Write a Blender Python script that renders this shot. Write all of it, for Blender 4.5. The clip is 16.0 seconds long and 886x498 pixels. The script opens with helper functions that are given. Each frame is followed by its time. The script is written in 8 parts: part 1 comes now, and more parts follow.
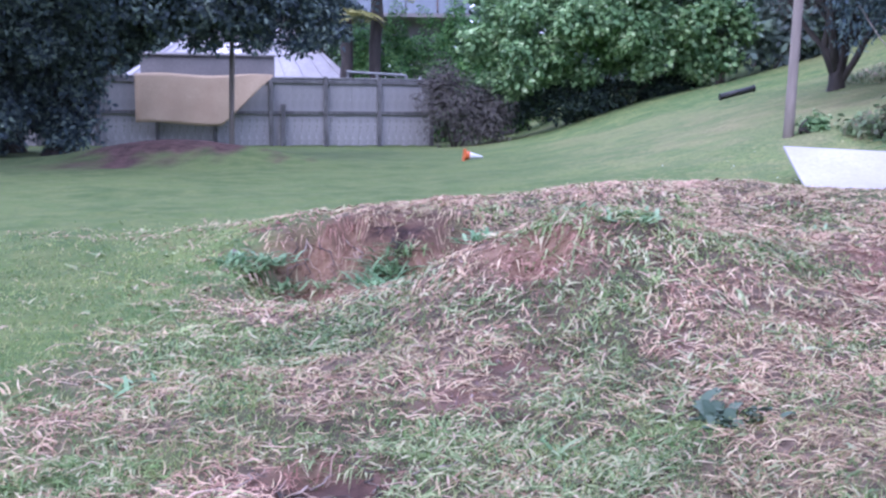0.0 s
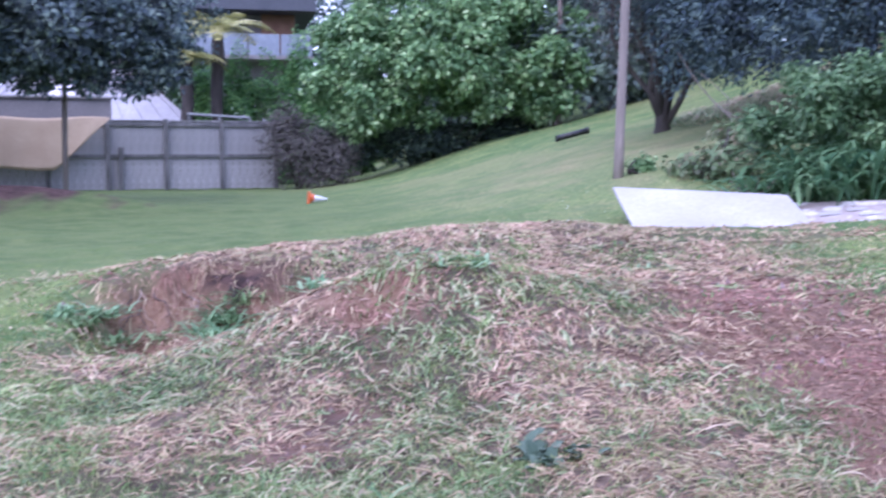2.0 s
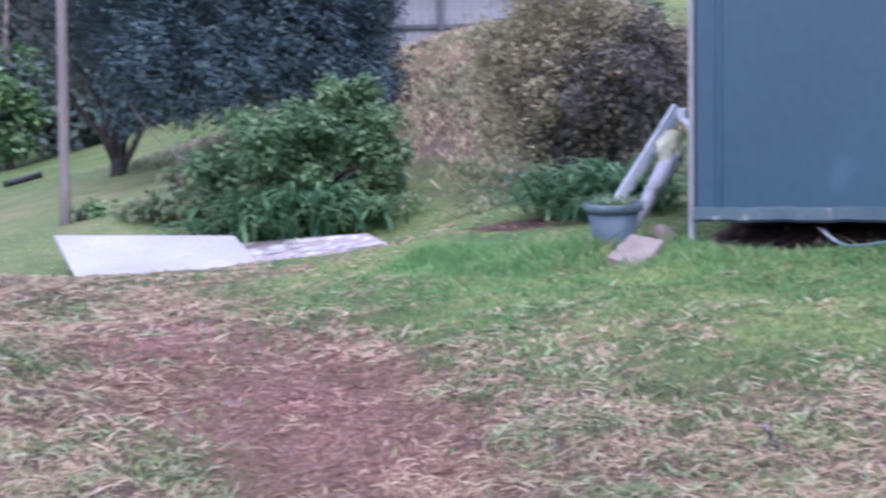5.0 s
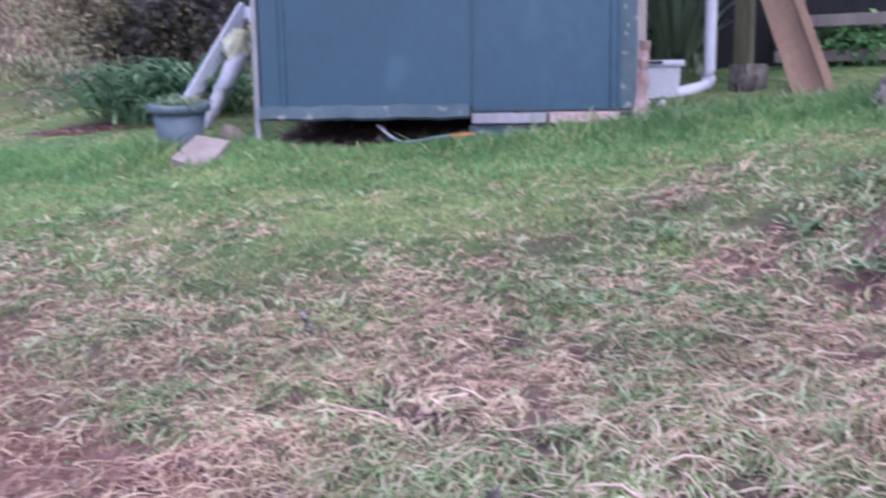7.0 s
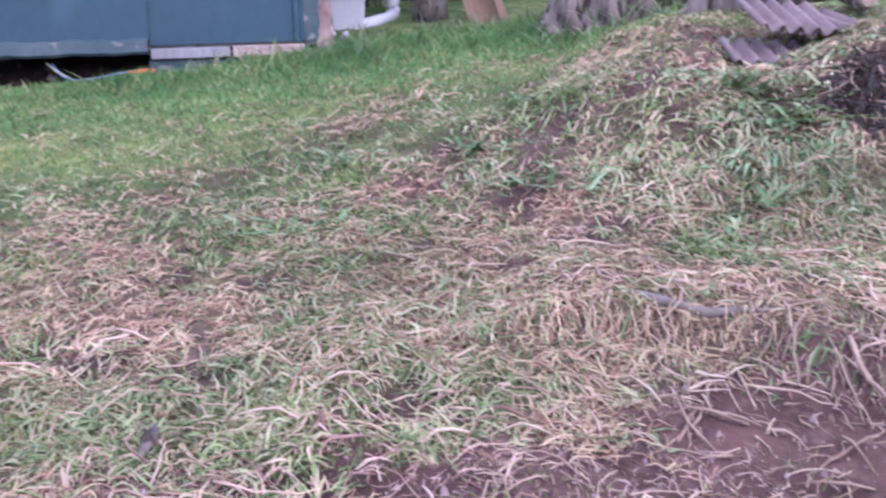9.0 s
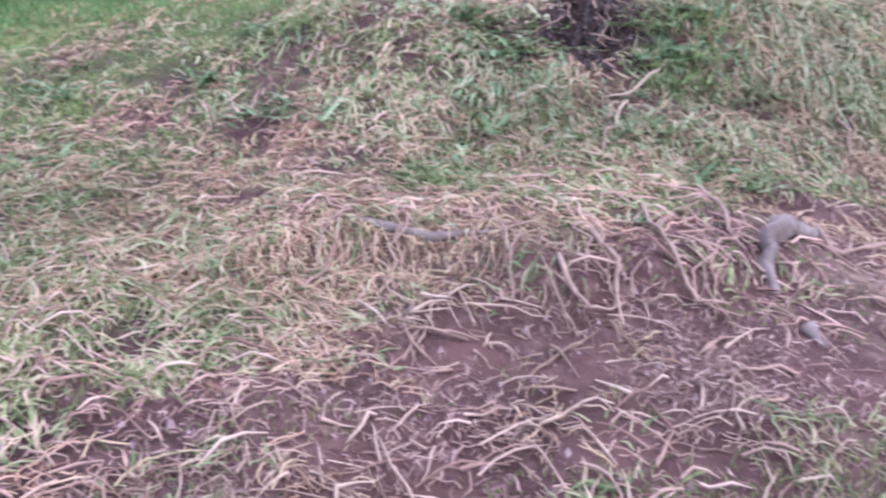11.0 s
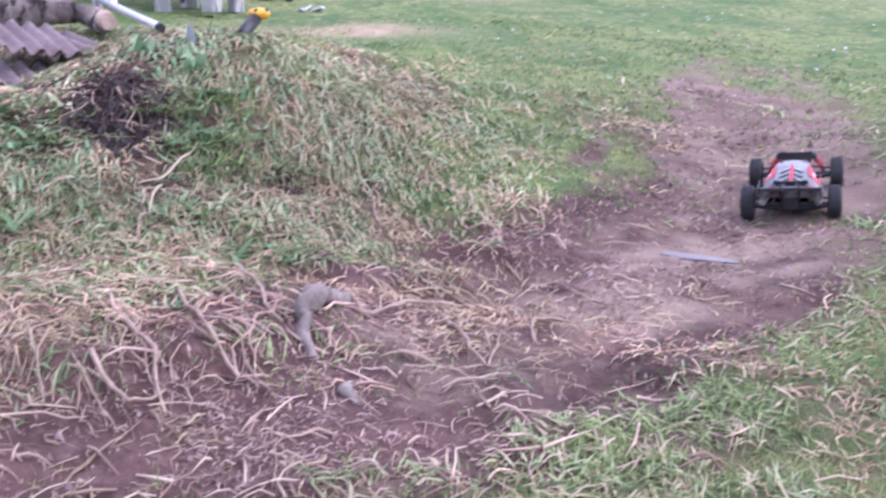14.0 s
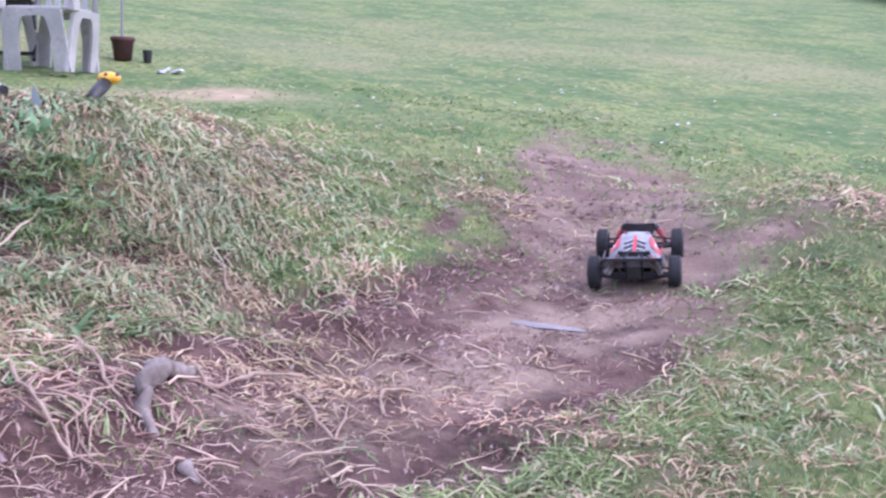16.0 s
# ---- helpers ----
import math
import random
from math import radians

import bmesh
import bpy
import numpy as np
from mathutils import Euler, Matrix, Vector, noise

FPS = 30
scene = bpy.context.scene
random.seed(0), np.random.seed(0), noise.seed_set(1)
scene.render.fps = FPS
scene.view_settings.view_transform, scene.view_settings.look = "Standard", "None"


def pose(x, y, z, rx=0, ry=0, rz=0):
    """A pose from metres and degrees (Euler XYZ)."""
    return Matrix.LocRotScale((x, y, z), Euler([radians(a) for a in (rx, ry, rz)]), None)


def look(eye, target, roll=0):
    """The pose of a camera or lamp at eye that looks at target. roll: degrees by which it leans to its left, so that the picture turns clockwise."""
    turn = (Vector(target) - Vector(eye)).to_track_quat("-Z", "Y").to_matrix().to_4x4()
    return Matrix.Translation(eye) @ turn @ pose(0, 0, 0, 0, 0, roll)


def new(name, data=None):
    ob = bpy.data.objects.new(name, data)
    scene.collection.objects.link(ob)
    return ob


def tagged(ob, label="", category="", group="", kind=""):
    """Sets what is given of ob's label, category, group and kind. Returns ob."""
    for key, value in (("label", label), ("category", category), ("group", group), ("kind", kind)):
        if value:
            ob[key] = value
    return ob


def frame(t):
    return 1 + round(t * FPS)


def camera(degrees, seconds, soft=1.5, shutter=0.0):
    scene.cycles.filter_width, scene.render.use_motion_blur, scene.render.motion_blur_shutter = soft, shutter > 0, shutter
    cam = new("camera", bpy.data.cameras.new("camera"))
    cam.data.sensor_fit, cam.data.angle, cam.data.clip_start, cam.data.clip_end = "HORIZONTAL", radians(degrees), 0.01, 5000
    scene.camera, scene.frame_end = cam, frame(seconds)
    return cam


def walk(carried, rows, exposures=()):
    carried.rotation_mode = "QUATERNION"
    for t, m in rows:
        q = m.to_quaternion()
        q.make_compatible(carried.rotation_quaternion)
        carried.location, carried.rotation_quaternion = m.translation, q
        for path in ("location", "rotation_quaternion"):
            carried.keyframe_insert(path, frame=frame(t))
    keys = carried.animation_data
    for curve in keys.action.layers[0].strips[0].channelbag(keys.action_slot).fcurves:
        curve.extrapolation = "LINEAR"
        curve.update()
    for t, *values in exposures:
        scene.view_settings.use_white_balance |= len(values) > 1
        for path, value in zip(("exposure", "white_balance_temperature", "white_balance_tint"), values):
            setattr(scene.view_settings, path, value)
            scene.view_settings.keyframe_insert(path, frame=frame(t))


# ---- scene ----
cam = camera(47.19, 16.0, soft=2.4, shutter=0.6)
PATH = [
    (0.0, 0.0, 0.0, 0.0, 81.813, -0.453, 0.066),
    (0.5, 0.0113, -0.009, 0.0071, 82.171, -0.429, -1.350),
    (1.0, 0.0234, -0.02, 0.0144, 82.547, -0.325, -3.185),
    (1.5, 0.0398, -0.0378, 0.0268, 83.096, -0.057, -5.404),
    (2.0, 0.0598, -0.0519, 0.0348, 84.118, -0.157, -8.497),
    (2.5, 0.0871, -0.0646, 0.0445, 84.889, -0.109, -12.145),
    (3.0, 0.1237, -0.0693, 0.0493, 85.377, 0.011, -16.245),
    (5.5, 0.3912, -0.1027, 0.0467, 85.467, 1.211, -43.166),
    (6, 0.4269, -0.129, 0.0349, 84.116, 1.192, -48.958),
    (6.5, 0.4563, -0.1626, 0.0235, 82.440, 1.010, -54.603),
    (7, 0.4834, -0.1913, 0.0113, 80.565, 0.987, -59.751),
    (7.5, 0.5038, -0.2255, 0.0043, 79.038, 1.062, -64.232),
    (8, 0.5164, -0.2577, -0.0021, 78.317, 0.994, -68.766),
    (8.5, 0.5235, -0.2852, -0.0084, 77.643, 1.394, -72.665),
    (11.0, 0.5038, -0.3674, -0.0143, 72.809, -0.137, -89.605),
    (11.5, 0.4952, -0.3832, -0.0177, 72.537, -0.609, -94.248),
    (12.0, 0.4897, -0.3989, -0.0205, 72.712, -1.317, -98.758),
    (12.5, 0.4865, -0.4144, -0.0211, 73.073, -2.095, -103.552),
    (13.0, 0.4821, -0.4271, -0.0171, 73.923, -1.533, -107.648),
    (13.5, 0.4766, -0.4397, -0.011, 75.468, -0.445, -110.949),
    (14.0, 0.4667, -0.4478, -0.0023, 77.240, -0.121, -113.933),
    (14.5, 0.4605, -0.4598, 0.0018, 78.773, -0.032, -116.284),
    (15.0, 0.4545, -0.4698, 0.0086, 79.574, -0.248, -117.980),
    (15.5, 0.4467, -0.476, 0.0152, 80.333, -0.844, -119.584),
    (16.0, 0.4439, -0.4789, 0.0206, 80.885, -1.634, -121.345),
]
walk(cam, [(t, pose(*row)) for t, *row in PATH], [(0.0, 1.36, 5310, 28), (3.0, 1.36, 5360, 27), (5.5, 1.18, 5570, 24), (8.0, 1.20, 5630, 32), (11.0, 1.26, 5850, 29), (16.0, 1.32, 5810, 29)])

# ---- light: a bright overcast evening sky ----
world = bpy.data.worlds.new("overcast_sky")
scene.world = world
world.use_nodes = True
wn = world.node_tree.nodes
sky = wn.new("ShaderNodeTexSky")
sky.sky_type, sky.sun_disc = "NISHITA", False
sky.sun_elevation, sky.sun_rotation, sky.dust_density, sky.air_density = radians(52), radians(214), 3.0, 1.2
SKY_STRENGTH = 0.15
haze = wn.new("ShaderNodeMix")
haze.data_type = "RGBA"
haze.inputs["Factor"].default_value = 0.75
haze.inputs["B"].default_value = (6.0, 6.4, 8.2, 1)
world.node_tree.links.new(sky.outputs[0], haze.inputs["A"])
world.node_tree.links.new(haze.outputs["Result"], wn["Background"].inputs[0])
wn["Background"].inputs[1].default_value = SKY_STRENGTH
sun_data = bpy.data.lights.new("sun", "SUN")
sun_data.energy, sun_data.angle, sun_data.color = 0.7, radians(40), (1.0, 0.95, 0.9)
sun = new("sun", sun_data)
sun.matrix_world = look((-5, -9, 14), (1, 0, 0))


# ---- materials ----
def surface(name, dark, light, scale=8.0, rough=0.8, bump_size=0.3, metal=0.0, fine=60.0, stretch=(1, 1, 1), spots=None, spot_at=0.62, island=0.0):
    """A node material: two scales of noise between two colours, relief, and spots of wear of a third colour."""
    m = bpy.data.materials.new(name)
    m.use_nodes = True
    nt = m.node_tree
    bs = nt.nodes["Principled BSDF"]
    co = nt.nodes.new("ShaderNodeTexCoord")
    mp = nt.nodes.new("ShaderNodeMapping")
    mp.inputs["Scale"].default_value = stretch
    nt.links.new(co.outputs["Object"], mp.inputs[0])

    def tex(sc, detail=4.0):
        n = nt.nodes.new("ShaderNodeTexNoise")
        n.inputs["Scale"].default_value, n.inputs["Detail"].default_value = sc, detail
        nt.links.new(mp.outputs[0], n.inputs["Vector"])
        return n.outputs["Fac"]

    def mix(fac, a, b):
        n = nt.nodes.new("ShaderNodeMix")
        n.data_type = "RGBA"
        for key, v in (("Factor", fac), ("A", a), ("B", b)):
            if isinstance(v, tuple):
                n.inputs[key].default_value = (*v, 1)
            elif isinstance(v, float):
                n.inputs[key].default_value = v
            else:
                nt.links.new(v, n.inputs[key])
        return n.outputs["Result"]

    def ramp(v, lo, hi):
        n = nt.nodes.new("ShaderNodeMapRange")
        n.inputs["From Min"].default_value, n.inputs["From Max"].default_value = lo, hi
        nt.links.new(v, n.inputs["Value"])
        return n.outputs["Result"]

    coarse, grain = tex(scale), tex(fine)
    colour = mix(ramp(coarse, 0.35, 0.65), dark, light)
    mid = tuple((a + b) / 2 for a, b in zip(dark, light))
    colour = mix(ramp(grain, 0.3, 0.9), colour, mix(0.5, mid, tuple(c * 0.55 for c in dark)))
    if spots:
        colour = mix(ramp(tex(scale * 2.3, 8.0), spot_at, spot_at + 0.08), colour, spots)
    if island:
        geo = nt.nodes.new("ShaderNodeNewGeometry")
        oi = nt.nodes.new("ShaderNodeObjectInfo")
        add = nt.nodes.new("ShaderNodeMath")
        nt.links.new(geo.outputs["Random Per Island"], add.inputs[0])
        nt.links.new(oi.outputs["Random"], add.inputs[1])
        hs = nt.nodes.new("ShaderNodeHueSaturation")
        nt.links.new(colour, hs.inputs["Color"])
        nt.links.new(ramp(add.outputs[0], 0.0, 2.0), hs.inputs["Value"])
        r = hs.inputs["Value"].links[0].from_node
        r.inputs["To Min"].default_value, r.inputs["To Max"].default_value = 1 - island, 1 + island
        colour = hs.outputs["Color"]
    nt.links.new(colour, bs.inputs["Base Color"])
    bs.inputs["Roughness"].default_value, bs.inputs["Metallic"].default_value = rough, metal
    bp = nt.nodes.new("ShaderNodeBump")
    bp.inputs["Strength"].default_value, bp.inputs["Distance"].default_value = bump_size, 0.01
    nt.links.new(grain, bp.inputs["Height"])
    nt.links.new(bp.outputs[0], bs.inputs["Normal"])
    return m


def foliage(name, stops, rough=0.55, through_light=0.25, gloss=0.22, patchy=0.25, patch_scale=1.7):
    """Leaves and straw: each island takes its own colour from a ramp of stops (place, colour)."""
    m = bpy.data.materials.new(name)
    m.use_nodes = True
    nt = m.node_tree
    bs = nt.nodes["Principled BSDF"]
    geo = nt.nodes.new("ShaderNodeNewGeometry")
    cr = nt.nodes.new("ShaderNodeValToRGB")
    while len(cr.color_ramp.elements) < len(stops):
        cr.color_ramp.elements.new(0.5)
    for e, (at, c) in zip(cr.color_ramp.elements, stops):
        e.position, e.color = at, (*c, 1)
    nt.links.new(geo.outputs["Random Per Island"], cr.inputs[0])
    tc = nt.nodes.new("ShaderNodeTexCoord")
    no = nt.nodes.new("ShaderNodeTexNoise")
    no.inputs["Scale"].default_value = patch_scale
    nt.links.new(tc.outputs["Object"], no.inputs["Vector"])
    mr = nt.nodes.new("ShaderNodeMapRange")
    mr.inputs["From Min"].default_value, mr.inputs["From Max"].default_value = 0.3, 0.7
    mr.inputs["To Min"].default_value, mr.inputs["To Max"].default_value = 1 - patchy, 1 + patchy
    nt.links.new(no.outputs["Fac"], mr.inputs["Value"])
    hs = nt.nodes.new("ShaderNodeHueSaturation")
    nt.links.new(cr.outputs[0], hs.inputs["Color"])
    nt.links.new(mr.outputs[0], hs.inputs["Value"])
    hue = nt.nodes.new("ShaderNodeMapRange")
    hue.inputs["From Min"].default_value, hue.inputs["From Max"].default_value = 1 - patchy, 1 + patchy
    hue.inputs["To Min"].default_value, hue.inputs["To Max"].default_value = 0.5 + 0.07 * patchy, 0.5 - 0.07 * patchy
    nt.links.new(mr.outputs[0], hue.inputs["Value"])
    nt.links.new(hue.outputs[0], hs.inputs["Hue"])
    nt.links.new(hs.outputs[0], bs.inputs["Base Color"])
    bs.inputs["Roughness"].default_value, bs.inputs["Specular IOR Level"].default_value = rough, gloss
    if through_light:
        tr = nt.nodes.new("ShaderNodeBsdfTranslucent")
        nt.links.new(hs.outputs[0], tr.inputs[0])
        mx = nt.nodes.new("ShaderNodeMixShader")
        mx.inputs[0].default_value = through_light
        nt.links.new(bs.outputs[0], mx.inputs[1])
        nt.links.new(tr.outputs[0], mx.inputs[2])
        nt.links.new(mx.outputs[0], nt.nodes["Material Output"].inputs[0])
    return m


GRASS = foliage("grass_blades", [(0.0, (0.08, 0.15, 0.065)), (0.35, (0.155, 0.245, 0.105)), (0.7, (0.23, 0.31, 0.155)), (1.0, (0.36, 0.38, 0.23))])
LAWN = foliage("lawn_blades", [(0.0, (0.132, 0.207, 0.07)), (0.5, (0.22, 0.295, 0.113)), (0.85, (0.341, 0.372, 0.162)), (1.0, (0.506, 0.435, 0.259))], 0.6, 0.4, patchy=0.38, patch_scale=2.6)
BANKSTRAW = foliage("bank_straw", [(0.0, (0.309, 0.224, 0.162)), (0.35, (0.451, 0.349, 0.243)), (0.7, (0.567, 0.475, 0.323)), (0.85, (0.425, 0.461, 0.224)), (1.0, (0.67, 0.58, 0.411))], 0.7, 0.25, patchy=0.35, patch_scale=0.8)
BERM = foliage("berm_straw", [(0.0, (0.279, 0.19, 0.133)), (0.4, (0.445, 0.328, 0.224)), (0.75, (0.545, 0.423, 0.289)), (0.9, (0.367, 0.381, 0.18)), (1.0, (0.59, 0.476, 0.333))], 0.7, 0.25)
RANK = foliage("rank_grass", [(0.0, (0.088, 0.202, 0.066)), (0.5, (0.165, 0.336, 0.121)), (0.85, (0.237, 0.414, 0.16)), (1.0, (0.341, 0.426, 0.198))], 0.5, 0.4)
MAT = foliage("matted_blades", [(0.0, (0.069, 0.106, 0.048)), (0.2, (0.17, 0.249, 0.106)), (0.45, (0.318, 0.392, 0.191)), (0.68, (0.445, 0.456, 0.265)), (0.85, (0.53, 0.445, 0.307)), (1.0, (0.498, 0.35, 0.27))], 0.6, 0.3)
STRAW = foliage("dry_straw", [(0.0, (0.093, 0.052, 0.036)), (0.25, (0.288, 0.183, 0.121)), (0.55, (0.508, 0.366, 0.242)), (0.8, (0.45, 0.388, 0.221)), (1.0, (0.657, 0.51, 0.353))], 0.7, 0.1)
STALK = foliage("pale_stalks", [(0.0, (0.152, 0.083, 0.058)), (0.35, (0.393, 0.255, 0.167)), (0.7, (0.491, 0.348, 0.239)), (1.0, (0.612, 0.467, 0.334))], 0.75, 0.0)
PATCH = foliage("patch_grass", [(0.0, (0.088, 0.154, 0.055)), (0.4, (0.176, 0.281, 0.099)), (0.8, (0.275, 0.374, 0.149)), (1.0, (0.396, 0.44, 0.22))], 0.55, 0.4)
STOLON = foliage("dry_runners", [(0.0, (0.20, 0.125, 0.095)), (0.5, (0.43, 0.315, 0.235)), (1.0, (0.58, 0.46, 0.355))], 0.7, 0.0)
WEED = foliage("broad_weeds", [(0.0, (0.11, 0.21, 0.10)), (0.5, (0.21, 0.34, 0.175)), (1.0, (0.36, 0.47, 0.28))])
SAGE = foliage("sage_blades", [(0.0, (0.205, 0.273, 0.137)), (0.5, (0.387, 0.44, 0.255)), (0.8, (0.539, 0.555, 0.355)), (1.0, (0.625, 0.503, 0.345))], 0.6, 0.35)
BUSH = foliage("broad_leaves", [(0.0, (0.077, 0.149, 0.066)), (0.5, (0.176, 0.308, 0.132)), (0.85, (0.297, 0.462, 0.209)), (1.0, (0.462, 0.594, 0.33))], 0.5, 0.35, 0.35)
BANKBUSH = foliage("bank_shrub_leaves", [(0.0, (0.052, 0.104, 0.048)), (0.5, (0.12, 0.216, 0.095)), (0.85, (0.202, 0.323, 0.15)), (1.0, (0.314, 0.416, 0.238))], 0.5, 0.35, 0.35)
# next three leaf colours are lifted and blued: distant haze is painted in
CONIFER = foliage("conifer_sprays_with_haze", [(0.0, (0.037, 0.056, 0.077)), (0.6, (0.075, 0.112, 0.126)), (1.0, (0.15, 0.206, 0.182))], 0.7, 0.1, 0.15)
DARKLEAF = foliage("dark_leaves_with_haze", [(0.0, (0.093, 0.124, 0.124)), (0.6, (0.174, 0.235, 0.205)), (1.0, (0.286, 0.373, 0.286))], 0.6, 0.3)
OLDLEAF = foliage("old_tree_leaves_with_haze", [(0.0, (0.046, 0.067, 0.087)), (0.6, (0.103, 0.144, 0.155)), (0.9, (0.196, 0.258, 0.226)), (1.0, (0.289, 0.371, 0.289))], 0.6, 0.25, 0.3)
# leaves of shady places: the deep shade is put into their near-black green
SHADELEAF = foliage("leaves_with_painted_shade", [(0.0, (0.02, 0.03, 0.03)), (0.6, (0.045, 0.07, 0.055)), (1.0, (0.09, 0.13, 0.085))], 0.7, 0.1, 0.1)
HEDGE = foliage("hedge_leaves", [(0.0, (0.05, 0.13, 0.05)), (0.6, (0.12, 0.26, 0.085)), (1.0, (0.22, 0.40, 0.13))], 0.5)
BRONZE = foliage("bronze_shrub", [(0.0, (0.113, 0.108, 0.078)), (0.5, (0.261, 0.239, 0.143)), (0.85, (0.448, 0.389, 0.224)), (1.0, (0.628, 0.508, 0.314))], 0.7, 0.3)
UNDERGROWTH = foliage("mixed_undergrowth", [(0.0, (0.09, 0.09, 0.06)), (0.4, (0.15, 0.22, 0.11)), (0.75, (0.20, 0.28, 0.14)), (1.0, (0.28, 0.22, 0.15))], 0.6, 0.25)
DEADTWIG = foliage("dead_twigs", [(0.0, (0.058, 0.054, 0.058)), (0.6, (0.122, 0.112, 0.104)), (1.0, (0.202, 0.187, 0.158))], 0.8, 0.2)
STRAP = foliage("strap_leaves", [(0.0, (0.06, 0.138, 0.073)), (0.5, (0.129, 0.249, 0.12)), (1.0, (0.249, 0.378, 0.198))], 0.4, 0.3)
FROND = foliage("yellow_fronds", [(0.0, (0.17, 0.18, 0.06)), (0.6, (0.36, 0.35, 0.12)), (1.0, (0.50, 0.46, 0.2))], 0.5)
BARK = surface("bark", (0.03, 0.026, 0.025), (0.08, 0.066, 0.06), 6, 0.9, 0.9, fine=40, stretch=(1, 1, 0.25))
PALEBARK = surface("pale_bark", (0.06, 0.045, 0.04), (0.42, 0.345, 0.30), 11, 0.9, 1.0, fine=46, stretch=(1, 1, 0.4), spots=(0.032, 0.025, 0.021), spot_at=0.52)
OLDWOOD = surface("weathered_timber", (0.20, 0.195, 0.20), (0.38, 0.37, 0.385), 2.5, 0.85, 0.4, fine=45, stretch=(1, 1, 0.3), spots=(0.14, 0.14, 0.13), spot_at=0.6, island=0.06)
POSTWOOD = surface("mossy_fence_timber", (0.075, 0.075, 0.078), (0.19, 0.185, 0.19), 5, 0.9, 0.5, fine=45, stretch=(1, 1, 0.3), spots=(0.06, 0.065, 0.055), spot_at=0.58)
PINE = surface("sawn_pine", (0.23, 0.135, 0.085), (0.37, 0.235, 0.15), 3, 0.7, 0.25, fine=50, stretch=(1, 1, 0.15))
CUTWOOD = surface("cut_log", (0.30, 0.21, 0.16), (0.55, 0.42, 0.32), 9, 0.8, 0.3, fine=70)
POLEWOOD = surface("pole_timber", (0.17, 0.14, 0.13), (0.33, 0.28, 0.25), 4, 0.85, 0.5, fine=50, stretch=(1, 1, 0.1))
WHITEPAINT = surface("white_board_paint", (0.37, 0.345, 0.35), (0.47, 0.45, 0.455), 1.6, 0.6, 0.15, fine=30, spots=(0.45, 0.40, 0.38), spot_at=0.68)
PEELED = surface("peeling_board", (0.30, 0.24, 0.23), (0.44, 0.38, 0.37), 3.0, 0.75, 0.3, fine=30, spots=(0.60, 0.57, 0.58), spot_at=0.5)
SHEDSTEEL = surface("teal_shed_paint", (0.026, 0.068, 0.096), (0.035, 0.086, 0.12), 0.9, 0.42, 0.08, fine=24, stretch=(1, 1, 0.5), spots=(0.042, 0.095, 0.13), spot_at=0.66)
SHEDTRIM = surface("worn_teal_trim", (0.045, 0.085, 0.10), (0.095, 0.135, 0.145), 5, 0.6, 0.3, fine=40, spots=(0.25, 0.24, 0.23), spot_at=0.62)
CRUMB = foliage("earth_crumb", [(0.0, (0.08, 0.048, 0.045)), (0.6, (0.19, 0.13, 0.125)), (1.0, (0.33, 0.26, 0.25))], 0.95, 0.0)
RUNNER = surface("dry_runner", (0.26, 0.175, 0.13), (0.42, 0.31, 0.235), 20, 0.75, 0.4, fine=90)
LITTER = foliage("brown_litter", [(0.0, (0.09, 0.042, 0.032)), (0.5, (0.24, 0.128, 0.093)), (1.0, (0.42, 0.27, 0.20))], 0.85, 0.0)
MAUVE = foliage("trodden_litter", [(0.0, (0.087, 0.049, 0.043)), (0.4, (0.204, 0.132, 0.112)), (0.8, (0.349, 0.248, 0.209)), (1.0, (0.485, 0.368, 0.301))], 0.9, 0.0)
DARKSOIL = surface("dark_soil", (0.035, 0.022, 0.018), (0.09, 0.06, 0.048), 6, 0.95, 0.8, fine=50)
# clods of the torn gap, near-black with its shadow put into the colour
SHADECLOD = surface("clod_with_painted_shade", (0.010, 0.007, 0.006), (0.038, 0.024, 0.02), 20, 0.95, 0.8, fine=60)
PLASTICGREY = surface("grey_pot_plastic", (0.10, 0.14, 0.17), (0.15, 0.19, 0.22), 4, 0.45, 0.1, spots=(0.22, 0.24, 0.25), spot_at=0.66)
WHITEPLASTIC = surface("white_plastic", (0.62, 0.62, 0.66), (0.75, 0.75, 0.78), 3, 0.4, 0.08, spots=(0.5, 0.48, 0.46), spot_at=0.66)
CHAIRPLASTIC = surface("dirty_cream_plastic", (0.36, 0.35, 0.33), (0.52, 0.505, 0.48), 5, 0.45, 0.1, spots=(0.33, 0.31, 0.27), spot_at=0.6)
ALUMINIUM = surface("worn_aluminium", (0.58, 0.58, 0.62), (0.74, 0.74, 0.78), 7, 0.45, 0.15, metal=0.25, spots=(0.5, 0.5, 0.5))
GALV = surface("galvanised_pipe", (0.16, 0.17, 0.18), (0.26, 0.27, 0.28), 4, 0.6, 0.1, metal=0.3)
CONCRETE = surface("concrete_slab", (0.22, 0.176, 0.145), (0.34, 0.28, 0.235), 5, 0.9, 0.5, fine=60)
BRICKPINK = surface("pink_brick", (0.38, 0.26, 0.23), (0.58, 0.46, 0.42), 9, 0.9, 0.5, fine=60)
ORANGE = surface("orange_plastic", (0.62, 0.12, 0.03), (0.80, 0.2, 0.06), 5, 0.45, 0.1)
YELLOW = surface("yellow_plastic", (0.70, 0.36, 0.015), (0.85, 0.48, 0.03), 6, 0.4, 0.1)
BLACKRUBBER = surface("black_rubber", (0.012, 0.012, 0.014), (0.03, 0.03, 0.034), 20, 0.7, 0.4, fine=120)
HOSEBLUE = surface("blue_hose", (0.12, 0.19, 0.28), (0.19, 0.26, 0.35), 9, 0.5, 0.1)
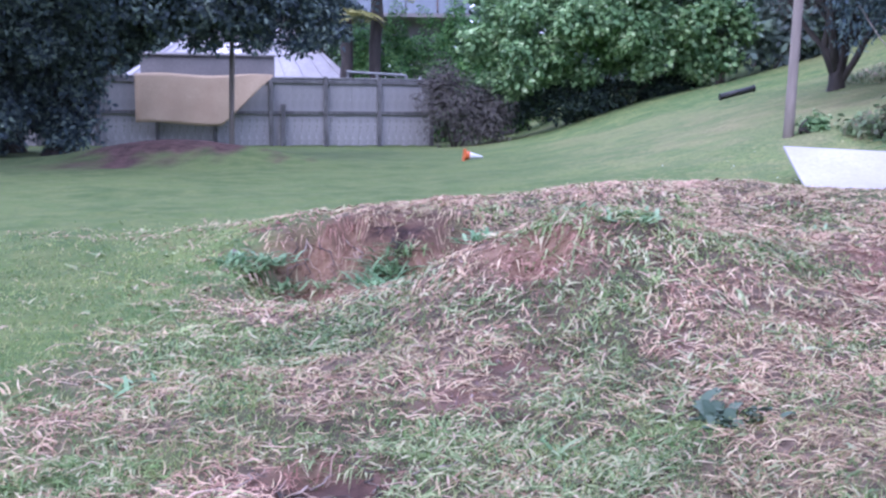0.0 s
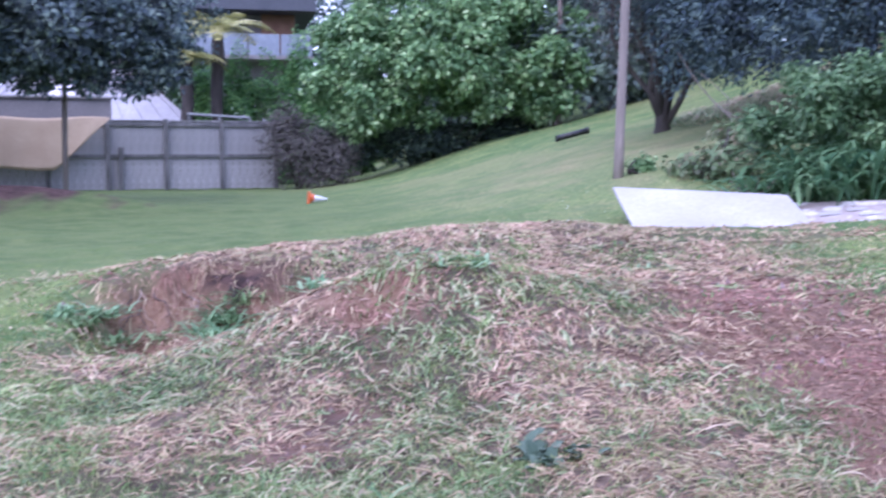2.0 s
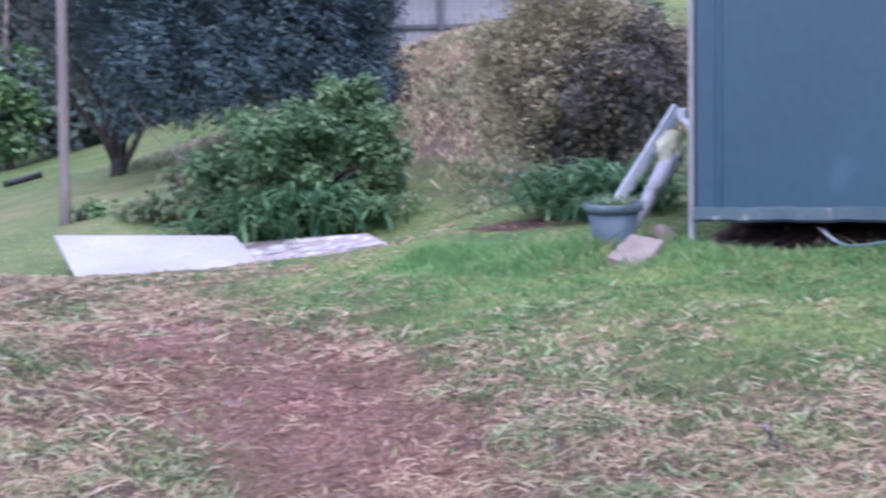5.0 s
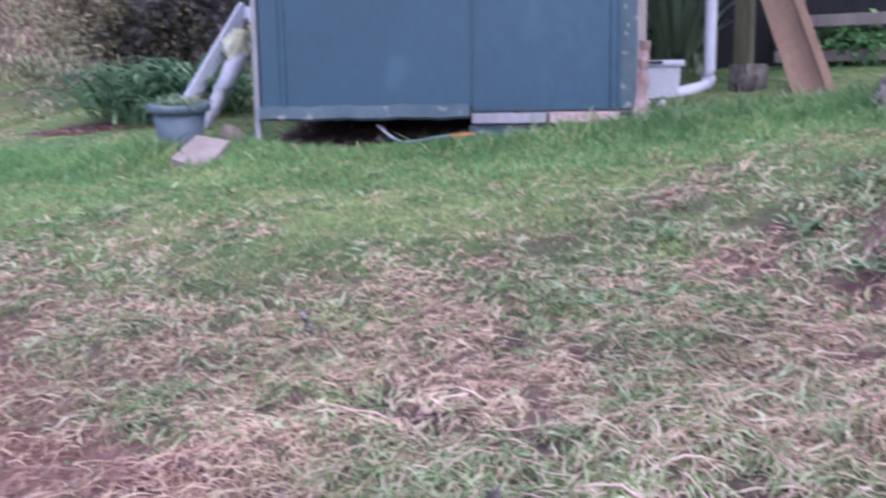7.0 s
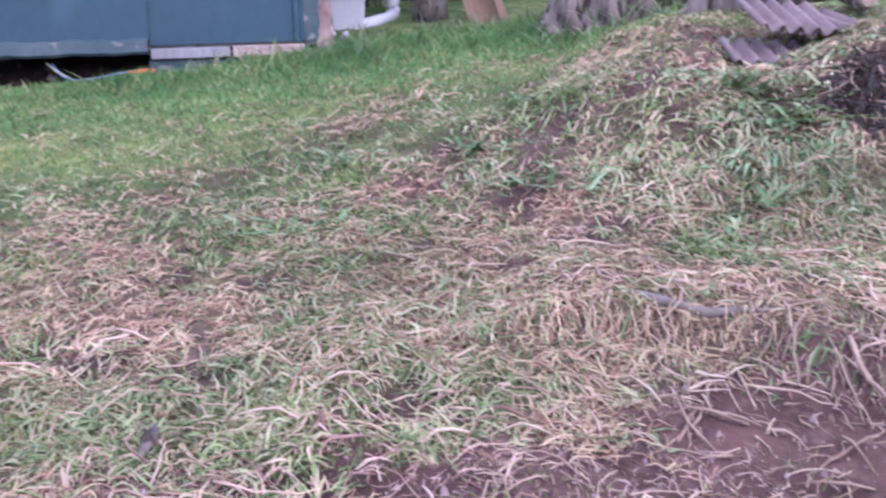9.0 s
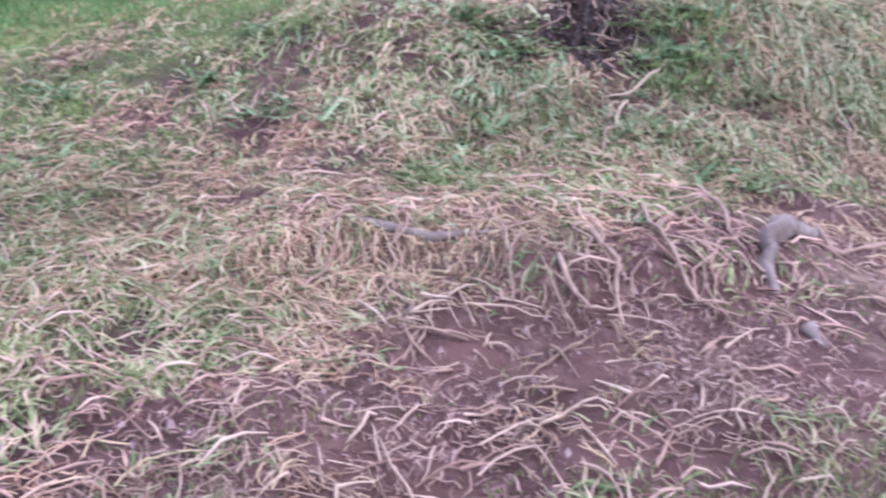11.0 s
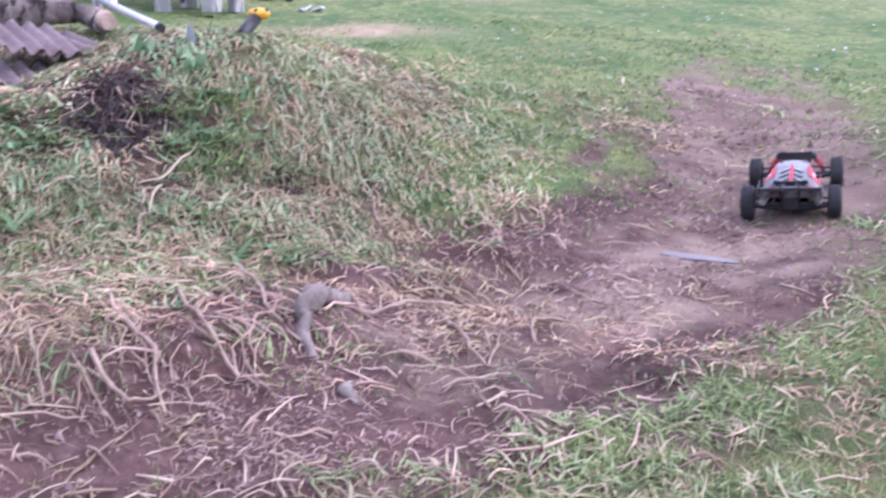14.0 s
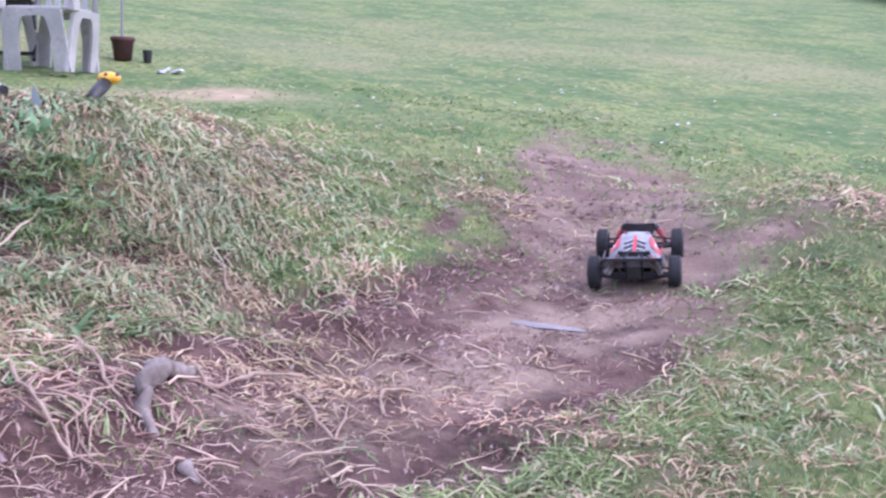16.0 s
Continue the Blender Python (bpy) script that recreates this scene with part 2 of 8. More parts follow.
TARPTAN = surface("tan_shade_cloth", (0.42, 0.31, 0.22), (0.52, 0.40, 0.29), 1.4, 0.85, 0.25, fine=40)
ROOFWHITE = surface("pale_roof_sheet", (0.30, 0.285, 0.305), (0.40, 0.38, 0.405), 1.0, 0.6, 0.1, fine=12)
GREYWALL = surface("grey_cladding", (0.17, 0.16, 0.16), (0.24, 0.22, 0.22), 1.0, 0.8, 0.15, fine=15)
FASCIA = surface("dark_fascia", (0.055, 0.06, 0.075), (0.09, 0.095, 0.115), 1.0, 0.6, 0.1, fine=10)
HOUSEWOOD = surface("cedar_cladding", (0.22, 0.11, 0.07), (0.33, 0.18, 0.11), 2.0, 0.7, 0.1, fine=10)
HOUSEGLASS = surface("house_glass", (0.16, 0.19, 0.24), (0.26, 0.29, 0.34), 0.8, 0.12, 0.02, fine=5)
TERRACOTTA = surface("terracotta", (0.07, 0.03, 0.03), (0.125, 0.052, 0.05), 8, 0.8, 0.3)
ROOFTILE = surface("mauve_corrugated", (0.15, 0.105, 0.105), (0.26, 0.20, 0.195), 6, 0.75, 0.4, fine=50, spots=(0.34, 0.28, 0.26), spot_at=0.64, island=0.15)
RED = surface("red_lexan", (0.50, 0.030, 0.045), (0.60, 0.06, 0.075), 14, 0.4, 0.05)
GREYLEXAN = surface("grey_lexan", (0.15, 0.15, 0.16), (0.26, 0.26, 0.275), 26, 0.32, 0.08, spots=(0.09, 0.09, 0.09), spot_at=0.66)
BLACKPLASTIC = surface("black_nylon", (0.012, 0.012, 0.013), (0.03, 0.03, 0.032), 30, 0.45, 0.15)
SILVER = surface("shock_alloy", (0.42, 0.38, 0.36), (0.58, 0.54, 0.52), 30, 0.35, 0.05, metal=0.8)
SHOCKBODY = surface("dark_alloy", (0.10, 0.09, 0.09), (0.2, 0.19, 0.19), 30, 0.4, 0.05, metal=0.7)
PALEDECAL = surface("pale_decal", (0.60, 0.60, 0.62), (0.72, 0.72, 0.74), 30, 0.4, 0.05)


# ---- builders ----
def np_mesh(name, verts, faces, material, parent=None, label="", smooth_shade=False):
    verts, faces = np.ascontiguousarray(verts, dtype=np.float32), np.ascontiguousarray(faces, dtype=np.int32)
    me = bpy.data.meshes.new(name)
    me.vertices.add(len(verts))
    me.vertices.foreach_set("co", verts.ravel())
    m, k = faces.shape
    me.loops.add(m * k)
    me.loops.foreach_set("vertex_index", faces.ravel())
    me.polygons.add(m)
    me.polygons.foreach_set("loop_start", np.arange(0, m * k, k, dtype=np.int32))
    if smooth_shade:
        me.polygons.foreach_set("use_smooth", np.ones(m, dtype=bool))
    me.update(calc_edges=True)
    me.materials.append(material)
    ob = new(name, me)
    ob.parent = parent
    if label:
        tagged(ob, label)
    return ob


def part(name, bm, material, parent=None, label="", smooth_shade=False):
    """Links a bmesh as one mesh object under a thing or under a part."""
    me = bpy.data.meshes.new(name)
    bmesh.ops.recalc_face_normals(bm, faces=bm.faces)
    for f in bm.faces:
        f.smooth = smooth_shade
    bm.to_mesh(me)
    bm.free()
    me.materials.append(material)
    ob = new(name, me)
    ob.parent = parent
    if label:
        tagged(ob, label)
    return ob


def thing(name, m, label, category, group="", kind=""):
    ob = new(name)
    ob.matrix_world = m
    ob.empty_display_size = 0.1
    return tagged(ob, label, category, group, kind)


def box_bm(sx, sy, sz, at=(0, 0, 0), bevel=0.0, bm=None, turn=None):
    """A bevelled box with its centre at the given place."""
    bm = bm or bmesh.new()
    vs = bmesh.ops.create_cube(bm, size=1)["verts"]
    bmesh.ops.scale(bm, vec=(sx, sy, sz), verts=vs)
    if bevel:
        es = list({e for v in vs for e in v.link_edges})
        r = bmesh.ops.bevel(bm, geom=es, offset=bevel, segments=2, affect="EDGES", profile=0.6)
        vs = list({v for f in r["faces"] for v in f.verts} | {v for v in vs if v.is_valid})
    if turn:
        bmesh.ops.transform(bm, matrix=turn, verts=vs)
    bmesh.ops.translate(bm, vec=at, verts=vs)
    return bm


def tube_bm(points, radii, seg=8, bm=None, cap=True):
    """A tapered tube along points."""
    bm = bm or bmesh.new()
    pts = [Vector(p) for p in points]
    if not hasattr(radii, "__len__"):
        radii = [radii] * len(pts)
    rings, side = [], None
    for i, p in enumerate(pts):
        ahead = (pts[min(i + 1, len(pts) - 1)] - pts[max(i - 1, 0)]).normalized()
        if side is None:
            side = ahead.orthogonal().normalized()
        side = (side - ahead * side.dot(ahead)).normalized()
        up = ahead.cross(side)
        rings.append([bm.verts.new(p + (side * math.cos(a) + up * math.sin(a)) * radii[i]) for a in (2 * math.pi * k / seg for k in range(seg))])
    for a, b in zip(rings, rings[1:]):
        for k in range(seg):
            bm.faces.new((a[k], a[(k + 1) % seg], b[(k + 1) % seg], b[k]))
    if cap:
        bm.faces.new(rings[0][::-1])
        bm.faces.new(rings[-1])
    return bm


def lathe_bm(profile, seg=24, bm=None):
    """Turns a profile of (radius, height) round the z axis."""
    bm = bm or bmesh.new()
    rings = [[bm.verts.new((r * math.cos(2 * math.pi * k / seg), r * math.sin(2 * math.pi * k / seg), z)) for k in range(seg)] for r, z in profile]
    for a, b in zip(rings, rings[1:]):
        for k in range(seg):
            bm.faces.new((a[k], a[(k + 1) % seg], b[(k + 1) % seg], b[k]))
    return bm


def plate_bm(outline, thick, bm=None):
    """A flat plate: an outline of (x, y) at z 0, thickened downwards."""
    bm = bm or bmesh.new()
    top = [bm.verts.new((x, y, 0)) for x, y in outline]
    low = [bm.verts.new((x, y, -thick)) for x, y in outline]
    bm.faces.new(top)
    bm.faces.new(low[::-1])
    n = len(top)
    for i in range(n):
        bm.faces.new((top[i], low[i], low[(i + 1) % n], top[(i + 1) % n]))
    return bm


rng = np.random.default_rng(7)


def value_noise(x, y, cell, seed=0):
    """Smooth noise from 0 to 1 over the plan."""
    x, y = np.asarray(x, float) / cell, np.asarray(y, float) / cell
    i, j = np.floor(x).astype(np.int64), np.floor(y).astype(np.int64)
    u, v = x - i, y - j
    u, v = u * u * (3 - 2 * u), v * v * (3 - 2 * v)

    def h(a, b):
        n = (a * 374761393 + b * 668265263 + seed * 1442695041) & 0x7FFFFFFF
        n = ((n ^ (n >> 13)) * 1274126177) & 0x7FFFFFFF
        return ((n ^ (n >> 16)) & 0xFFFF) / 65535.0

    return (h(i, j) * (1 - u) + h(i + 1, j) * u) * (1 - v) + (h(i, j + 1) * (1 - u) + h(i + 1, j + 1) * u) * v


# ---- ground ----
def sp(v, w=0.5):
    return w*np.logaddexp(0, np.asarray(v,float)/w)
def smooth(a,b,v):
    k=np.clip((np.asarray(v,float)-a)/(b-a),0,1); return k*k*(3-2*k)
def bump(x,y,cx,cy,sx,sy,turn=0.0):
    c,s=np.cos(turn),np.sin(turn); u=(x-cx)*c+(y-cy)*s; v=-(x-cx)*s+(y-cy)*c
    return np.exp(-.5*((u/sx)**2+(v/sy)**2))
def ground_z(x,y):
    x=np.asarray(x,float); y=np.asarray(y,float)
    x=x-sp(x-17,1.0)
    z=-.86+.115*sp(x-.5)+.04*sp(x-7,1.5)*smooth(2,-2,y)
    z=z-.014*sp(y-4,1.0)*smooth(6,2,x)
    z=z+.10*sp(x-1.3)*smooth(8.6,11.5,y)
    z=z+.36*(sp(x-7.6,.6)-sp(x-11.0,.4))*smooth(5,9,y)*smooth(19,14,y)
    z=z+.12*sp(x-8.5,1)*smooth(14,19,y)
    z=z-.33*bump(x,y,4.95,7.9,1.0,.75)-.10*bump(x,y,5.32,3.12,.16,.5,.42)+.07*sp(-y-6,1.5)-.07*bump(x,y,8.1,-2.1,1.2,.9)+.08*bump(x,y,5.95,.2,.4,.45)
    # berm with the hollow in front of it, and the second mound
    z=z+.18*bump(x,y,-.2,6.2,1.2,.5)+.24*bump(x,y,1.3,6.8,1.0,.7)
    face=5.74+.07*np.sin(8*x)+.03*np.sin(23*x+1)
    torn=bump(x,y,-.45,5.55,.42,.32)
    z=z+torn*(.10*(value_noise(x,y,.17,211)-.5)+.05*(value_noise(x,y,.07,212)-.5))
    z=z-(.20+.03*np.sin(11*x+3*y))*smooth(.66+.05*np.sin(9*y),.40,np.abs(x+.42))*smooth(4.0,5.2,y)*smooth(face+.12,face-.22,y)
    z=z+.05*smooth(face-.03,face+.09,y)*bump(x,y,-.45,6.0,.4,.3)
    z=z-.07*smooth(1.0,.5,np.hypot((x-.38+.03*np.sin(19*y))/.15,(y-3.83)/.22))+.04*bump(x,y,.65,4.05,.35,.14)
    z=z-.035*smooth(1.0,.4,np.hypot((x+.27+.03*np.sin(31*y))/.2,(y-2.23+.03*np.sin(27*x))/.12))-.07*smooth(1.0,.5,np.hypot((x-3.58+.03*np.sin(23*y)+.012*np.sin(57*y))/.11,(y+.80+.03*np.sin(19*x))/.13))
    z=z+.29*bump(x,y,.55,4.15,.52,.55)+.10*bump(x,y,1.3,4.3,.7,.7)
    # mound of the old tree
    z=z+.29*smooth(2.0,.5,np.hypot(x-4.85,(y+.75)*.85))*smooth(7,4.6,x)*(.35+.65*smooth(.55,-.35,y))+.09*bump(x,y,3.92,-1.12,.36,.34)+.06*bump(x,y,3.78,-.05,.45,.6)-.11*bump(x,y,4.14,-.5,.24,.2)-.10*bump(x,y,3.1,-1.52,.3,.3)
    # worn track and the berm beside it
    z=z-.09*bump(x,y,2.75,-2.1,.45,1.2,.5)+.16*bump(x,y,2.95,-4.0,.5,.7,.6)
    z=z+.06*bump(x,y,4.06,-1.27,.2,.2)
    # ledges where the turf breaks off above the track
    z=z+.045*smooth(2.36,2.45,x+.05*np.sin(7*y)+.025*np.sin(19*y))*smooth(3.0,2.6,x)*smooth(.25,-.1,y)*smooth(-1.25,-.95,y)
    z=z+.04*smooth(2.84,2.92,x+.05*np.sin(8*y)+.02*np.sin(23*y))*smooth(3.5,3.1,x)*smooth(-.95,-1.2,y)*smooth(-2.1,-1.8,y)
    # far dirt heap on the lawn
    z=z+.42*bump(x,y,-4.4,17.1,1.4,.9)
    return z


TRACK = [(2.15, 4.4, 0.5), (2.05, 3.4, 0.6), (1.9, 2.5, 0.5), (1.65, 1.6, 0.3), (1.5, 0.7, 0.32), (1.68, -0.05, 0.44), (2.05, -0.7, 0.54), (2.52, -1.42, 0.66),
         (2.8, -2.2, 0.58), (3.2, -2.9, 0.52), (3.85, -3.48, 0.5), (4.65, -4.12, 0.52), (5.3, -4.7, 0.55), (6.1, -5.3, 0.45)]


# worn spots and green spots in the rough ground: x, y, radius
BARE = [(2.59, 0.88, 0.10), (2.60, 0.63, 0.08), (2.20, 0.96, 0.11), (2.15, 0.82, 0.10), (2.11, 0.63, 0.09), (2.07, 0.17, 0.11), (3.57, -0.48, 0.10), (2.95, -0.05, 0.07),
        (1.95, 0.18, 0.10), (3.56, -0.24, 0.08), (3.34, -1.25, 0.09), (2.92, -1.18, 0.09), (0.43, 3.46, 0.10), (0.17, 3.01, 0.13), (0.05, 2.75, 0.08),
        (3.42, -0.34, 0.07), (2.72, 0.1, 0.07), (1.2, 3.3, 0.08), (2.35, 1.35, 0.08), (3.2, 0.15, 0.07), (0.75, 3.1, 0.07), (3.4, -1.5, 0.08), (2.85, 0.35, 0.06)]
GREENS = [(2.38, 0.49, 0.07), (2.86, 0.78, 0.12), (2.98, 0.43, 0.12), (3.11, -0.47, 0.17), (3.87, 0.16, 0.16), (2.92, -0.38, 0.14), (2.97, -1.09, 0.10), (3.04, 0.5, 0.16),
          (3.03, -1.36, 0.11), (3.06, -1.1, 0.1), (1.89, -1.67, 0.13), (1.84, -1.4, 0.1), (1.97, -2.09, 0.16), (0.40, 4.07, 0.13), (0.70, 3.98, 0.17), (0.95, 3.86, 0.15),
          (1.3, 3.84, 0.15), (0.57, 3.40, 0.1), (0.72, 3.6, 0.11), (-0.3, 3.74, 0.17), (-0.5, 3.6, 0.17), (-0.02, 2.43, 0.11), (0.57, 2.4, 0.13), (-0.85, 2.29, 0.16),
          (-1.03, 5.2, 0.16), (3.47, -1.04, 0.13), (2.7, 1.4, 0.14), (3.3, -1.75, 0.14), (3.45, 0.75, 0.14), (3.94, -2.17, 0.16), (4.62, -2.1, 0.2), (4.25, -2.3, 0.13), (3.7, -1.95, 0.12),
          (-0.92, 3.7, 0.2), (-0.75, 3.3, 0.18), (-0.62, 2.9, 0.15), (0.5, 5.9, 0.2), (1.3, 5.8, 0.22), (2.1, 5.7, 0.2)]


def spots(places, x, y):
    """Ragged spots, 1 at their middle."""
    x, y = np.asarray(x, float), np.asarray(y, float)
    u, v = x + 0.10 * (value_noise(x, y, 0.09, 201) - 0.5), y + 0.10 * (value_noise(x, y, 0.09, 202) - 0.5)
    best = np.zeros_like(x)
    for cx, cy, r in places:
        best = np.maximum(best, np.exp(-0.5 * ((u - cx) ** 2 + (v - cy) ** 2) / (0.8 * r) ** 2))
    return best


def track_mask(x, y):
    """How worn the ground is along the track of bare earth: 0 to 1."""
    best = np.zeros_like(np.asarray(x, float))
    for (ax, ay, aw), (bx, by, bw) in zip(TRACK, TRACK[1:]):
        k = np.clip(((x - ax) * (bx - ax) + (y - ay) * (by - ay)) / ((bx - ax) ** 2 + (by - ay) ** 2), 0, 1)
        d = np.hypot(x - ax - k * (bx - ax), y - ay - k * (by - ay))
        best = np.maximum(best, smooth(1.25, 0.45, d / (aw + k * (bw - aw))))
    return best * (0.2 + 0.8 * smooth(-4.9, -3.3, y)) * smooth(-5.9, -4.5, y)


def dirt_mask(x, y):
    d = track_mask(x, y) * 0.95
    d = np.maximum(d, 1.15 * bump(x, y, -0.42, 5.66, 0.42, 0.2))
    d = np.maximum(d, 0.55 * bump(x, y, -0.5, 5.25, 0.4, 0.25))
    d = np.maximum(d, 1.1 * bump(x, y, 0.38, 3.88, 0.17, 0.26))
    d = np.maximum(d, 1.0 * bump(x, y, -0.27, 2.2, 0.13, 0.1))
    d = np.maximum(d, 1.0 * bump(x, y, 3.58, -0.80, 0.13, 0.16))
    d = np.maximum(d, 0.75 * bump(x, y, 4.0, -3.6, 0.5, 0.3, -0.7))
    d = np.maximum(d, 0.7 * bump(x, y, 3.05, -3.6, 0.12, 0.35, 0.1))
    d = np.maximum(d, 0.65 * bump(x, y, 3.75, -2.52, 0.25, 0.06, -0.8))
    d = np.maximum(d, 1.0 * bump(x, y, -4.5, 16.9, 1.2, 0.7))
    d = np.maximum(d, 0.6 * bump(x, y, -5.2, 15.4, 1.0, 0.5, 0.3))
    d = np.maximum(d, 0.85 * bump(x, y, 2.05, -1.58, 0.2, 0.17))
    d = np.maximum(d, 0.8 * bump(x, y, 5.6, 5.8, 0.5, 0.22, -0.6))
    d = np.maximum(d, 1.1 * bump(x, y, 5.31, 3.06, 0.19, 0.48, 0.42))
    d = np.maximum(d, soil_shade_mask(x, y))
    d = np.maximum(d, 0.9 * spots(BARE, x, y))
    d = np.maximum(d, 0.8 * np.minimum(1, 1.3 * bump(x, y, 3.65, -0.35, 0.45, 0.6)) * np.clip(3.2 * value_noise(x, y, 0.15, 224) - 1.6, 0, 1))
    d = d + 0.5 * (value_noise(x, y, 0.35, 3) - 0.5) * (d > 0.08) + 0.35 * (value_noise(x, y, 0.11, 5) - 0.5) * (d > 0.08)
    return np.clip(d, 0, 1)


def rough_mask(x, y):
    """The rough, uncut ground, where a mat of stalks hides the soil."""
    s = 1.3 * bump(x, y, 0.7, 3.4, 1.2, 1.5) + 0.8 * bump(x, y, 1.9, 4.6, 0.7, 0.8) + 0.75 * bump(x, y, 1.2, 6.3, 1.5, 0.55) + 0.95 * bump(x, y, 2.1, 0.9, 0.7, 1.2)
    s = s + 0.6 * bump(x, y, 2.3, -0.4, 0.7, 0.7) + 0.3 * bump(x, y, 3.5, -0.8, 0.7, 0.8) + 0.6 * bump(x, y, 4.0, -1.6, 0.3, 0.4) + 0.45 * bump(x, y, 4.1, 0.95, 0.8, 0.12, -0.3)
    s = s + 0.15 * bump(x, y, 2.3, -1.9, 0.6, 0.5) + 0.8 * bump(x, y, 3.4, 7.2, 1.0, 0.25)
    s = s + 0.9 * bump(x, y, 9.5, 11.5, 2.2, 2.6) + 0.12 * bump(x, y, 6.0, 19.0, 1.6, 5.0) + 0.5 * bump(x, y, 3.6, -3.0, 0.7, 0.3)
    s = s + 0.12 * bump(x, y, 2.2, -2.9, 0.5, 0.7, -0.5) + 0.3 * bump(x, y, 1.95, -1.5, 0.3, 0.3) + 0.45 * bump(x, y, 3.1, -4.1, 0.9, 0.5, -0.7) + 0.12 * bump(x, y, 4.6, -2.2, 0.8, 0.7)
    s = s - 0.6 * bump(x, y, 1.85, 0.1, 0.28, 0.4) + 0.5 * bump(x, y, 3.4, 0.0, 1.0, 0.8) + 0.8 * bump(x, y, 3.6, -0.7, 0.55, 0.65)
    # the mown lawn begins left of the berm
    return np.clip(s, 0, 1.0) * (1 - smooth(-0.78, -1.25, x + 0.25 + 0.3 * (value_noise(x, y, 0.4, 203) - 0.5)) * smooth(2.2, 3.2, y))


def soil_shade_mask(x, y):
    """Dark soil, with the shade in holes and under the shed painted in."""
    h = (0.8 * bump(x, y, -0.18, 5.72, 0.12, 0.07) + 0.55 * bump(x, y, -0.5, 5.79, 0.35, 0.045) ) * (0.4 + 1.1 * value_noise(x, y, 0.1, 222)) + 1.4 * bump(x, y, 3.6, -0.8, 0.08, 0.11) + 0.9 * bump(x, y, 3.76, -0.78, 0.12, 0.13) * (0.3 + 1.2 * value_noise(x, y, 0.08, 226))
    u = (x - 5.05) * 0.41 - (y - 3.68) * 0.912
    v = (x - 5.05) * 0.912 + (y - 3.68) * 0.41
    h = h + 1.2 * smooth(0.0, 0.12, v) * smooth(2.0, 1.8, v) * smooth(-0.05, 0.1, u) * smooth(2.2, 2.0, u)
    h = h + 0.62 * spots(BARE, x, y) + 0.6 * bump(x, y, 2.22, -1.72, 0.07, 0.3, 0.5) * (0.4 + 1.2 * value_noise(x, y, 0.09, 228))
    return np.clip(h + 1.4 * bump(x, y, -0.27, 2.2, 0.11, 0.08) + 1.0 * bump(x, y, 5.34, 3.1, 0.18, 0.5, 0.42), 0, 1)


def straw_mask(x, y):
    n = value_noise(x, y, 0.5, 11) * 0.5 + value_noise(x, y, 0.17, 12) * 0.32 + value_noise(x, y, 0.07, 13) * 0.18
    return np.clip(rough_mask(x, y) * (4.2 * n - 1.4) * (1 - 0.85 * spots(GREENS, x, y)) * (1 - 0.85 * spots(BARE, x, y)), 0, 1)


def axis(fine_lo, fine_hi, step, far):
    mid = np.arange(fine_lo, fine_hi + step / 2, step)
    grow, d = [], step
    while not grow or grow[-1] < far:
        d *= 1.06
        grow.append((grow[-1] if grow else 0) + d)
    grow = np.array(grow)
    return np.concatenate([fine_lo - grow[::-1], mid, fine_hi + grow])


gx, gy = axis(-2.4, 6.0, 0.036, 420), axis(-4.6, 8.4, 0.036, 420)
GX, GY = np.meshgrid(gx, gy)
near_field = smooth(14, 4, np.hypot(GX - 2, GY - 2))
GZ = ground_z(GX, GY) + 0.035 * (value_noise(GX, GY, 0.5, 1) - 0.5) + near_field * (0.03 * (value_noise(GX, GY, 0.16, 2) - 0.5) + 0.016 * (value_noise(GX, GY, 0.055, 4) - 0.5))
GD, GS = dirt_mask(GX, GY), straw_mask(GX, GY)
GZ = GZ - 0.012 * GD
nx, ny = len(gx), len(gy)
idx = np.arange(nx * ny).reshape(ny, nx)
quads = np.stack([idx[:-1, :-1], idx[:-1, 1:], idx[1:, 1:], idx[1:, :-1]], -1).reshape(-1, 4)


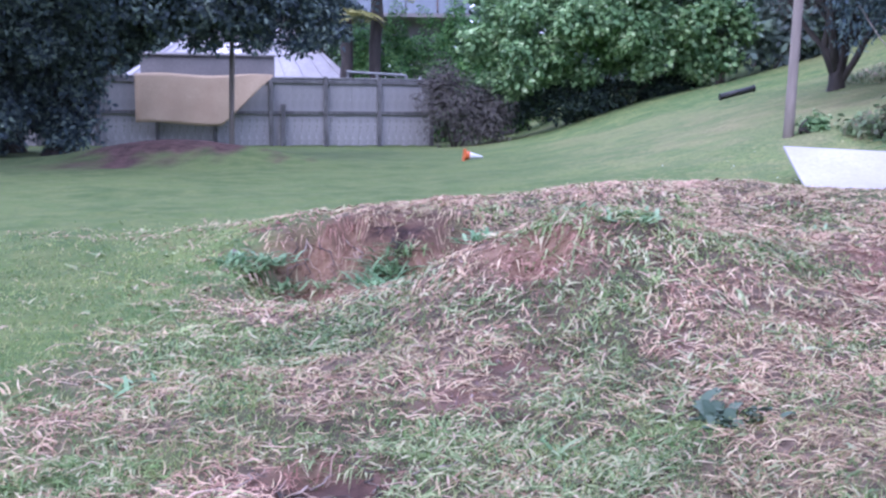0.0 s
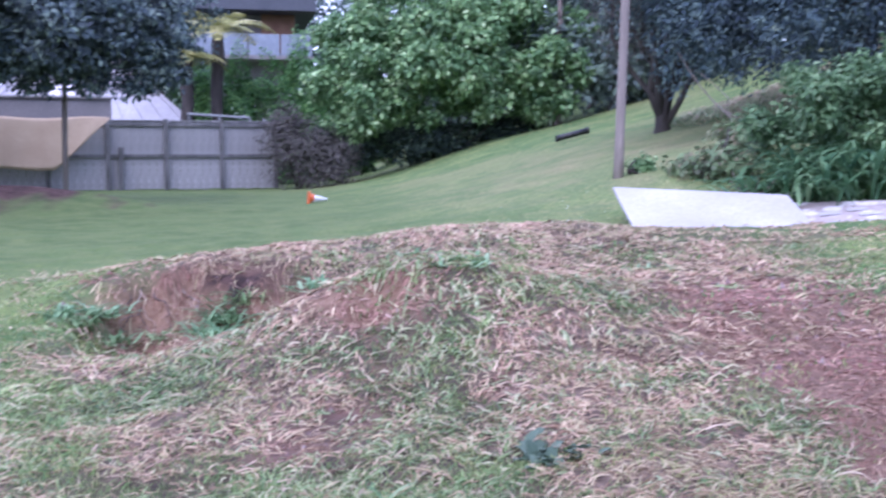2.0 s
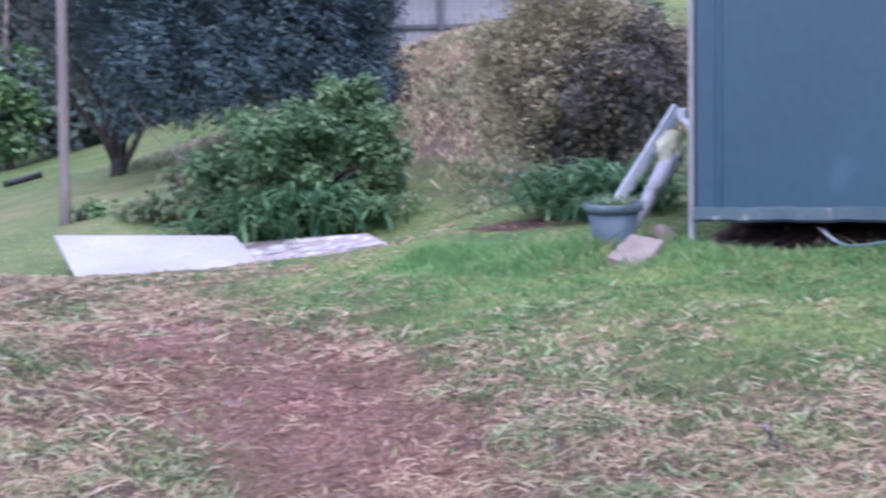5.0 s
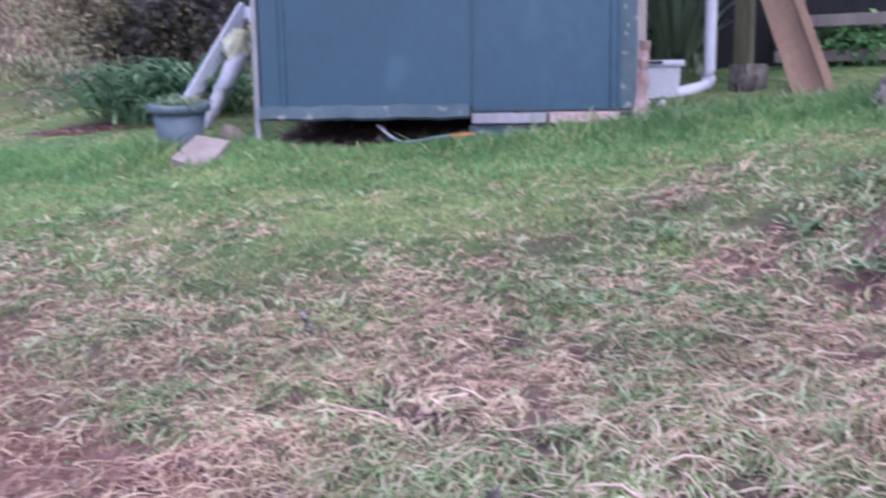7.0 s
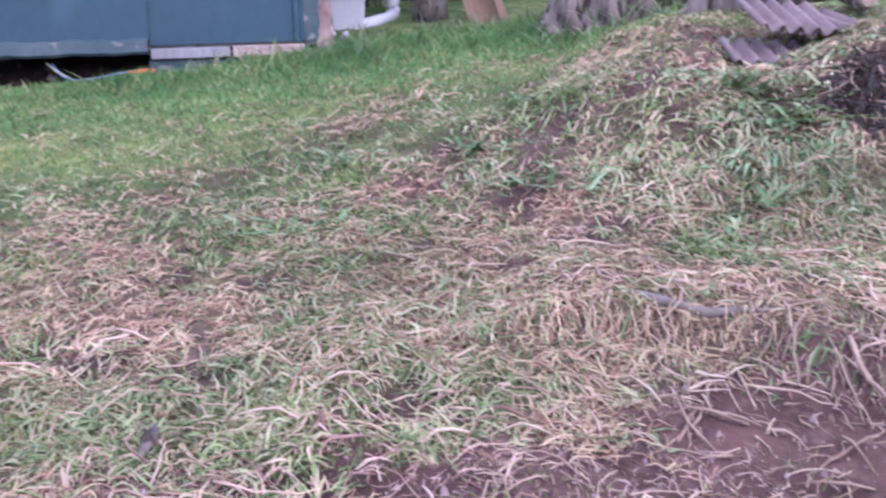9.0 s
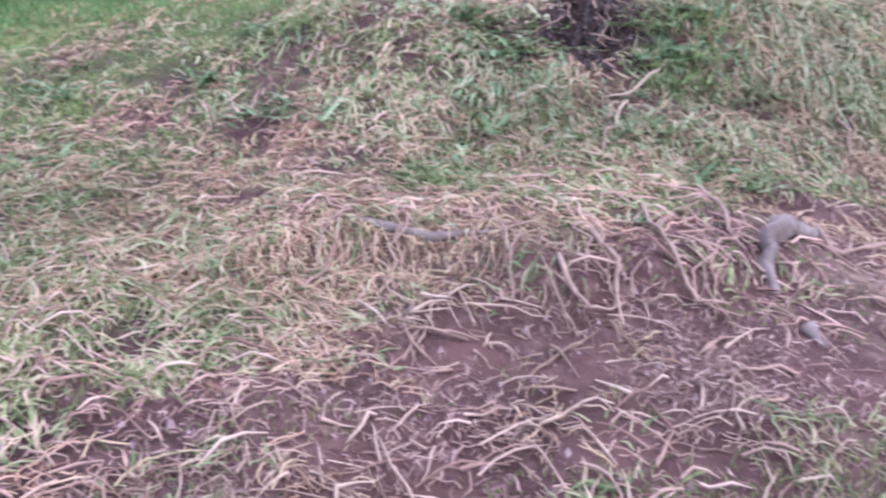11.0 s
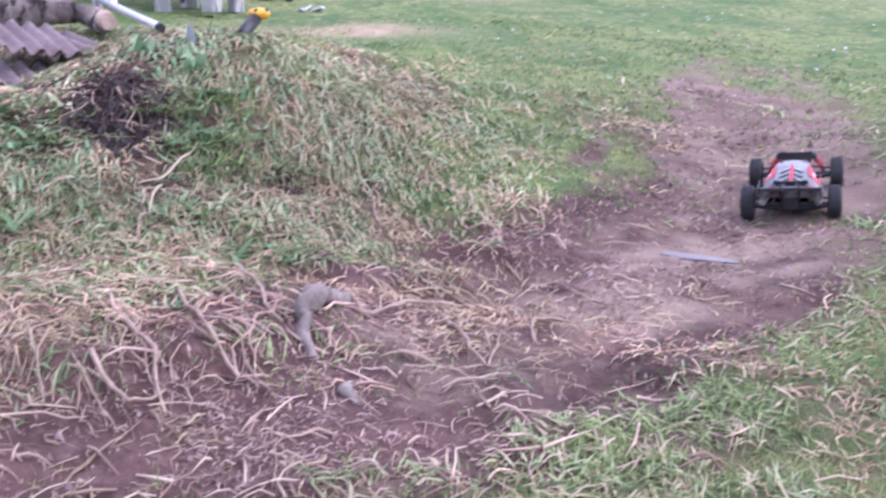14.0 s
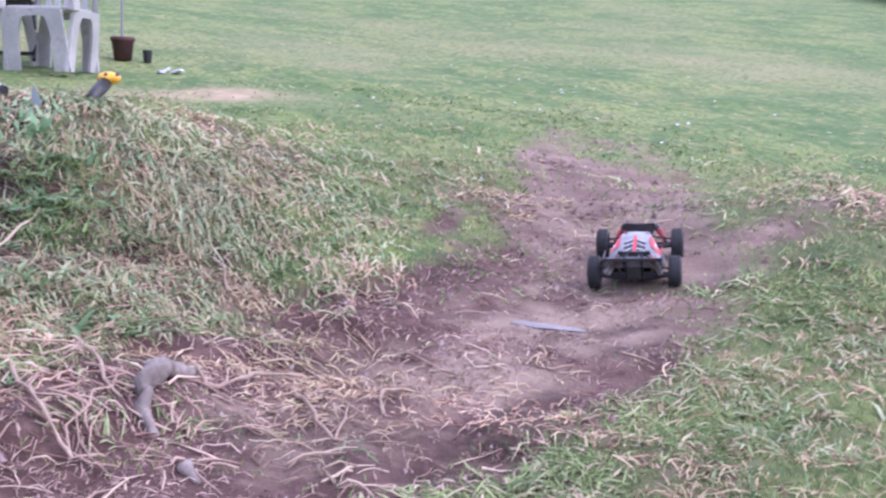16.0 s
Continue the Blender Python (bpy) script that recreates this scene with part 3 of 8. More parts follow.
def ground_material():
    m = surface("ground_earth_and_turf", (0.1, 0.1, 0.05), (0.2, 0.2, 0.1), 3, 0.95, 0.7, fine=90)
    nt = m.node_tree
    bs = nt.nodes["Principled BSDF"]

    def attr(name):
        n = nt.nodes.new("ShaderNodeAttribute")
        n.attribute_name = name
        return n.outputs["Fac"]

    def tex(sc, detail=6.0):
        n = nt.nodes.new("ShaderNodeTexNoise")
        n.inputs["Scale"].default_value, n.inputs["Detail"].default_value = sc, detail
        nt.links.new(nt.nodes["Texture Coordinate"].outputs["Object"], n.inputs["Vector"])
        return n.outputs["Fac"]

    def ramp(v, lo, hi):
        n = nt.nodes.new("ShaderNodeMapRange")
        n.inputs["From Min"].default_value, n.inputs["From Max"].default_value = lo, hi
        nt.links.new(v, n.inputs["Value"])
        return n.outputs["Result"]

    def mix(fac, a, b):
        n = nt.nodes.new("ShaderNodeMix")
        n.data_type = "RGBA"
        nt.links.new(fac, n.inputs["Factor"])
        for key, v in (("A", a), ("B", b)):
            if isinstance(v, tuple):
                n.inputs[key].default_value = (*v, 1)
            else:
                nt.links.new(v, n.inputs[key])
        return n.outputs["Result"]

    bs.inputs["Specular IOR Level"].default_value = 0.3
    patches, grain, broad = tex(0.9), tex(28), tex(0.28)
    green = mix(ramp(patches, 0.4, 0.6), (0.07, 0.14, 0.037), (0.19, 0.235, 0.075))
    green = mix(ramp(tex(5.5), 0.5, 0.68), green, (0.18, 0.215, 0.07))
    green = mix(ramp(tex(2.3), 0.48, 0.62), green, (0.07, 0.135, 0.04))
    green = mix(ramp(tex(9.0), 0.53, 0.68), green, (0.265, 0.25, 0.105))
    green = mix(ramp(broad, 0.5, 0.66), green, (0.235, 0.235, 0.10))
    green = mix(ramp(tex(14.0), 0.5, 0.7), green, (0.06, 0.105, 0.035))
    # deeper green of the left lawn, darkened further by painted tree shade
    green = mix(ramp(attr("lush_shade"), 0.0, 1.0), green, mix(ramp(tex(3.2), 0.38, 0.62), mix(ramp(patches, 0.4, 0.62), (0.058, 0.098, 0.024), (0.10, 0.14, 0.04)), (0.125, 0.15, 0.05)))
    green = mix(ramp(attr("parch"), 0.1, 1.0), green, mix(ramp(tex(1.6), 0.4, 0.62), (0.175, 0.205, 0.085), (0.29, 0.25, 0.135)))
    green = mix(ramp(grain, 0.42, 0.8), green, (0.05, 0.085, 0.03))
    green = mix(ramp(attr("parch"), 0.9, 1.5), green, mix(ramp(tex(7.0), 0.35, 0.65), (0.24, 0.20, 0.11), (0.40, 0.30, 0.20)))
    # ground under stalks: the shadow between them is put into both dark colours
    green = mix(ramp(attr("thatch_shade"), 0.1, 0.8), green, mix(ramp(grain, 0.3, 0.7), (0.03, 0.024, 0.016), (0.095, 0.077, 0.047)))
    dry = mix(ramp(grain, 0.3, 0.7), (0.045, 0.03, 0.022), (0.185, 0.132, 0.096))
    earth = mix(ramp(tex(5.0), 0.35, 0.68), (0.036, 0.018, 0.015), (0.11, 0.06, 0.052))
    earth = mix(ramp(attr("clay"), 0.2, 0.8), earth, mix(ramp(grain, 0.3, 0.7), (0.115, 0.066, 0.042), (0.26, 0.165, 0.105)))
    earth = mix(ramp(grain, 0.5, 0.8), earth, (0.15, 0.095, 0.082))
    # paler trodden earth, with the track's sheen painted into the colour
    earth = mix(ramp(attr("sheen"), 0.1, 1.05), earth, (0.26, 0.193, 0.148))
    c = mix(ramp(attr("straw"), 0.15, 0.75), green, dry)
    # dark soil; the shade of holes and of the shed is in this colour
    earth = mix(ramp(attr("soil_shade"), 0.2, 0.9), earth, mix(ramp(tex(14), 0.4, 0.62), (0.018, 0.011, 0.010), (0.065, 0.036, 0.03)))
    c = mix(ramp(attr("dirt"), 0.25, 0.6), c, earth)
    nt.links.new(c, bs.inputs["Base Color"])
    return m


ground = np_mesh("ground", np.stack([GX, GY, GZ], -1).reshape(-1, 3), quads, ground_material(), smooth_shade=True)
tagged(ground, "uneven lawn with bare brown earth, dry straw and low mounds", "ground", kind="structure")
GT = np.clip((0.75 * bump(GX, GY, 2.65, -2.0, 0.2, 0.55, 0.5) + 0.4 * bump(GX, GY, 2.5, -1.3, 0.3, 0.16) + 0.5 * bump(GX, GY, 3.3, -3.2, 0.2, 0.4, 0.7) + 0.9 * bump(GX, GY, 2.78, -2.4, 0.22, 0.45, 0.5)) * (1.5 * value_noise(GX, GY, 0.12, 71) + 1.1 * value_noise(GX, GY, 0.045, 73) - 0.7), 0, 1)
GT = np.maximum(GT, smooth(-2.3, -2.9, GY) * np.clip(0.3 + 0.6 * value_noise(GX, GY, 0.12, 72), 0, 1))
GH = soil_shade_mask(GX, GY)
GC = np.clip(1.2 * bump(GX, GY, 0.36, 3.84, 0.16, 0.25) + 1.1 * bump(GX, GY, -0.5, 5.62, 0.4, 0.2) + 0.55 * smooth(0.5, 2.0, GY) * smooth(6, 5, GY) + 0.45 * smooth(-3.3, -4.3, GY), 0, 1)
# where the lawn is lusher and the old tree's shade is painted in
LUSH_SHADE = np.maximum(smooth(6.2, 9.0, GY) * smooth(4.5, -0.5, GX + 0.08 * (GY - 8)), smooth(-0.9, -1.8, GX) * smooth(2.0, 3.5, GY))
PARCH = 0.8 * bump(GX, GY, 4.2, 13.5, 1.7, 4.0) + 1.8 * bump(GX, GY, 7.1, -2.65, 0.5, 0.28, 1.18) + 0.6 * bump(GX, GY, 9.5, -4.5, 1.4, 0.5) + 0.4 * bump(GX, GY, 9.0, -9.0, 3.0, 1.5)
for key, values in (("lush_shade", LUSH_SHADE), ("parch", PARCH), ("thatch_shade", np.maximum(rough_mask(GX, GY) - 0.6 * bump(GX, GY, 3.8, -1.35, 0.45, 0.5), 0.1 * smooth(6.5, 3.8, np.hypot(GX - 0.5, GY)))), ("clay", GC), ("soil_shade", GH), ("dirt", GD), ("straw", GS), ("sheen", GT)):
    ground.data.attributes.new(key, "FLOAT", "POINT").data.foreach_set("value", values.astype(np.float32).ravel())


def top_z(x, y):
    """Height of the ground sheet, with its small unevenness."""
    x, y = np.asarray(x, float), np.asarray(y, float)
    near = smooth(14, 4, np.hypot(x - 2, y - 2))
    return ground_z(x, y) + 0.035 * (value_noise(x, y, 0.5, 1) - 0.5) + near * (0.03 * (value_noise(x, y, 0.16, 2) - 0.5) + 0.016 * (value_noise(x, y, 0.055, 4) - 0.5)) - 0.012 * dirt_mask(x, y)


def on_ground(x, y, sink=0.01):
    return float(top_z(np.array([x]), np.array([y]))[0]) - sink


def scatter(n, r0, r1):
    """Places round the middle of the yard, ever thinner outwards, over the part of the plan that is open ground."""
    turn = np.radians(rng.uniform(-152, 31, n))
    r = r0 * (r1 / r0) ** rng.random(n)
    return 0.3 - np.sin(turn) * r, -0.1 + np.cos(turn) * r, r


SHED_A, SHED_U, SHED_N = Vector((5.05, 3.68)), Vector((0.41, -0.912)), Vector((0.912, 0.41))


def open_ground(x, y):
    u = (x - SHED_A.x) * SHED_U.x + (y - SHED_A.y) * SHED_U.y
    v = (x - SHED_A.x) * SHED_N.x + (y - SHED_A.y) * SHED_N.y
    under = (x > 2.85) & (x < 5.5) & (y > 7.95 - 0.12 * (x - 2.86)) & (y < 9.05 - 0.12 * (x - 2.86)) & (y < 8.85 - 0.55 * (x - 4.4)) & (y > 7.75 - 0.6 * np.maximum(x - 4.4, 0))
    steep = np.hypot(ground_z(x + 0.02, y) - ground_z(x - 0.02, y), ground_z(x, y + 0.02) - ground_z(x, y - 0.02)) > 0.052
    return ~((u > -0.02) & (u < 2.3) & (v > 0.04) & (v < 2.0)) & ~under & ~steep & (soil_shade_mask(x, y) < 0.75)


def blades(name, n, r0, r1, keep, height, width, material, label, lean=0.55):
    x, y, r = scatter(n, r0, r1)
    ok = (rng.random(n) < keep(x, y)) & open_ground(x, y)
    x, y, r = x[ok], y[ok], r[ok]
    n = len(x)
    h = height(x, y) * rng.uniform(0.5, 1.25, n) * np.clip((r / 8) ** 0.25, 1, 1.4)
    w = width * np.clip(r / 2.6, 0.75, 9) * rng.uniform(0.6, 1.4, n)
    a, b = rng.uniform(0, 2 * np.pi, n), rng.uniform(0, 2 * np.pi, n)
    l = h * lean * rng.uniform(0.2, 1.8, n)
    z = top_z(x, y) - 0.004
    base = np.stack([x, y, z], -1)
    side = np.stack([np.cos(a) * w, np.sin(a) * w, 0 * w], -1)
    bend = np.stack([np.cos(b) * l, np.sin(b) * l, h], -1)
    mid = base + bend * [0.35, 0.35, 0.6]
    v = np.stack([base - side, base + side, mid + side * 0.8, mid - side * 0.8, base + bend], 1).reshape(-1, 3)
    k = 5 * np.arange(n)[:, None]
    tri = np.concatenate([k + [0, 1, 2], k + [0, 2, 3], k + [3, 2, 4]])
    ob = np_mesh(name, v, tri, material)
    return tagged(ob, label, "grass", kind="stuff")


def long_grass(x, y):
    """Rank grass along the shed and on the mounds' shoulders."""
    u = (x - SHED_A.x) * SHED_U.x + (y - SHED_A.y) * SHED_U.y
    v = (x - SHED_A.x) * SHED_N.x + (y - SHED_A.y) * SHED_N.y
    return smooth(-1.2, -0.1, v) * smooth(0.5, 0.0, v) * smooth(-1.8, -0.6, u) * smooth(4.4, 3.2, u) + 0.25 * bump(x, y, 3.75, -1.05, 0.28, 0.22) - 0.8 * bump(x, y, 5.2, 3.05, 0.2, 0.5, 0.42)


def grass_keep(x, y):
    n = value_noise(x, y, 0.14, 21) * 0.55 + value_noise(x, y, 0.05, 22) * 0.45
    bare = 1.2 * bump(x, y, 5.36, 2.6, 0.12, 0.3) + 0.9 * bump(x, y, 5.64, 2.12, 0.1, 0.45, 0.42)
    return np.clip(1.05 - 1.05 * dirt_mask(x, y) - straw_mask(x, y) * (1.75 - 2.0 * n) - bare + 0.5 * spots(GREENS, x, y) - 0.15 * smooth(-1.0, -1.8, x) * smooth(2.0, 3.5, y), 0.0, 1)


blades("lawn_grass", 190000, 1.3, 14, lambda x, y: grass_keep(x, y) * smooth(8.5, 5, np.hypot(x, y)), lambda x, y: 0.020 + 0.09 * long_grass(x, y), 0.0019, LAWN,
       "short green lawn grass, thin in worn places", 0.9)
blades("fine_grass", 200000, 1.3, 7.5, lambda x, y: grass_keep(x, y) * smooth(7.5, 5.0, np.hypot(x, y)), lambda x, y: 0.022 + 0 * x, 0.0016, LAWN, "fine short grass on the near lawn", 1.0)
blades("tussock_grass", 40000, 1.3, 11, lambda x, y: grass_keep(x, y) * (0.5 * (value_noise(x, y, 0.28, 31) > 0.7) * smooth(6, 4, np.hypot(x, y)) + 0.9 * long_grass(x, y)),
       lambda x, y: 0.035 + 0.11 * long_grass(x, y), 0.0024, GRASS, "longer tufts of green grass", 0.9)


def rank_strip():
    """Uncut bright grass standing along the foot of the shed and round the pot."""
    n = 84000
    u, v = rng.uniform(-1.8, 4.2, n), -rng.gamma(1.7, 0.4, n) + 0.06
    x, y = SHED_A.x + SHED_U.x * u + SHED_N.x * v, SHED_A.y + SHED_U.y * u + SHED_N.y * v
    ok = open_ground(x, y) & (rng.random(n) < 0.35 + 0.9 * value_noise(x, y, 0.2, 91)) & (rng.random(n) > 1.4 * bump(x, y, 5.26, 2.9, 0.13, 0.65, 0.42)) & (rng.random(n) > 1.3 * bump(x, y, 4.68, 3.86, 0.3, 0.22)) & (rng.random(n) > 1.2 * bump(x, y, 5.36, 2.58, 0.12, 0.3))
    x, y, v = x[ok], y[ok], v[ok]
    n = len(x)
    h = rng.uniform(0.04, 0.11, n) * (0.3 + 0.65 * smooth(-0.9, -0.15, v)) * (0.6 + 0.8 * value_noise(x, y, 0.3, 92))
    h = h * (1 - 0.6 * bump(x, y, 5.72, 2.1, 0.22, 0.5, 0.42))
    a, b, w, l = rng.uniform(0, 6.28, n), rng.uniform(0, 6.28, n), rng.uniform(0.002, 0.0045, n), h * rng.uniform(0.2, 1.2, n)
    base = np.stack([x, y, top_z(x, y) - 0.004], -1)
    side = np.stack([np.cos(a) * w, np.sin(a) * w, 0 * w], -1)
    bend = np.stack([np.cos(b) * l, np.sin(b) * l, h], -1)
    mid = base + bend * [0.35, 0.35, 0.65]
    q = np.stack([base - side, base + side, mid + side * 0.8, mid - side * 0.8, base + bend], 1).reshape(-1, 3)
    k = 5 * np.arange(n)[:, None]
    ob = np_mesh("rank_grass", q, np.concatenate([k + [0, 1, 2], k + [0, 2, 3], k + [3, 2, 4]]), RANK)
    return tagged(ob, "bright uncut grass along the foot of the shed", "grass", kind="stuff")


rank_strip()


def tufts(name, centres, per, r0, r1, keep, length, width, flat, material, label, category="grass", spread=0.022):
    """Matted tufts: short bent blades that spread from common centres and lie over."""
    x, y, r = scatter(centres, r0, r1)
    ok = (rng.random(centres) < keep(x, y)) & open_ground(x, y)
    x, y, r = x[ok], y[ok], r[ok]
    n = len(x) * per
    grow = np.repeat(np.clip(r / 3.0, 0.85, 3.0), per)
    size = np.repeat(rng.uniform(0.6, 1.35, len(x)), per)
    comb = np.repeat(rng.uniform(0, 2 * np.pi, len(x)), per)
    x, y = np.repeat(x, per) + rng.normal(0, spread, n) * grow, np.repeat(y, per) + rng.normal(0, spread, n) * grow
    a = comb + rng.normal(0, 1.1, n)
    ln = length * size * rng.uniform(0.5, 1.3, n) * np.sqrt(grow)
    up = rng.uniform(0.15, 0.9, n) * (1 - flat) + 0.10
    w = width * grow * rng.uniform(0.6, 1.4, n)
    base = np.stack([x, y, top_z(x, y) - 0.002], -1)
    along = np.stack([np.cos(a), np.sin(a), 0 * a], -1)
    side = np.stack([-np.sin(a) * w, np.cos(a) * w, rng.normal(0, 0.35, n) * w], -1)
    mid = base + along * (ln * 0.5)[:, None]
    tip = base + along * ln[:, None] + np.stack([-np.sin(a), np.cos(a), 0 * a], -1) * (rng.normal(0, 0.13, n) * ln)[:, None]
    mid[:, 2] = np.maximum(mid[:, 2], top_z(mid[:, 0], mid[:, 1])) + up * ln * 0.35
    tip[:, 2] = top_z(tip[:, 0], tip[:, 1]) + up * ln * rng.uniform(0.0, 0.7, n) + 0.002
    v = np.stack([base - side, base + side, mid + side * 0.85, mid - side * 0.85, tip], 1).reshape(-1, 3)
    k = 5 * np.arange(n)[:, None]
    ob = np_mesh(name, v, np.concatenate([k + [0, 1, 2], k + [0, 2, 3], k + [3, 2, 4]]), material)
    return tagged(ob, label, category, kind="stuff")


def tuft_keep(x, y):
    n = value_noise(x, y, 0.33, 41) * 0.6 + value_noise(x, y, 0.12, 42) * 0.4
    return np.clip((3.6 * n - 1.05) * (0.12 + 0.88 * rough_mask(x, y)) * (1 - 1.1 * dirt_mask(x, y)) + 0.05 * bump(x, y, 3.6, -0.6, 0.7, 0.8) + 0.8 * spots(GREENS, x, y), 0, 1)


tufts("matted_grass", 18000, 10, 1.25, 7.5, lambda x, y: tuft_keep(x, y) * smooth(7.5, 4.0, np.hypot(x, y)) * (1 - 0.8 * straw_mask(x, y)), 0.056, 0.0030, 0.45, MAT, "clipped green grass lying in matted tufts")
tufts("matted_straw", 13000, 10, 1.25, 11, lambda x, y: np.clip(straw_mask(x, y) * 1.35 + 0.06 * rough_mask(x, y) - 0.75 * dirt_mask(x, y), 0, 1), 0.056, 0.0023, 0.5, STRAW,
      "dry tan clippings matted over the ground", "straw")


tufts("mound_weeds", 15000, 7, 2.2, 5.2, lambda x, y: np.clip(0.35 * bump(x, y, 3.55, -0.6, 0.45, 0.6) * (2.6 * value_noise(x, y, 0.16, 51) - 0.6) + 0.45 * bump(x, y, 3.72, -1.02, 0.2, 0.16) - soil_shade_mask(x, y), 0, 1), 0.04, 0.0055, 0.3, WEED,
      "low broad-leaved weeds on the mound", "weeds")
tufts("lawn_clumps", 6000, 10, 3.2, 8, lambda x, y: smooth(-0.8, -1.8, y) * (value_noise(x, y, 0.4, 52) > 0.6) * (1 - 1.1 * np.clip(dirt_mask(x, y), 0, 0.9)), 0.034, 0.0026, 0.3, LAWN, "thicker clumps of green grass in the lawn", "grass", 0.05)


def strands(name, n, r0, r1, keep, length, width, lift, material, label, seg=4, wander=0.45, thick=False, jitter=0.16):
    """Dry strands that lie on the ground, each a bent strip (or a three-sided runner where thick)."""
    x, y, r = scatter(n, r0, r1)
    ok = (rng.random(n) < keep(x, y)) & open_ground(x, y)
    x, y, r = x[ok], y[ok], r[ok]
    n = len(x)
    w = width * np.clip(r / 2.6, 0.8, 5) * rng.uniform(0.6, 1.5, n)
    step = length * rng.uniform(0.45, 1.5, n) * np.clip(r / 5, 1, 2) / seg
    a = rng.uniform(0, 2 * np.pi, n)
    curl = rng.normal(0, wander, n)
    px, py, rows = x.copy(), y.copy(), []
    hop = rng.uniform(0.3, 1.0, n) * lift
    for k in range(seg + 1):
        arc = np.sin(np.pi * k / seg)
        z = top_z(px, py) + w * 0.8 + hop * arc + rng.uniform(0, 0.006, n)
        sx, sy = -np.sin(a) * w, np.cos(a) * w
        tap = 1 - 0.6 * k / seg
        c = np.stack([px, py, z], -1)
        s = np.stack([sx, sy, 0 * sx], -1) * tap
        if thick:
            up = np.stack([0 * sx, 0 * sx, 1.5 * w * tap], -1)
            rows.append(np.stack([c - s, c + s, c + up], 1))
        else:
            rows.append(np.stack([c - s, c + s + [0, 0, 0.0015]], 1))
        a = a + curl / seg + rng.normal(0, jitter, n)
        px, py = px + np.cos(a) * step, py + np.sin(a) * step
    m = 3 if thick else 2
    v = np.stack(rows, 1).reshape(-1, 3)
    k = (seg + 1) * m * np.arange(n)[:, None]
    fs = []
    for q in range(seg):
        for i in range(m if thick else 1):
            j = (i + 1) % m
            fs.append(k + [q * m + i, q * m + j, q * m + m + j, q * m + m + i])
    ob = np_mesh(name, v, np.concatenate(fs), material, smooth_shade=thick)
    return tagged(ob, label, "straw", kind="stuff")


strands("cut_stalks", 52000, 1.2, 8, lambda x, y: np.clip(straw_mask(x, y) * 1.0 + 0.12 * rough_mask(x, y) - 0.45 * dirt_mask(x, y), 0, 1), 0.046, 0.0014, 0.008, STALK,
        "pale cut stalks lying crossed over the rough ground", seg=4, wander=0.1, jitter=0.42, thick=True)
tufts("green_patches", 26000, 8, 1.25, 7.5, lambda x, y: np.clip(1.1 * spots(GREENS, x, y) - 0.5 * soil_shade_mask(x, y), 0, 1) * smooth(0.15, 0.5, spots(GREENS, x, y)), 0.042, 0.0024, 0.25, PATCH, "patches of fresh green grass in the rough ground")
strands("dry_straw", 46000, 1.3, 12, lambda x, y: np.clip(straw_mask(x, y) * 1.1 - 0.25 * dirt_mask(x, y) + 0.10 * rough_mask(x, y), 0, 1), 0.055, 0.0016, 0.010, STRAW,
        "loose dry tan stalks on the ground", seg=4, wander=0.1, jitter=0.4)


def root_zone(x, y):
    z = 0.95 * bump(x, y, 1.8, 0.0, 0.6, 0.7) + 1.0 * bump(x, y, 2.55, -0.3, 0.4, 0.6) + 1.0 * bump(x, y, 2.4, -1.0, 0.5, 0.4) + 0.7 * bump(x, y, 2.75, -1.45, 0.35, 0.4)
    return np.clip(z + 0.10 * bump(x, y, 0.5, 3.0, 1.0, 0.9) + 0.15 * bump(x, y, 3.2, -0.6, 0.5, 0.5), 0, 1)


def runners(name, mains, material, label, zone=root_zone, long=(0.04, 0.15), thick=(0.0013, 0.0032)):
    """Knotted runners with side shoots, bent in short straight lengths, three-sided."""
    x, y, r = scatter(mains, 1.2, 5.0)
    ok = rng.random(mains) < zone(x, y)
    paths = [(x[i], y[i], rng.uniform(0, 6.28), rng.uniform(*long), rng.uniform(*thick)) for i in np.flatnonzero(ok)]
    vs, fs = [], []
    while paths:
        px, py, a, ln, w = paths.pop()
        steps = max(3, int(ln / 0.032))
        hop = rng.uniform(0.0, 0.02)
        first = len(vs)
        for k in range(steps + 1):
            s = k / steps
            z = on_ground(px, py, 0.0) + w + hop * math.sin(math.pi * s) + rng.uniform(-0.002, 0.004)
            ww = w * (1.15 - 0.75 * s) * rng.uniform(0.65, 1.4)
            sx, sy = -math.sin(a) * ww, math.cos(a) * ww
            vs += [(px - sx, py - sy, z - 0.4 * ww), (px + sx, py + sy, z - 0.4 * ww), (px, py, z + 1.2 * ww)]
            if ln > 0.11 and 0.15 < s < 0.85 and rng.random() < 0.2:
                paths.append((px, py, a + rng.choice([-1, 1]) * rng.uniform(0.5, 1.2), ln * rng.uniform(0.25, 0.5), w * 0.7))
            a += rng.normal(0, 0.8 if rng.random() < 0.36 else 0.15)
            px, py = px + math.cos(a) * ln / steps, py + math.sin(a) * ln / steps
        for k in range(steps):
            for i in range(3):
                p, q = first + 3 * k + i, first + 3 * k + (i + 1) % 3
                fs.append((p, q, q + 3, p + 3))
    ob = np_mesh(name, np.array(vs), np.array(fs), material, smooth_shade=True)
    return tagged(ob, label, "runners", kind="stuff")


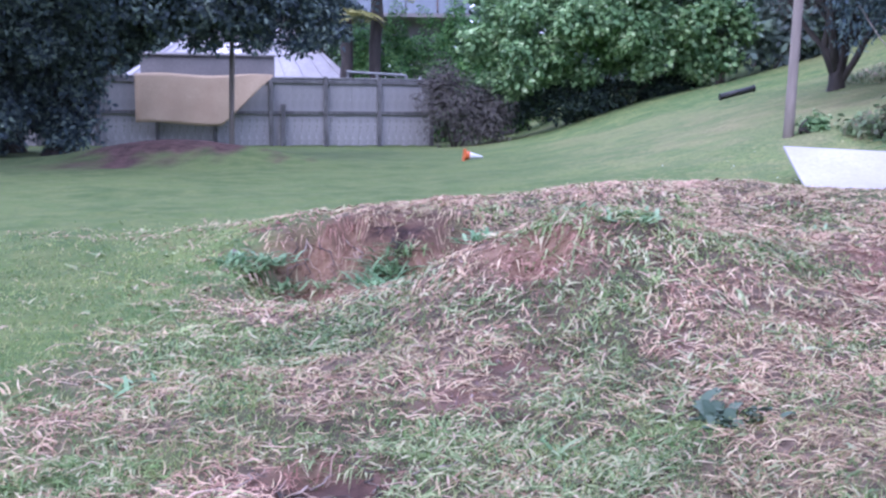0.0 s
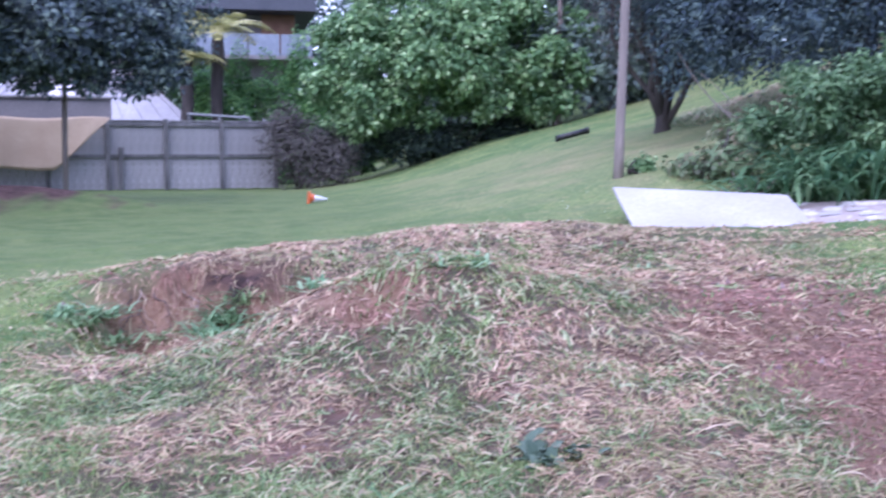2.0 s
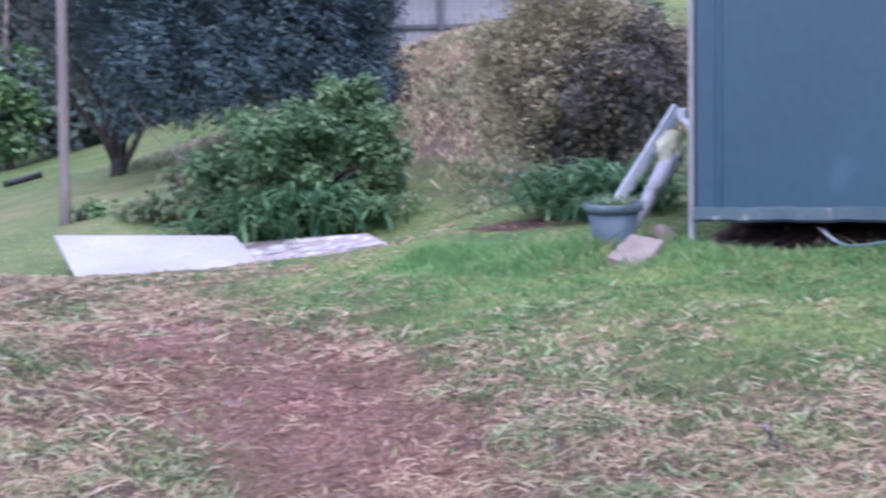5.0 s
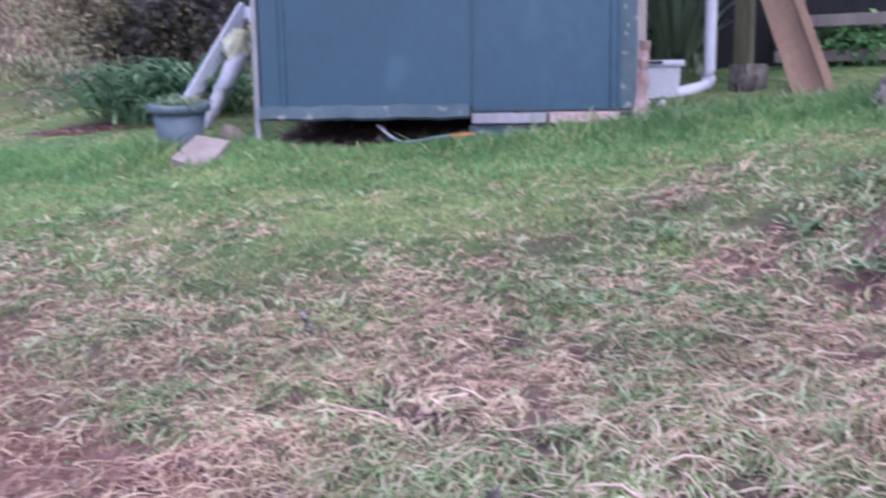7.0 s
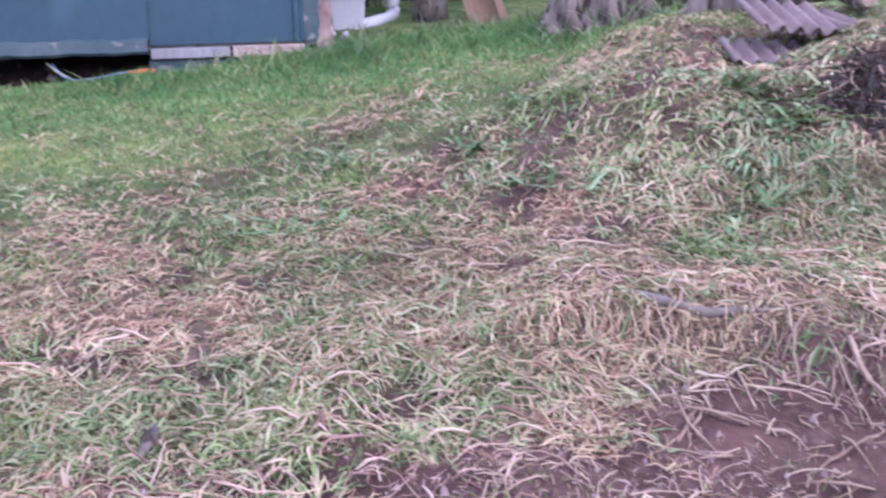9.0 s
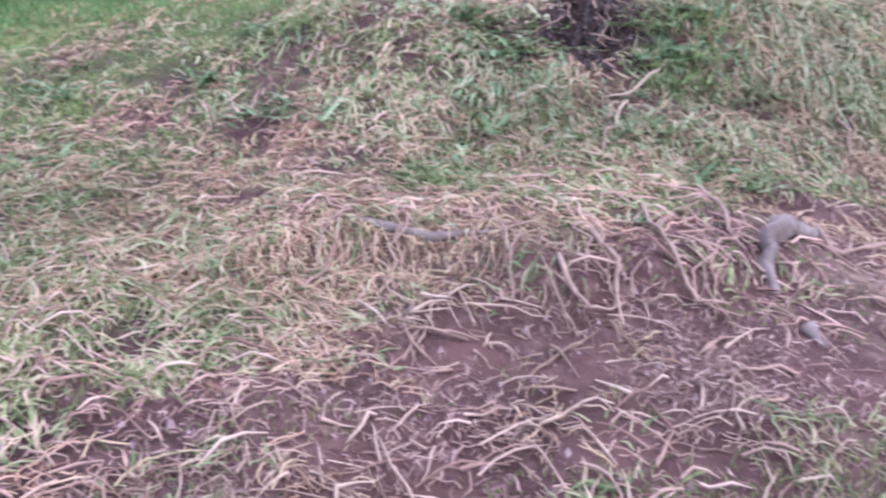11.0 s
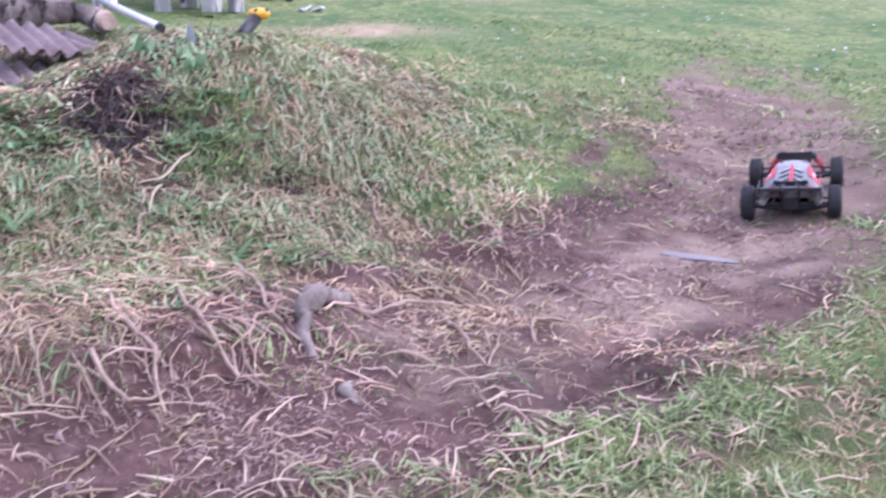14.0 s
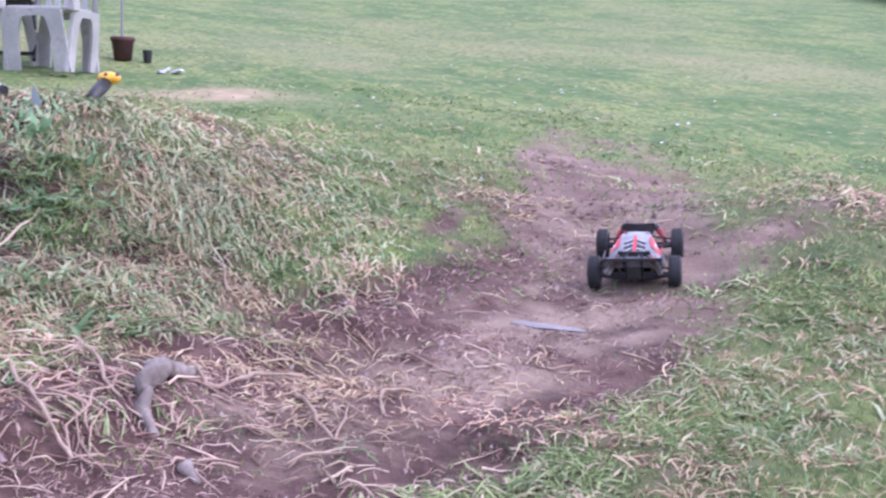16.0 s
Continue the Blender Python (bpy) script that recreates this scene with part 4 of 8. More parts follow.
tufts("brown_litter", 60000, 8, 1.25, 8, lambda x, y: np.clip(dirt_mask(x, y) * smooth(0.3, 1.8, y) - 0.9 * soil_shade_mask(x, y), 0, 1), 0.045, 0.0016, 0.8, LITTER,
      "brown fibrous litter on the bare earth", "litter", 0.035)
tufts("mauve_litter", 62000, 7, 1.25, 9, lambda x, y: np.clip(dirt_mask(x, y) * smooth(1.6, 0.2, y) * (1.5 * value_noise(x, y, 0.2, 221) - 0.3) - 0.9 * soil_shade_mask(x, y), 0, 1), 0.03, 0.0017, 0.7, MAUVE,
      "short broken bits of stalk trodden into the bare earth", "litter", 0.04)
strands("root_bits", 15000, 1.25, 5, lambda x, y: 0.55 * root_zone(x, y) * np.clip(0.3 + dirt_mask(x, y), 0, 1), 0.045, 0.0014, 0.008, STOLON, "short broken bits of pale root on the bare earth", seg=4, wander=0.2, jitter=0.5, thick=True)
runners("dry_runners", 3700, STOLON, "dry pale knotted grass runners lying tangled on bare earth")

# crumbs of earth on the bare ground
x, y, r = scatter(30000, 1.25, 8)
ok = rng.random(len(x)) < 0.8 * dirt_mask(x, y)
x, y = x[ok], y[ok]
s = rng.gamma(2.0, 0.0022, len(x))[:, None] * np.clip(np.hypot(x, y) / 3, 0.8, 2)[:, None]
c = np.stack([x, y, top_z(x, y)], -1)
corner = np.array([(0, 0, 1.0), (0.9, 0.1, -0.3), (-0.4, 0.85, -0.3), (-0.5, -0.8, -0.3)])
spin = rng.uniform(0, 6.28, len(x))
cs, sn = np.cos(spin)[:, None], np.sin(spin)[:, None]
v = np.stack([c + s * np.concatenate([cs * q[0] - sn * q[1], sn * q[0] + cs * q[1], np.full_like(cs, q[2])], 1) * rng.uniform(0.6, 1.4, (len(x), 1)) for q in corner], 1).reshape(-1, 3)
k = 4 * np.arange(len(x))[:, None]
crumbs = np_mesh("earth_crumbs", v, np.concatenate([k + [0, 1, 2], k + [0, 2, 3], k + [0, 3, 1]]), CRUMB, smooth_shade=True)
tagged(crumbs, "loose crumbs of brown earth on the worn track", "earth", kind="stuff")


# dry grass on the bank
def bank_grass(name, n, material, label, keep):
    x, y = rng.uniform(6.3, 12.5, n), rng.uniform(7.2, 17.5, n)
    ok = (rng.random(n) < keep(x, y)) & open_ground(x, y)
    x, y = x[ok], y[ok]
    n = len(x)
    a, ln = rng.uniform(0, 6.28, n), rng.uniform(0.08, 0.3, n)
    w = rng.uniform(0.004, 0.011, n)
    z = top_z(x, y)
    base = np.stack([x, y, z - 0.01], -1)
    side = np.stack([-np.sin(a) * w, np.cos(a) * w, 0 * w], -1)
    along = np.stack([np.cos(a) * ln - 0.25 * ln, np.sin(a) * ln - 0.1 * ln, 0 * a], -1)
    mid = base + along * 0.45 + np.stack([0 * a, 0 * a, ln * 0.42], -1)
    tip = base + along * 0.95 + np.stack([0 * a, 0 * a, ln * rng.uniform(-0.2, 0.4, n)], -1)
    v = np.stack([base - side, base + side, mid + side, mid - side, tip], 1).reshape(-1, 3)
    k = 5 * np.arange(n)[:, None]
    ob = np_mesh(name, v, np.concatenate([k + [0, 1, 2], k + [0, 2, 3], k + [3, 2, 4]]), material)
    return tagged(ob, label, "grass", kind="stuff")


bank_grass("bank_straw", 34000, BANKSTRAW, "long dry grass hanging down the bank", lambda x, y: smooth(6.9, 8.2, x) * (0.2 + 0.9 * value_noise(x, y, 0.9, 61)))
bank_grass("bank_turf", 30000, MAT, "green grass growing through the dry bank", lambda x, y: (0.4 + smooth(8.5, 7.0, x)) * (value_noise(x, y, 0.8, 62) > 0.45))
runners("long_runners", 330, STOLON, "long pale knotted roots lying on the bare earth", lambda x, y: 0.9 * bump(x, y, 2.35, -0.45, 0.4, 0.35) + 0.55 * bump(x, y, 2.75, -1.0, 0.35, 0.35) + 0.3 * bump(x, y, 2.5, -1.6, 0.3, 0.3),
        (0.14, 0.27), (0.0022, 0.0038))
tufts("sage_grass", 12000, 9, 1.3, 5.5, lambda x, y: np.clip((0.6 * bump(x, y, 3.6, -0.75, 0.5, 0.65) + 1.1 * bump(x, y, 3.8, -1.35, 0.4, 0.42) + 0.3 * bump(x, y, 0.6, 3.9, 0.7, 0.6) + 0.4 * bump(x, y, 4.6, -1.2, 0.6, 0.4) + 0.22 * bump(x, y, 2.2, 0.8, 0.7, 1.2) + 0.2 * bump(x, y, 1.75, -2.0, 0.5, 0.6)) * (2.8 * value_noise(x, y, 0.2, 71) - 0.75) - 0.9 * dirt_mask(x, y), 0, 1), 0.055, 0.0038, 0.35, SAGE,
      "pale sage-green blades of half-dry grass")
strands("mound_stalks", 9000, 2.2, 5.0, lambda x, y: np.clip(0.4 * bump(x, y, 3.6, -1.0, 0.45, 0.6) - soil_shade_mask(x, y), 0, 1), 0.09, 0.0017, 0.02, STRAW, "loose dry stalks caught on the mound", seg=3, wander=0.3, jitter=0.25)
tufts("flank_grass", 11000, 8, 2.4, 5.4, lambda x, y: np.clip((0.8 * bump(x, y, 3.45, -1.25, 0.4, 0.45) + 0.6 * bump(x, y, 3.3, -0.45, 0.35, 0.35) + 0.5 * bump(x, y, 3.75, -1.7, 0.3, 0.3)) * (3.4 * value_noise(x, y, 0.16, 227) - 1.1) - 0.6 * dirt_mask(x, y) - soil_shade_mask(x, y), 0, 1), 0.05, 0.0027, 0.35, SAGE,
      "pale green grass on the flank of the mound")
tufts("flank_straw", 14000, 9, 2.6, 5.5, lambda x, y: np.clip((0.8 * bump(x, y, 3.55, -1.5, 0.35, 0.3) + 0.7 * bump(x, y, 3.85, -1.55, 0.3, 0.25) + 0.35 * bump(x, y, 3.2, -0.9, 0.3, 0.4)) * (2.4 * value_noise(x, y, 0.17, 225) - 0.5) - 0.5 * soil_shade_mask(x, y), 0, 1), 0.05, 0.0024, 0.5, BERM,
      "pale dry stalks matted over the flank of the mound", "straw")
tufts("berm_straw", 28000, 9, 4.5, 8.5, lambda x, y: np.clip((bump(x, y, 1.2, 6.6, 1.4, 0.45) + 0.7 * bump(x, y, 1.7, 5.7, 1.1, 0.5)) * (2.2 * value_noise(x, y, 0.3, 81) - 0.2) + 0.35 * bump(x, y, -0.3, 6.3, 0.7, 0.25), 0, 0.8), 0.045, 0.0017, 0.45, BERM,
      "pale dry clippings over the berm", "straw")
tufts("fresh_grass", 16000, 9, 1.3, 8, lambda x, y: np.clip((0.35 * bump(x, y, 1.9, -2.4, 0.35, 0.5) + 0.6 * bump(x, y, 2.6, -3.3, 0.4, 0.4) + 0.55 * bump(x, y, 4.4, -2.4, 0.8, 0.5) + 0.35 * bump(x, y, 4.3, 3.6, 0.7, 1.0, 0.42) + 0.25 * bump(x, y, -0.6, 4.2, 0.5, 0.9) + 0.22 * bump(x, y, 0.6, 2.6, 0.8, 0.4)) * (3.0 * value_noise(x, y, 0.22, 91) - 0.8) - 0.9 * dirt_mask(x, y) + 1.3 * bump(x, y, -0.22, 5.5, 0.12, 0.14) + 1.2 * bump(x, y, -0.8, 5.3, 0.16, 0.12), 0, 1), 0.04, 0.0026, 0.3, PATCH,
      "fresh green tufts of grass in the lawn", "grass", 0.03)


# ---- plants ----
def leaf_cloud(name, blobs, n, size, material, parent=None, label="", shell=0.55, droop=0.2, slim=0.5, seed=1):
    """A crown of many separate leaves, spread over overlapping clumps with gaps between them."""
    r = np.random.default_rng(seed)
    blobs = np.array(blobs, float)
    weight = blobs[:, 3] * blobs[:, 4] + blobs[:, 4] * blobs[:, 5] + blobs[:, 3] * blobs[:, 5]
    pick = r.choice(len(blobs), n, p=weight / weight.sum())
    d = r.normal(size=(n, 3))
    d /= np.linalg.norm(d, axis=1, keepdims=True)
    lump = 0.78 + 0.3 * np.sin(d[:, 0] * 5 + pick) * np.sin(d[:, 1] * 6 + 2 * pick) + 0.14 * np.sin(d[:, 2] * 9 + d[:, 0] * 7)
    p = blobs[pick, :3] + d * blobs[pick, 3:] * (lump * (1 - (1 - shell) * r.random(n) ** 2))[:, None]
    face = d * 0.7 + r.normal(0, 0.38, (n, 3)) + [0, 0, 0.55]
    out = np.cross(face, r.normal(size=(n, 3))) + d * 0.2 * np.linalg.norm(face, axis=1, keepdims=True) - [0, 0, droop]
    out /= np.linalg.norm(out, axis=1, keepdims=True)
    side = np.cross(out, face)
    side /= np.linalg.norm(side, axis=1, keepdims=True) + 1e-9
    ln = size * r.uniform(0.55, 1.35, n)[:, None]
    fold = np.cross(side, out) * ln * 0.12
    v = np.stack([p, p + out * ln * 0.5 + side * ln * slim * 0.5 + fold, p + out * ln, p + out * ln * 0.5 - side * ln * slim * 0.5 + fold], 1).reshape(-1, 3)
    return np_mesh(name, v, 4 * np.arange(n)[:, None] + [0, 1, 2, 3], material, parent, label)


def clumped(blobs, per, seed, lo=0.26, hi=0.44, core=0.62):
    """Breaks large rounded masses up into many smaller clumps on their outside, with a core that stays in shade."""
    r = np.random.default_rng(seed)
    out = []
    for x, y, z, a, b, c in blobs:
        for k in range(per):
            d = r.normal(size=3)
            d /= np.linalg.norm(d)
            q = r.uniform(lo, hi)
            f = r.uniform(0.72, 1.0) * (1 - 0.35 * q)
            out.append((x + d[0] * a * f, y + d[1] * b * f, z + d[2] * c * f, a * q, b * q, c * q * 0.8))
        out.append((x, y, z, a * core, b * core, c * core))
    return out


def limb_points(base, tip, bend, n=6, seed=0):
    r = random.Random(seed)
    base, tip = Vector(base), Vector(tip)
    return [base.lerp(tip, i / n) + Vector((r.uniform(-1, 1), r.uniform(-1, 1), r.uniform(-0.4, 0.4))) * bend * math.sin(math.pi * i / n) for i in range(n + 1)]


def finer(pts, k):
    """The same line in k times as many steps."""
    return [Vector(a).lerp(Vector(b), j / k) for a, b in zip(pts, pts[1:]) for j in range(k)] + [Vector(pts[-1])]


def knotted(bm, r):
    """Ridges, burrs and hollows on a trunk."""
    for v in bm.verts:
        p = v.co
        v.co = p + noise.noise_vector(Vector((p.x * 4, p.y * 4, p.z * 1.3)) / max(r, 0.1) * 0.3) * r * 0.4 + noise.noise_vector(Vector((p.x * 3, p.y * 3, p.z)) / max(r, 0.1)) * r * 0.22 + noise.noise_vector(p * 5 / max(r, 0.1)) * r * 0.08
    return bm


def tree(at, label, trunk_r, trunk_tip, limbs, blobs, leaves, leaf_size, leaf_mat, bark=None, seed=1, name="tree", droop=0.2, slim=0.5, shell=0.5):
    """A tree at its foot: tapered trunk with flared base, limbs, and a crown; all but the foot in its own space."""
    t = thing(name, pose(*at), label, "tree" if name == "tree" else name)
    bark = bark or BARK
    pts = limb_points((0, 0, -0.15), trunk_tip, trunk_r * 0.5, 8, seed)
    part("trunk", knotted(tube_bm(finer(pts, 4), [trunk_r * (1.5 - 0.5 * min(1, i / 6)) * (1 - 0.015 * i) for i in range(33)], 18), trunk_r), bark, t, smooth_shade=True)
    for k, (a, tip, r) in enumerate(limbs):
        start = Vector(pts[0]).lerp(Vector(trunk_tip), a)
        q = limb_points(start, tip, 0.18, 6, seed + k)
        part("limb", tube_bm(q, [r * (1 - 0.12 * i) for i in range(7)], 8), bark, t, smooth_shade=True)
    if blobs:
        leaf_cloud("crown", blobs, leaves, leaf_size, leaf_mat, t, seed=seed, droop=droop, slim=slim, shell=shell)
    return t


def shrub(at, label, blobs, leaves, leaf_size, leaf_mat, seed=1, name="shrub", stems=7, slim=0.5, droop=0.15, shell=0.45, bark=None):
    t = thing(name, pose(*at), label, name.replace("_", " "))
    bm = bmesh.new()
    r = random.Random(seed)
    for k in range(stems):
        b = r.choice(blobs)
        q = limb_points((r.uniform(-0.2, 0.2) * b[3], r.uniform(-0.2, 0.2) * b[4], -0.1), (b[0] + r.uniform(-0.6, 0.6) * b[3], b[1] + r.uniform(-0.6, 0.6) * b[4], b[2] + 0.5 * b[5]), 0.1, 5, seed + k)
        tube_bm(q, [0.03 * (1 - 0.15 * i) * max(1, b[3] * 0.6) for i in range(6)], 6, bm)
    part("woody_base", bm, bark or BARK, t, smooth_shade=True)
    leaf_cloud("foliage", blobs, leaves, leaf_size, leaf_mat, t, seed=seed, slim=slim, droop=droop, shell=shell)
    return t


def strap_clump(at, label, n, length, width, spread, material, seed=1, name="strap_leaf_plant", arch=1.0, centre=0.25, split=False):
    """A clump of long arching strap leaves that rise from one crown and bend over."""
    t = thing(name, pose(*at), label, "plant")
    r = np.random.default_rng(seed)
    ang, ln = r.uniform(0, 2 * np.pi, n), length * r.uniform(0.55, 1.15, n)
    bx, by = r.normal(0, centre, n), r.normal(0, centre, n)
    rise = r.uniform(0.55, 1.35, n)
    seg, rows = 6, []
    for k in range(seg + 1):
        s = k / seg
        el = rise * (1 - arch * s * 1.35)
        if k == 0:
            px, py, pz = bx.copy(), by.copy(), np.full(n, -0.02)
        else:
            px, py, pz = px + np.cos(ang) * np.cos(el) * ln / seg * spread, py + np.sin(ang) * np.cos(el) * ln / seg * spread, pz + np.sin(el) * ln / seg
        w = width * (1 - s ** 3) * (0.6 + 0.8 * min(1, 3 * s)) * 0.5 + 0.0008
        sd = np.stack([-np.sin(ang) * w, np.cos(ang) * w, 0 * ang], -1)
        c = np.stack([px, py, np.maximum(pz, 0.004)], -1)
        rows.append(np.stack([c - sd, c + [0, 0, -0.18 * width], c + sd], 1))
    v = np.stack(rows, 1).reshape(-1, 3)
    k = (seg + 1) * 3 * np.arange(n)[:, None]
    f = np.concatenate([k + [q * 3 + i, q * 3 + i + 1, q * 3 + i + 4, q * 3 + i + 3] for q in range(seg) for i in range(2)])
    if split:
        m = 3 * (seg + 1)
        one = np.array([(q * 3 + i, q * 3 + i + 1, q * 3 + i + 4, q * 3 + i + 3) for q in range(seg) for i in range(2)])
        for k in range(n):
            np_mesh("leaf", v[m * k:m * (k + 1)], one, material, t, smooth_shade=True)
    else:
        np_mesh("leaves", v, f, material, t, smooth_shade=True)
    return t


def tree_fern(at, label, height, frond, material, seed=1):
    t = thing("tree_fern", pose(*at), label, "tree fern")
    part("trunk", tube_bm(limb_points((0, 0, -0.1), (0.05, 0, height), 0.06, 6, seed), [0.24, 0.2, 0.18, 0.18, 0.18, 0.2, 0.16], 10), BARK, t, smooth_shade=True)
    r = np.random.default_rng(seed)
    vs, fs = [], []
    for k in range(15):
        a, el, ln = 2 * math.pi * k / 15 + r.uniform(-0.2, 0.2), r.uniform(0.35, 0.95), frond * r.uniform(0.7, 1.1)
        p = np.array([0.05, 0, height])
        for i in range(16):
            e = el - 1.5 * (i / 16) ** 1.2
            ahead = np.array([math.cos(a) * math.cos(e), math.sin(a) * math.cos(e), math.sin(e)])
            p = p + ahead * ln / 16
            across = np.array([-math.sin(a), math.cos(a), 0])
            w = 0.26 * frond * math.sin(math.pi * min(1, 0.12 + i / 17)) * r.uniform(0.8, 1.1)
            for sgn in (-1, 1):
                tip = p + across * sgn * w + ahead * w * 0.5 - [0, 0, 0.25 * w]
                base = len(vs)
                vs += [p, p + ahead * ln / 22, tip, tip - ahead * 0.03]
                fs.append((base, base + 1, base + 2, base + 3))
    np_mesh("fronds", np.array(vs), np.array(fs), material, t)
    return t


# ---- far side: fence, buildings, woods ----
def paling_fence(label, a, b, height, paling_w, post_every, foot, rails, seed=1, lap=0.004, face=-1):
    """Close-boarded fence from a to b (plan), palings as parts, posts and rails on the near side."""
    a, b = Vector(a), Vector(b)
    run = b - a
    length, turn = run.length, math.degrees(math.atan2(run.y, run.x))
    z0 = foot
    t = thing("paling_fence", pose(a.x, a.y, z0, 0, 0, turn), label, "fence")
    r = random.Random(seed)
    meshes = []
    for k in range(4):
        me = bpy.data.meshes.new("paling")
        bm = box_bm(paling_w - lap, 0.018, height, (0, 0, 0), 0.002)
        bm.to_mesh(me)
        bm.free()
        me.materials.append(OLDWOOD)
        meshes.append(me)
    for i in range(int(length / paling_w)):
        ob = new("paling", r.choice(meshes))
        ob.parent = t
        ob.matrix_basis = pose((i + 0.5) * paling_w, r.uniform(0, 0.006), height / 2 + r.uniform(-0.012, 0.012), 0, r.uniform(-0.3, 0.3), 0)
    i = 0
    while i * post_every <= length + 0.01:
        part("post", box_bm(0.11, 0.1, height + 0.07, (i * post_every, face * 0.065, height / 2 + 0.02), 0.006), POSTWOOD, t, "darker mossy post")
        i += 1
    for z, h in rails:
        part("rail", box_bm(length, 0.045, h, (length / 2, face * 0.036, z), 0.004), POSTWOOD, t)
    part("cap", box_bm(length, 0.09, 0.03, (length / 2, 0, height + 0.012), 0.004), OLDWOOD, t)
    return t


paling_fence("long weathered grey timber paling fence behind the lawn", (-13.2, 25.3), (-0.27, 28.52), 1.80, 0.2, 1.47, -1.17, [(0.88, 0.09), (1.7, 0.08)], 3, lap=0.0015)

stub = thing("short_post", pose(-4.33, 27.36, -1.2, 0, 1.5, 14), "short dark timber post standing against the grey fence", "post")
part("post", box_bm(0.13, 0.1, 1.14, (0, 0, 0.57), 0.012), POSTWOOD, stub)

# shade cloth hung over the fence
cloth = thing("shade_cloth", pose(-7.95, 26.4, -1.17, 0, 0, 13.9), "tan shade cloth hung over the grey fence", "cloth")
bm = bmesh.new()
nu, nv = 26, 14
grid = []
for j in range(nv + 1):
    row = []
    for i in range(nu + 1):
        u, v = i / nu, j / nv
        top = 1.86 + 0.03 * math.sin(u * 9)
        low = 0.58 + 0.05 * math.sin(u * 7 + 1) + max(0, (u - 0.62) / 0.38) ** 1.0 * 1.2
        z = top + (min(low, top - 0.02) - top) * v
        row.append(bm.verts.new((3.5 * u, -0.17 - 0.05 * v - 0.02 * math.sin(u * 22 + v * 3) * v, z)))
    grid.append(row)
for j in range(nv):
    for i in range(nu):
        bm.faces.new((grid[j][i], grid[j][i + 1], grid[j + 1][i + 1], grid[j + 1][i]))
sheet = part("sheet", bm, TARPTAN, cloth, smooth_shade=True)
sheet.modifiers.new("thickness", "SOLIDIFY").thickness = 0.006

# neighbour's building behind the fence, with a pale roof
nb = thing("neighbour_outbuilding", pose(-6.6, 33.6, -1.25, 0, 0, 8), "grey neighbouring outbuilding with a pale sheet roof", "building")
part("wall", box_bm(6.4, 4.6, 1.95, (0, 0, 0.97), 0.02), GREYWALL, nb)
bm = bmesh.new()
ridge = [bm.verts.new(p) for p in ((-1.4, 0, 3.6), (1.8, 0, 3.6))]
eave = [bm.verts.new(p) for p in ((-3.5, -2.6, 1.9), (3.5, -2.6, 1.9), (3.5, 2.6, 1.9), (-3.5, 2.6, 1.9))]
for f in ((eave[0], eave[1], ridge[1], ridge[0]), (eave[1], eave[2], ridge[1]), (eave[2], eave[3], ridge[0], ridge[1]), (eave[3], eave[0], ridge[0])):
    bm.faces.new(f)
roof = part("roof", bm, ROOFWHITE, nb)
roof.modifiers.new("thickness", "SOLIDIFY").thickness = 0.08
for i in range(12):
    x = -3.2 + i * 0.58
    part("roof_seam", tube_bm([(x, -2.58, 1.95), (max(-1.4, min(1.8, x * 0.6)), -0.05, 3.62)], 0.02, 5), ROOFWHITE, roof)
sheet = part("clear_sheet", box_bm(1.16, 1.1, 0.02, (0, 0, 0), 0.004), surface("clear_roof_sheet", (0.66, 0.60, 0.64), (0.80, 0.75, 0.78), 1.5, 0.4, 0.05, fine=10), roof, "pale see-through roofing sheet")
sheet.matrix_basis = pose(-0.48, -1.17, 2.89, math.degrees(math.atan2(1.7, 2.6)), 0, 0)
lean = thing("lean_to", pose(-6.65, 29.05, -1.22, 0, 0, 12), "low grey lean-to with a dark sloping roof", "building")
part("wall", box_bm(3.6, 1.6, 2.48, (0, 0, 1.21), 0.02), GREYWALL, lean)
part("roof", box_bm(3.68, 1.75, 0.05, (0, 0, 2.53), 0.01, turn=Matrix.Rotation(radians(4), 4, "X")), GREYWALL, lean)

# pipe rail above the fence
rail = thing("pipe_rail", pose(-2.85, 29.9, -1.22), "grey galvanised pipe rail behind the fence", "rail")
part("bar", tube_bm([(0, 0, 2.1), (1.75, 0.1, 2.0)], 0.045, 8), GALV, rail)
for x, z in ((0.05, 2.1), (1.75, 2.0), (0.9, 2.05)):
    part("upright", tube_bm([(x, 0.03, -0.1), (x, 0.03, z)], 0.04, 8), GALV, rail)

# flat-roofed house up the far slope
house = thing("flat_roofed_house", pose(-3.6, 41.5, 0.6, 0, 0, 3), "modern flat-roofed house with a dark fascia and cedar wall", "house")
part("roof", box_bm(10.2, 8.0, 0.75, (-0.5, 2.0, 4.85), 0.03), FASCIA, house)
part("wall", box_bm(8.6, 6.0, 3.2, (-0.6, 2.6, 2.9), 0.02), GREYWALL, house)
part("cedar_wall", box_bm(1.3, 0.3, 1.5, (3.2, -0.55, 3.75), 0.02), HOUSEWOOD, house, "warm brown cedar boards")
for k in range(4):
    w = part("window", box_bm(1.3, 0.06, 1.5, (-3.6 + 1.5 * k, -0.46, 3.5), 0.01), OLDWOOD, house)
    part("pane", box_bm(1.16, 0.03, 1.36, (-3.6 + 1.5 * k, -0.50, 3.5)), HOUSEGLASS, w)
bal = part("balcony", box_bm(6.2, 1.4, 0.14, (1.4, -1.2, 2.72), 0.01), GREYWALL, house)
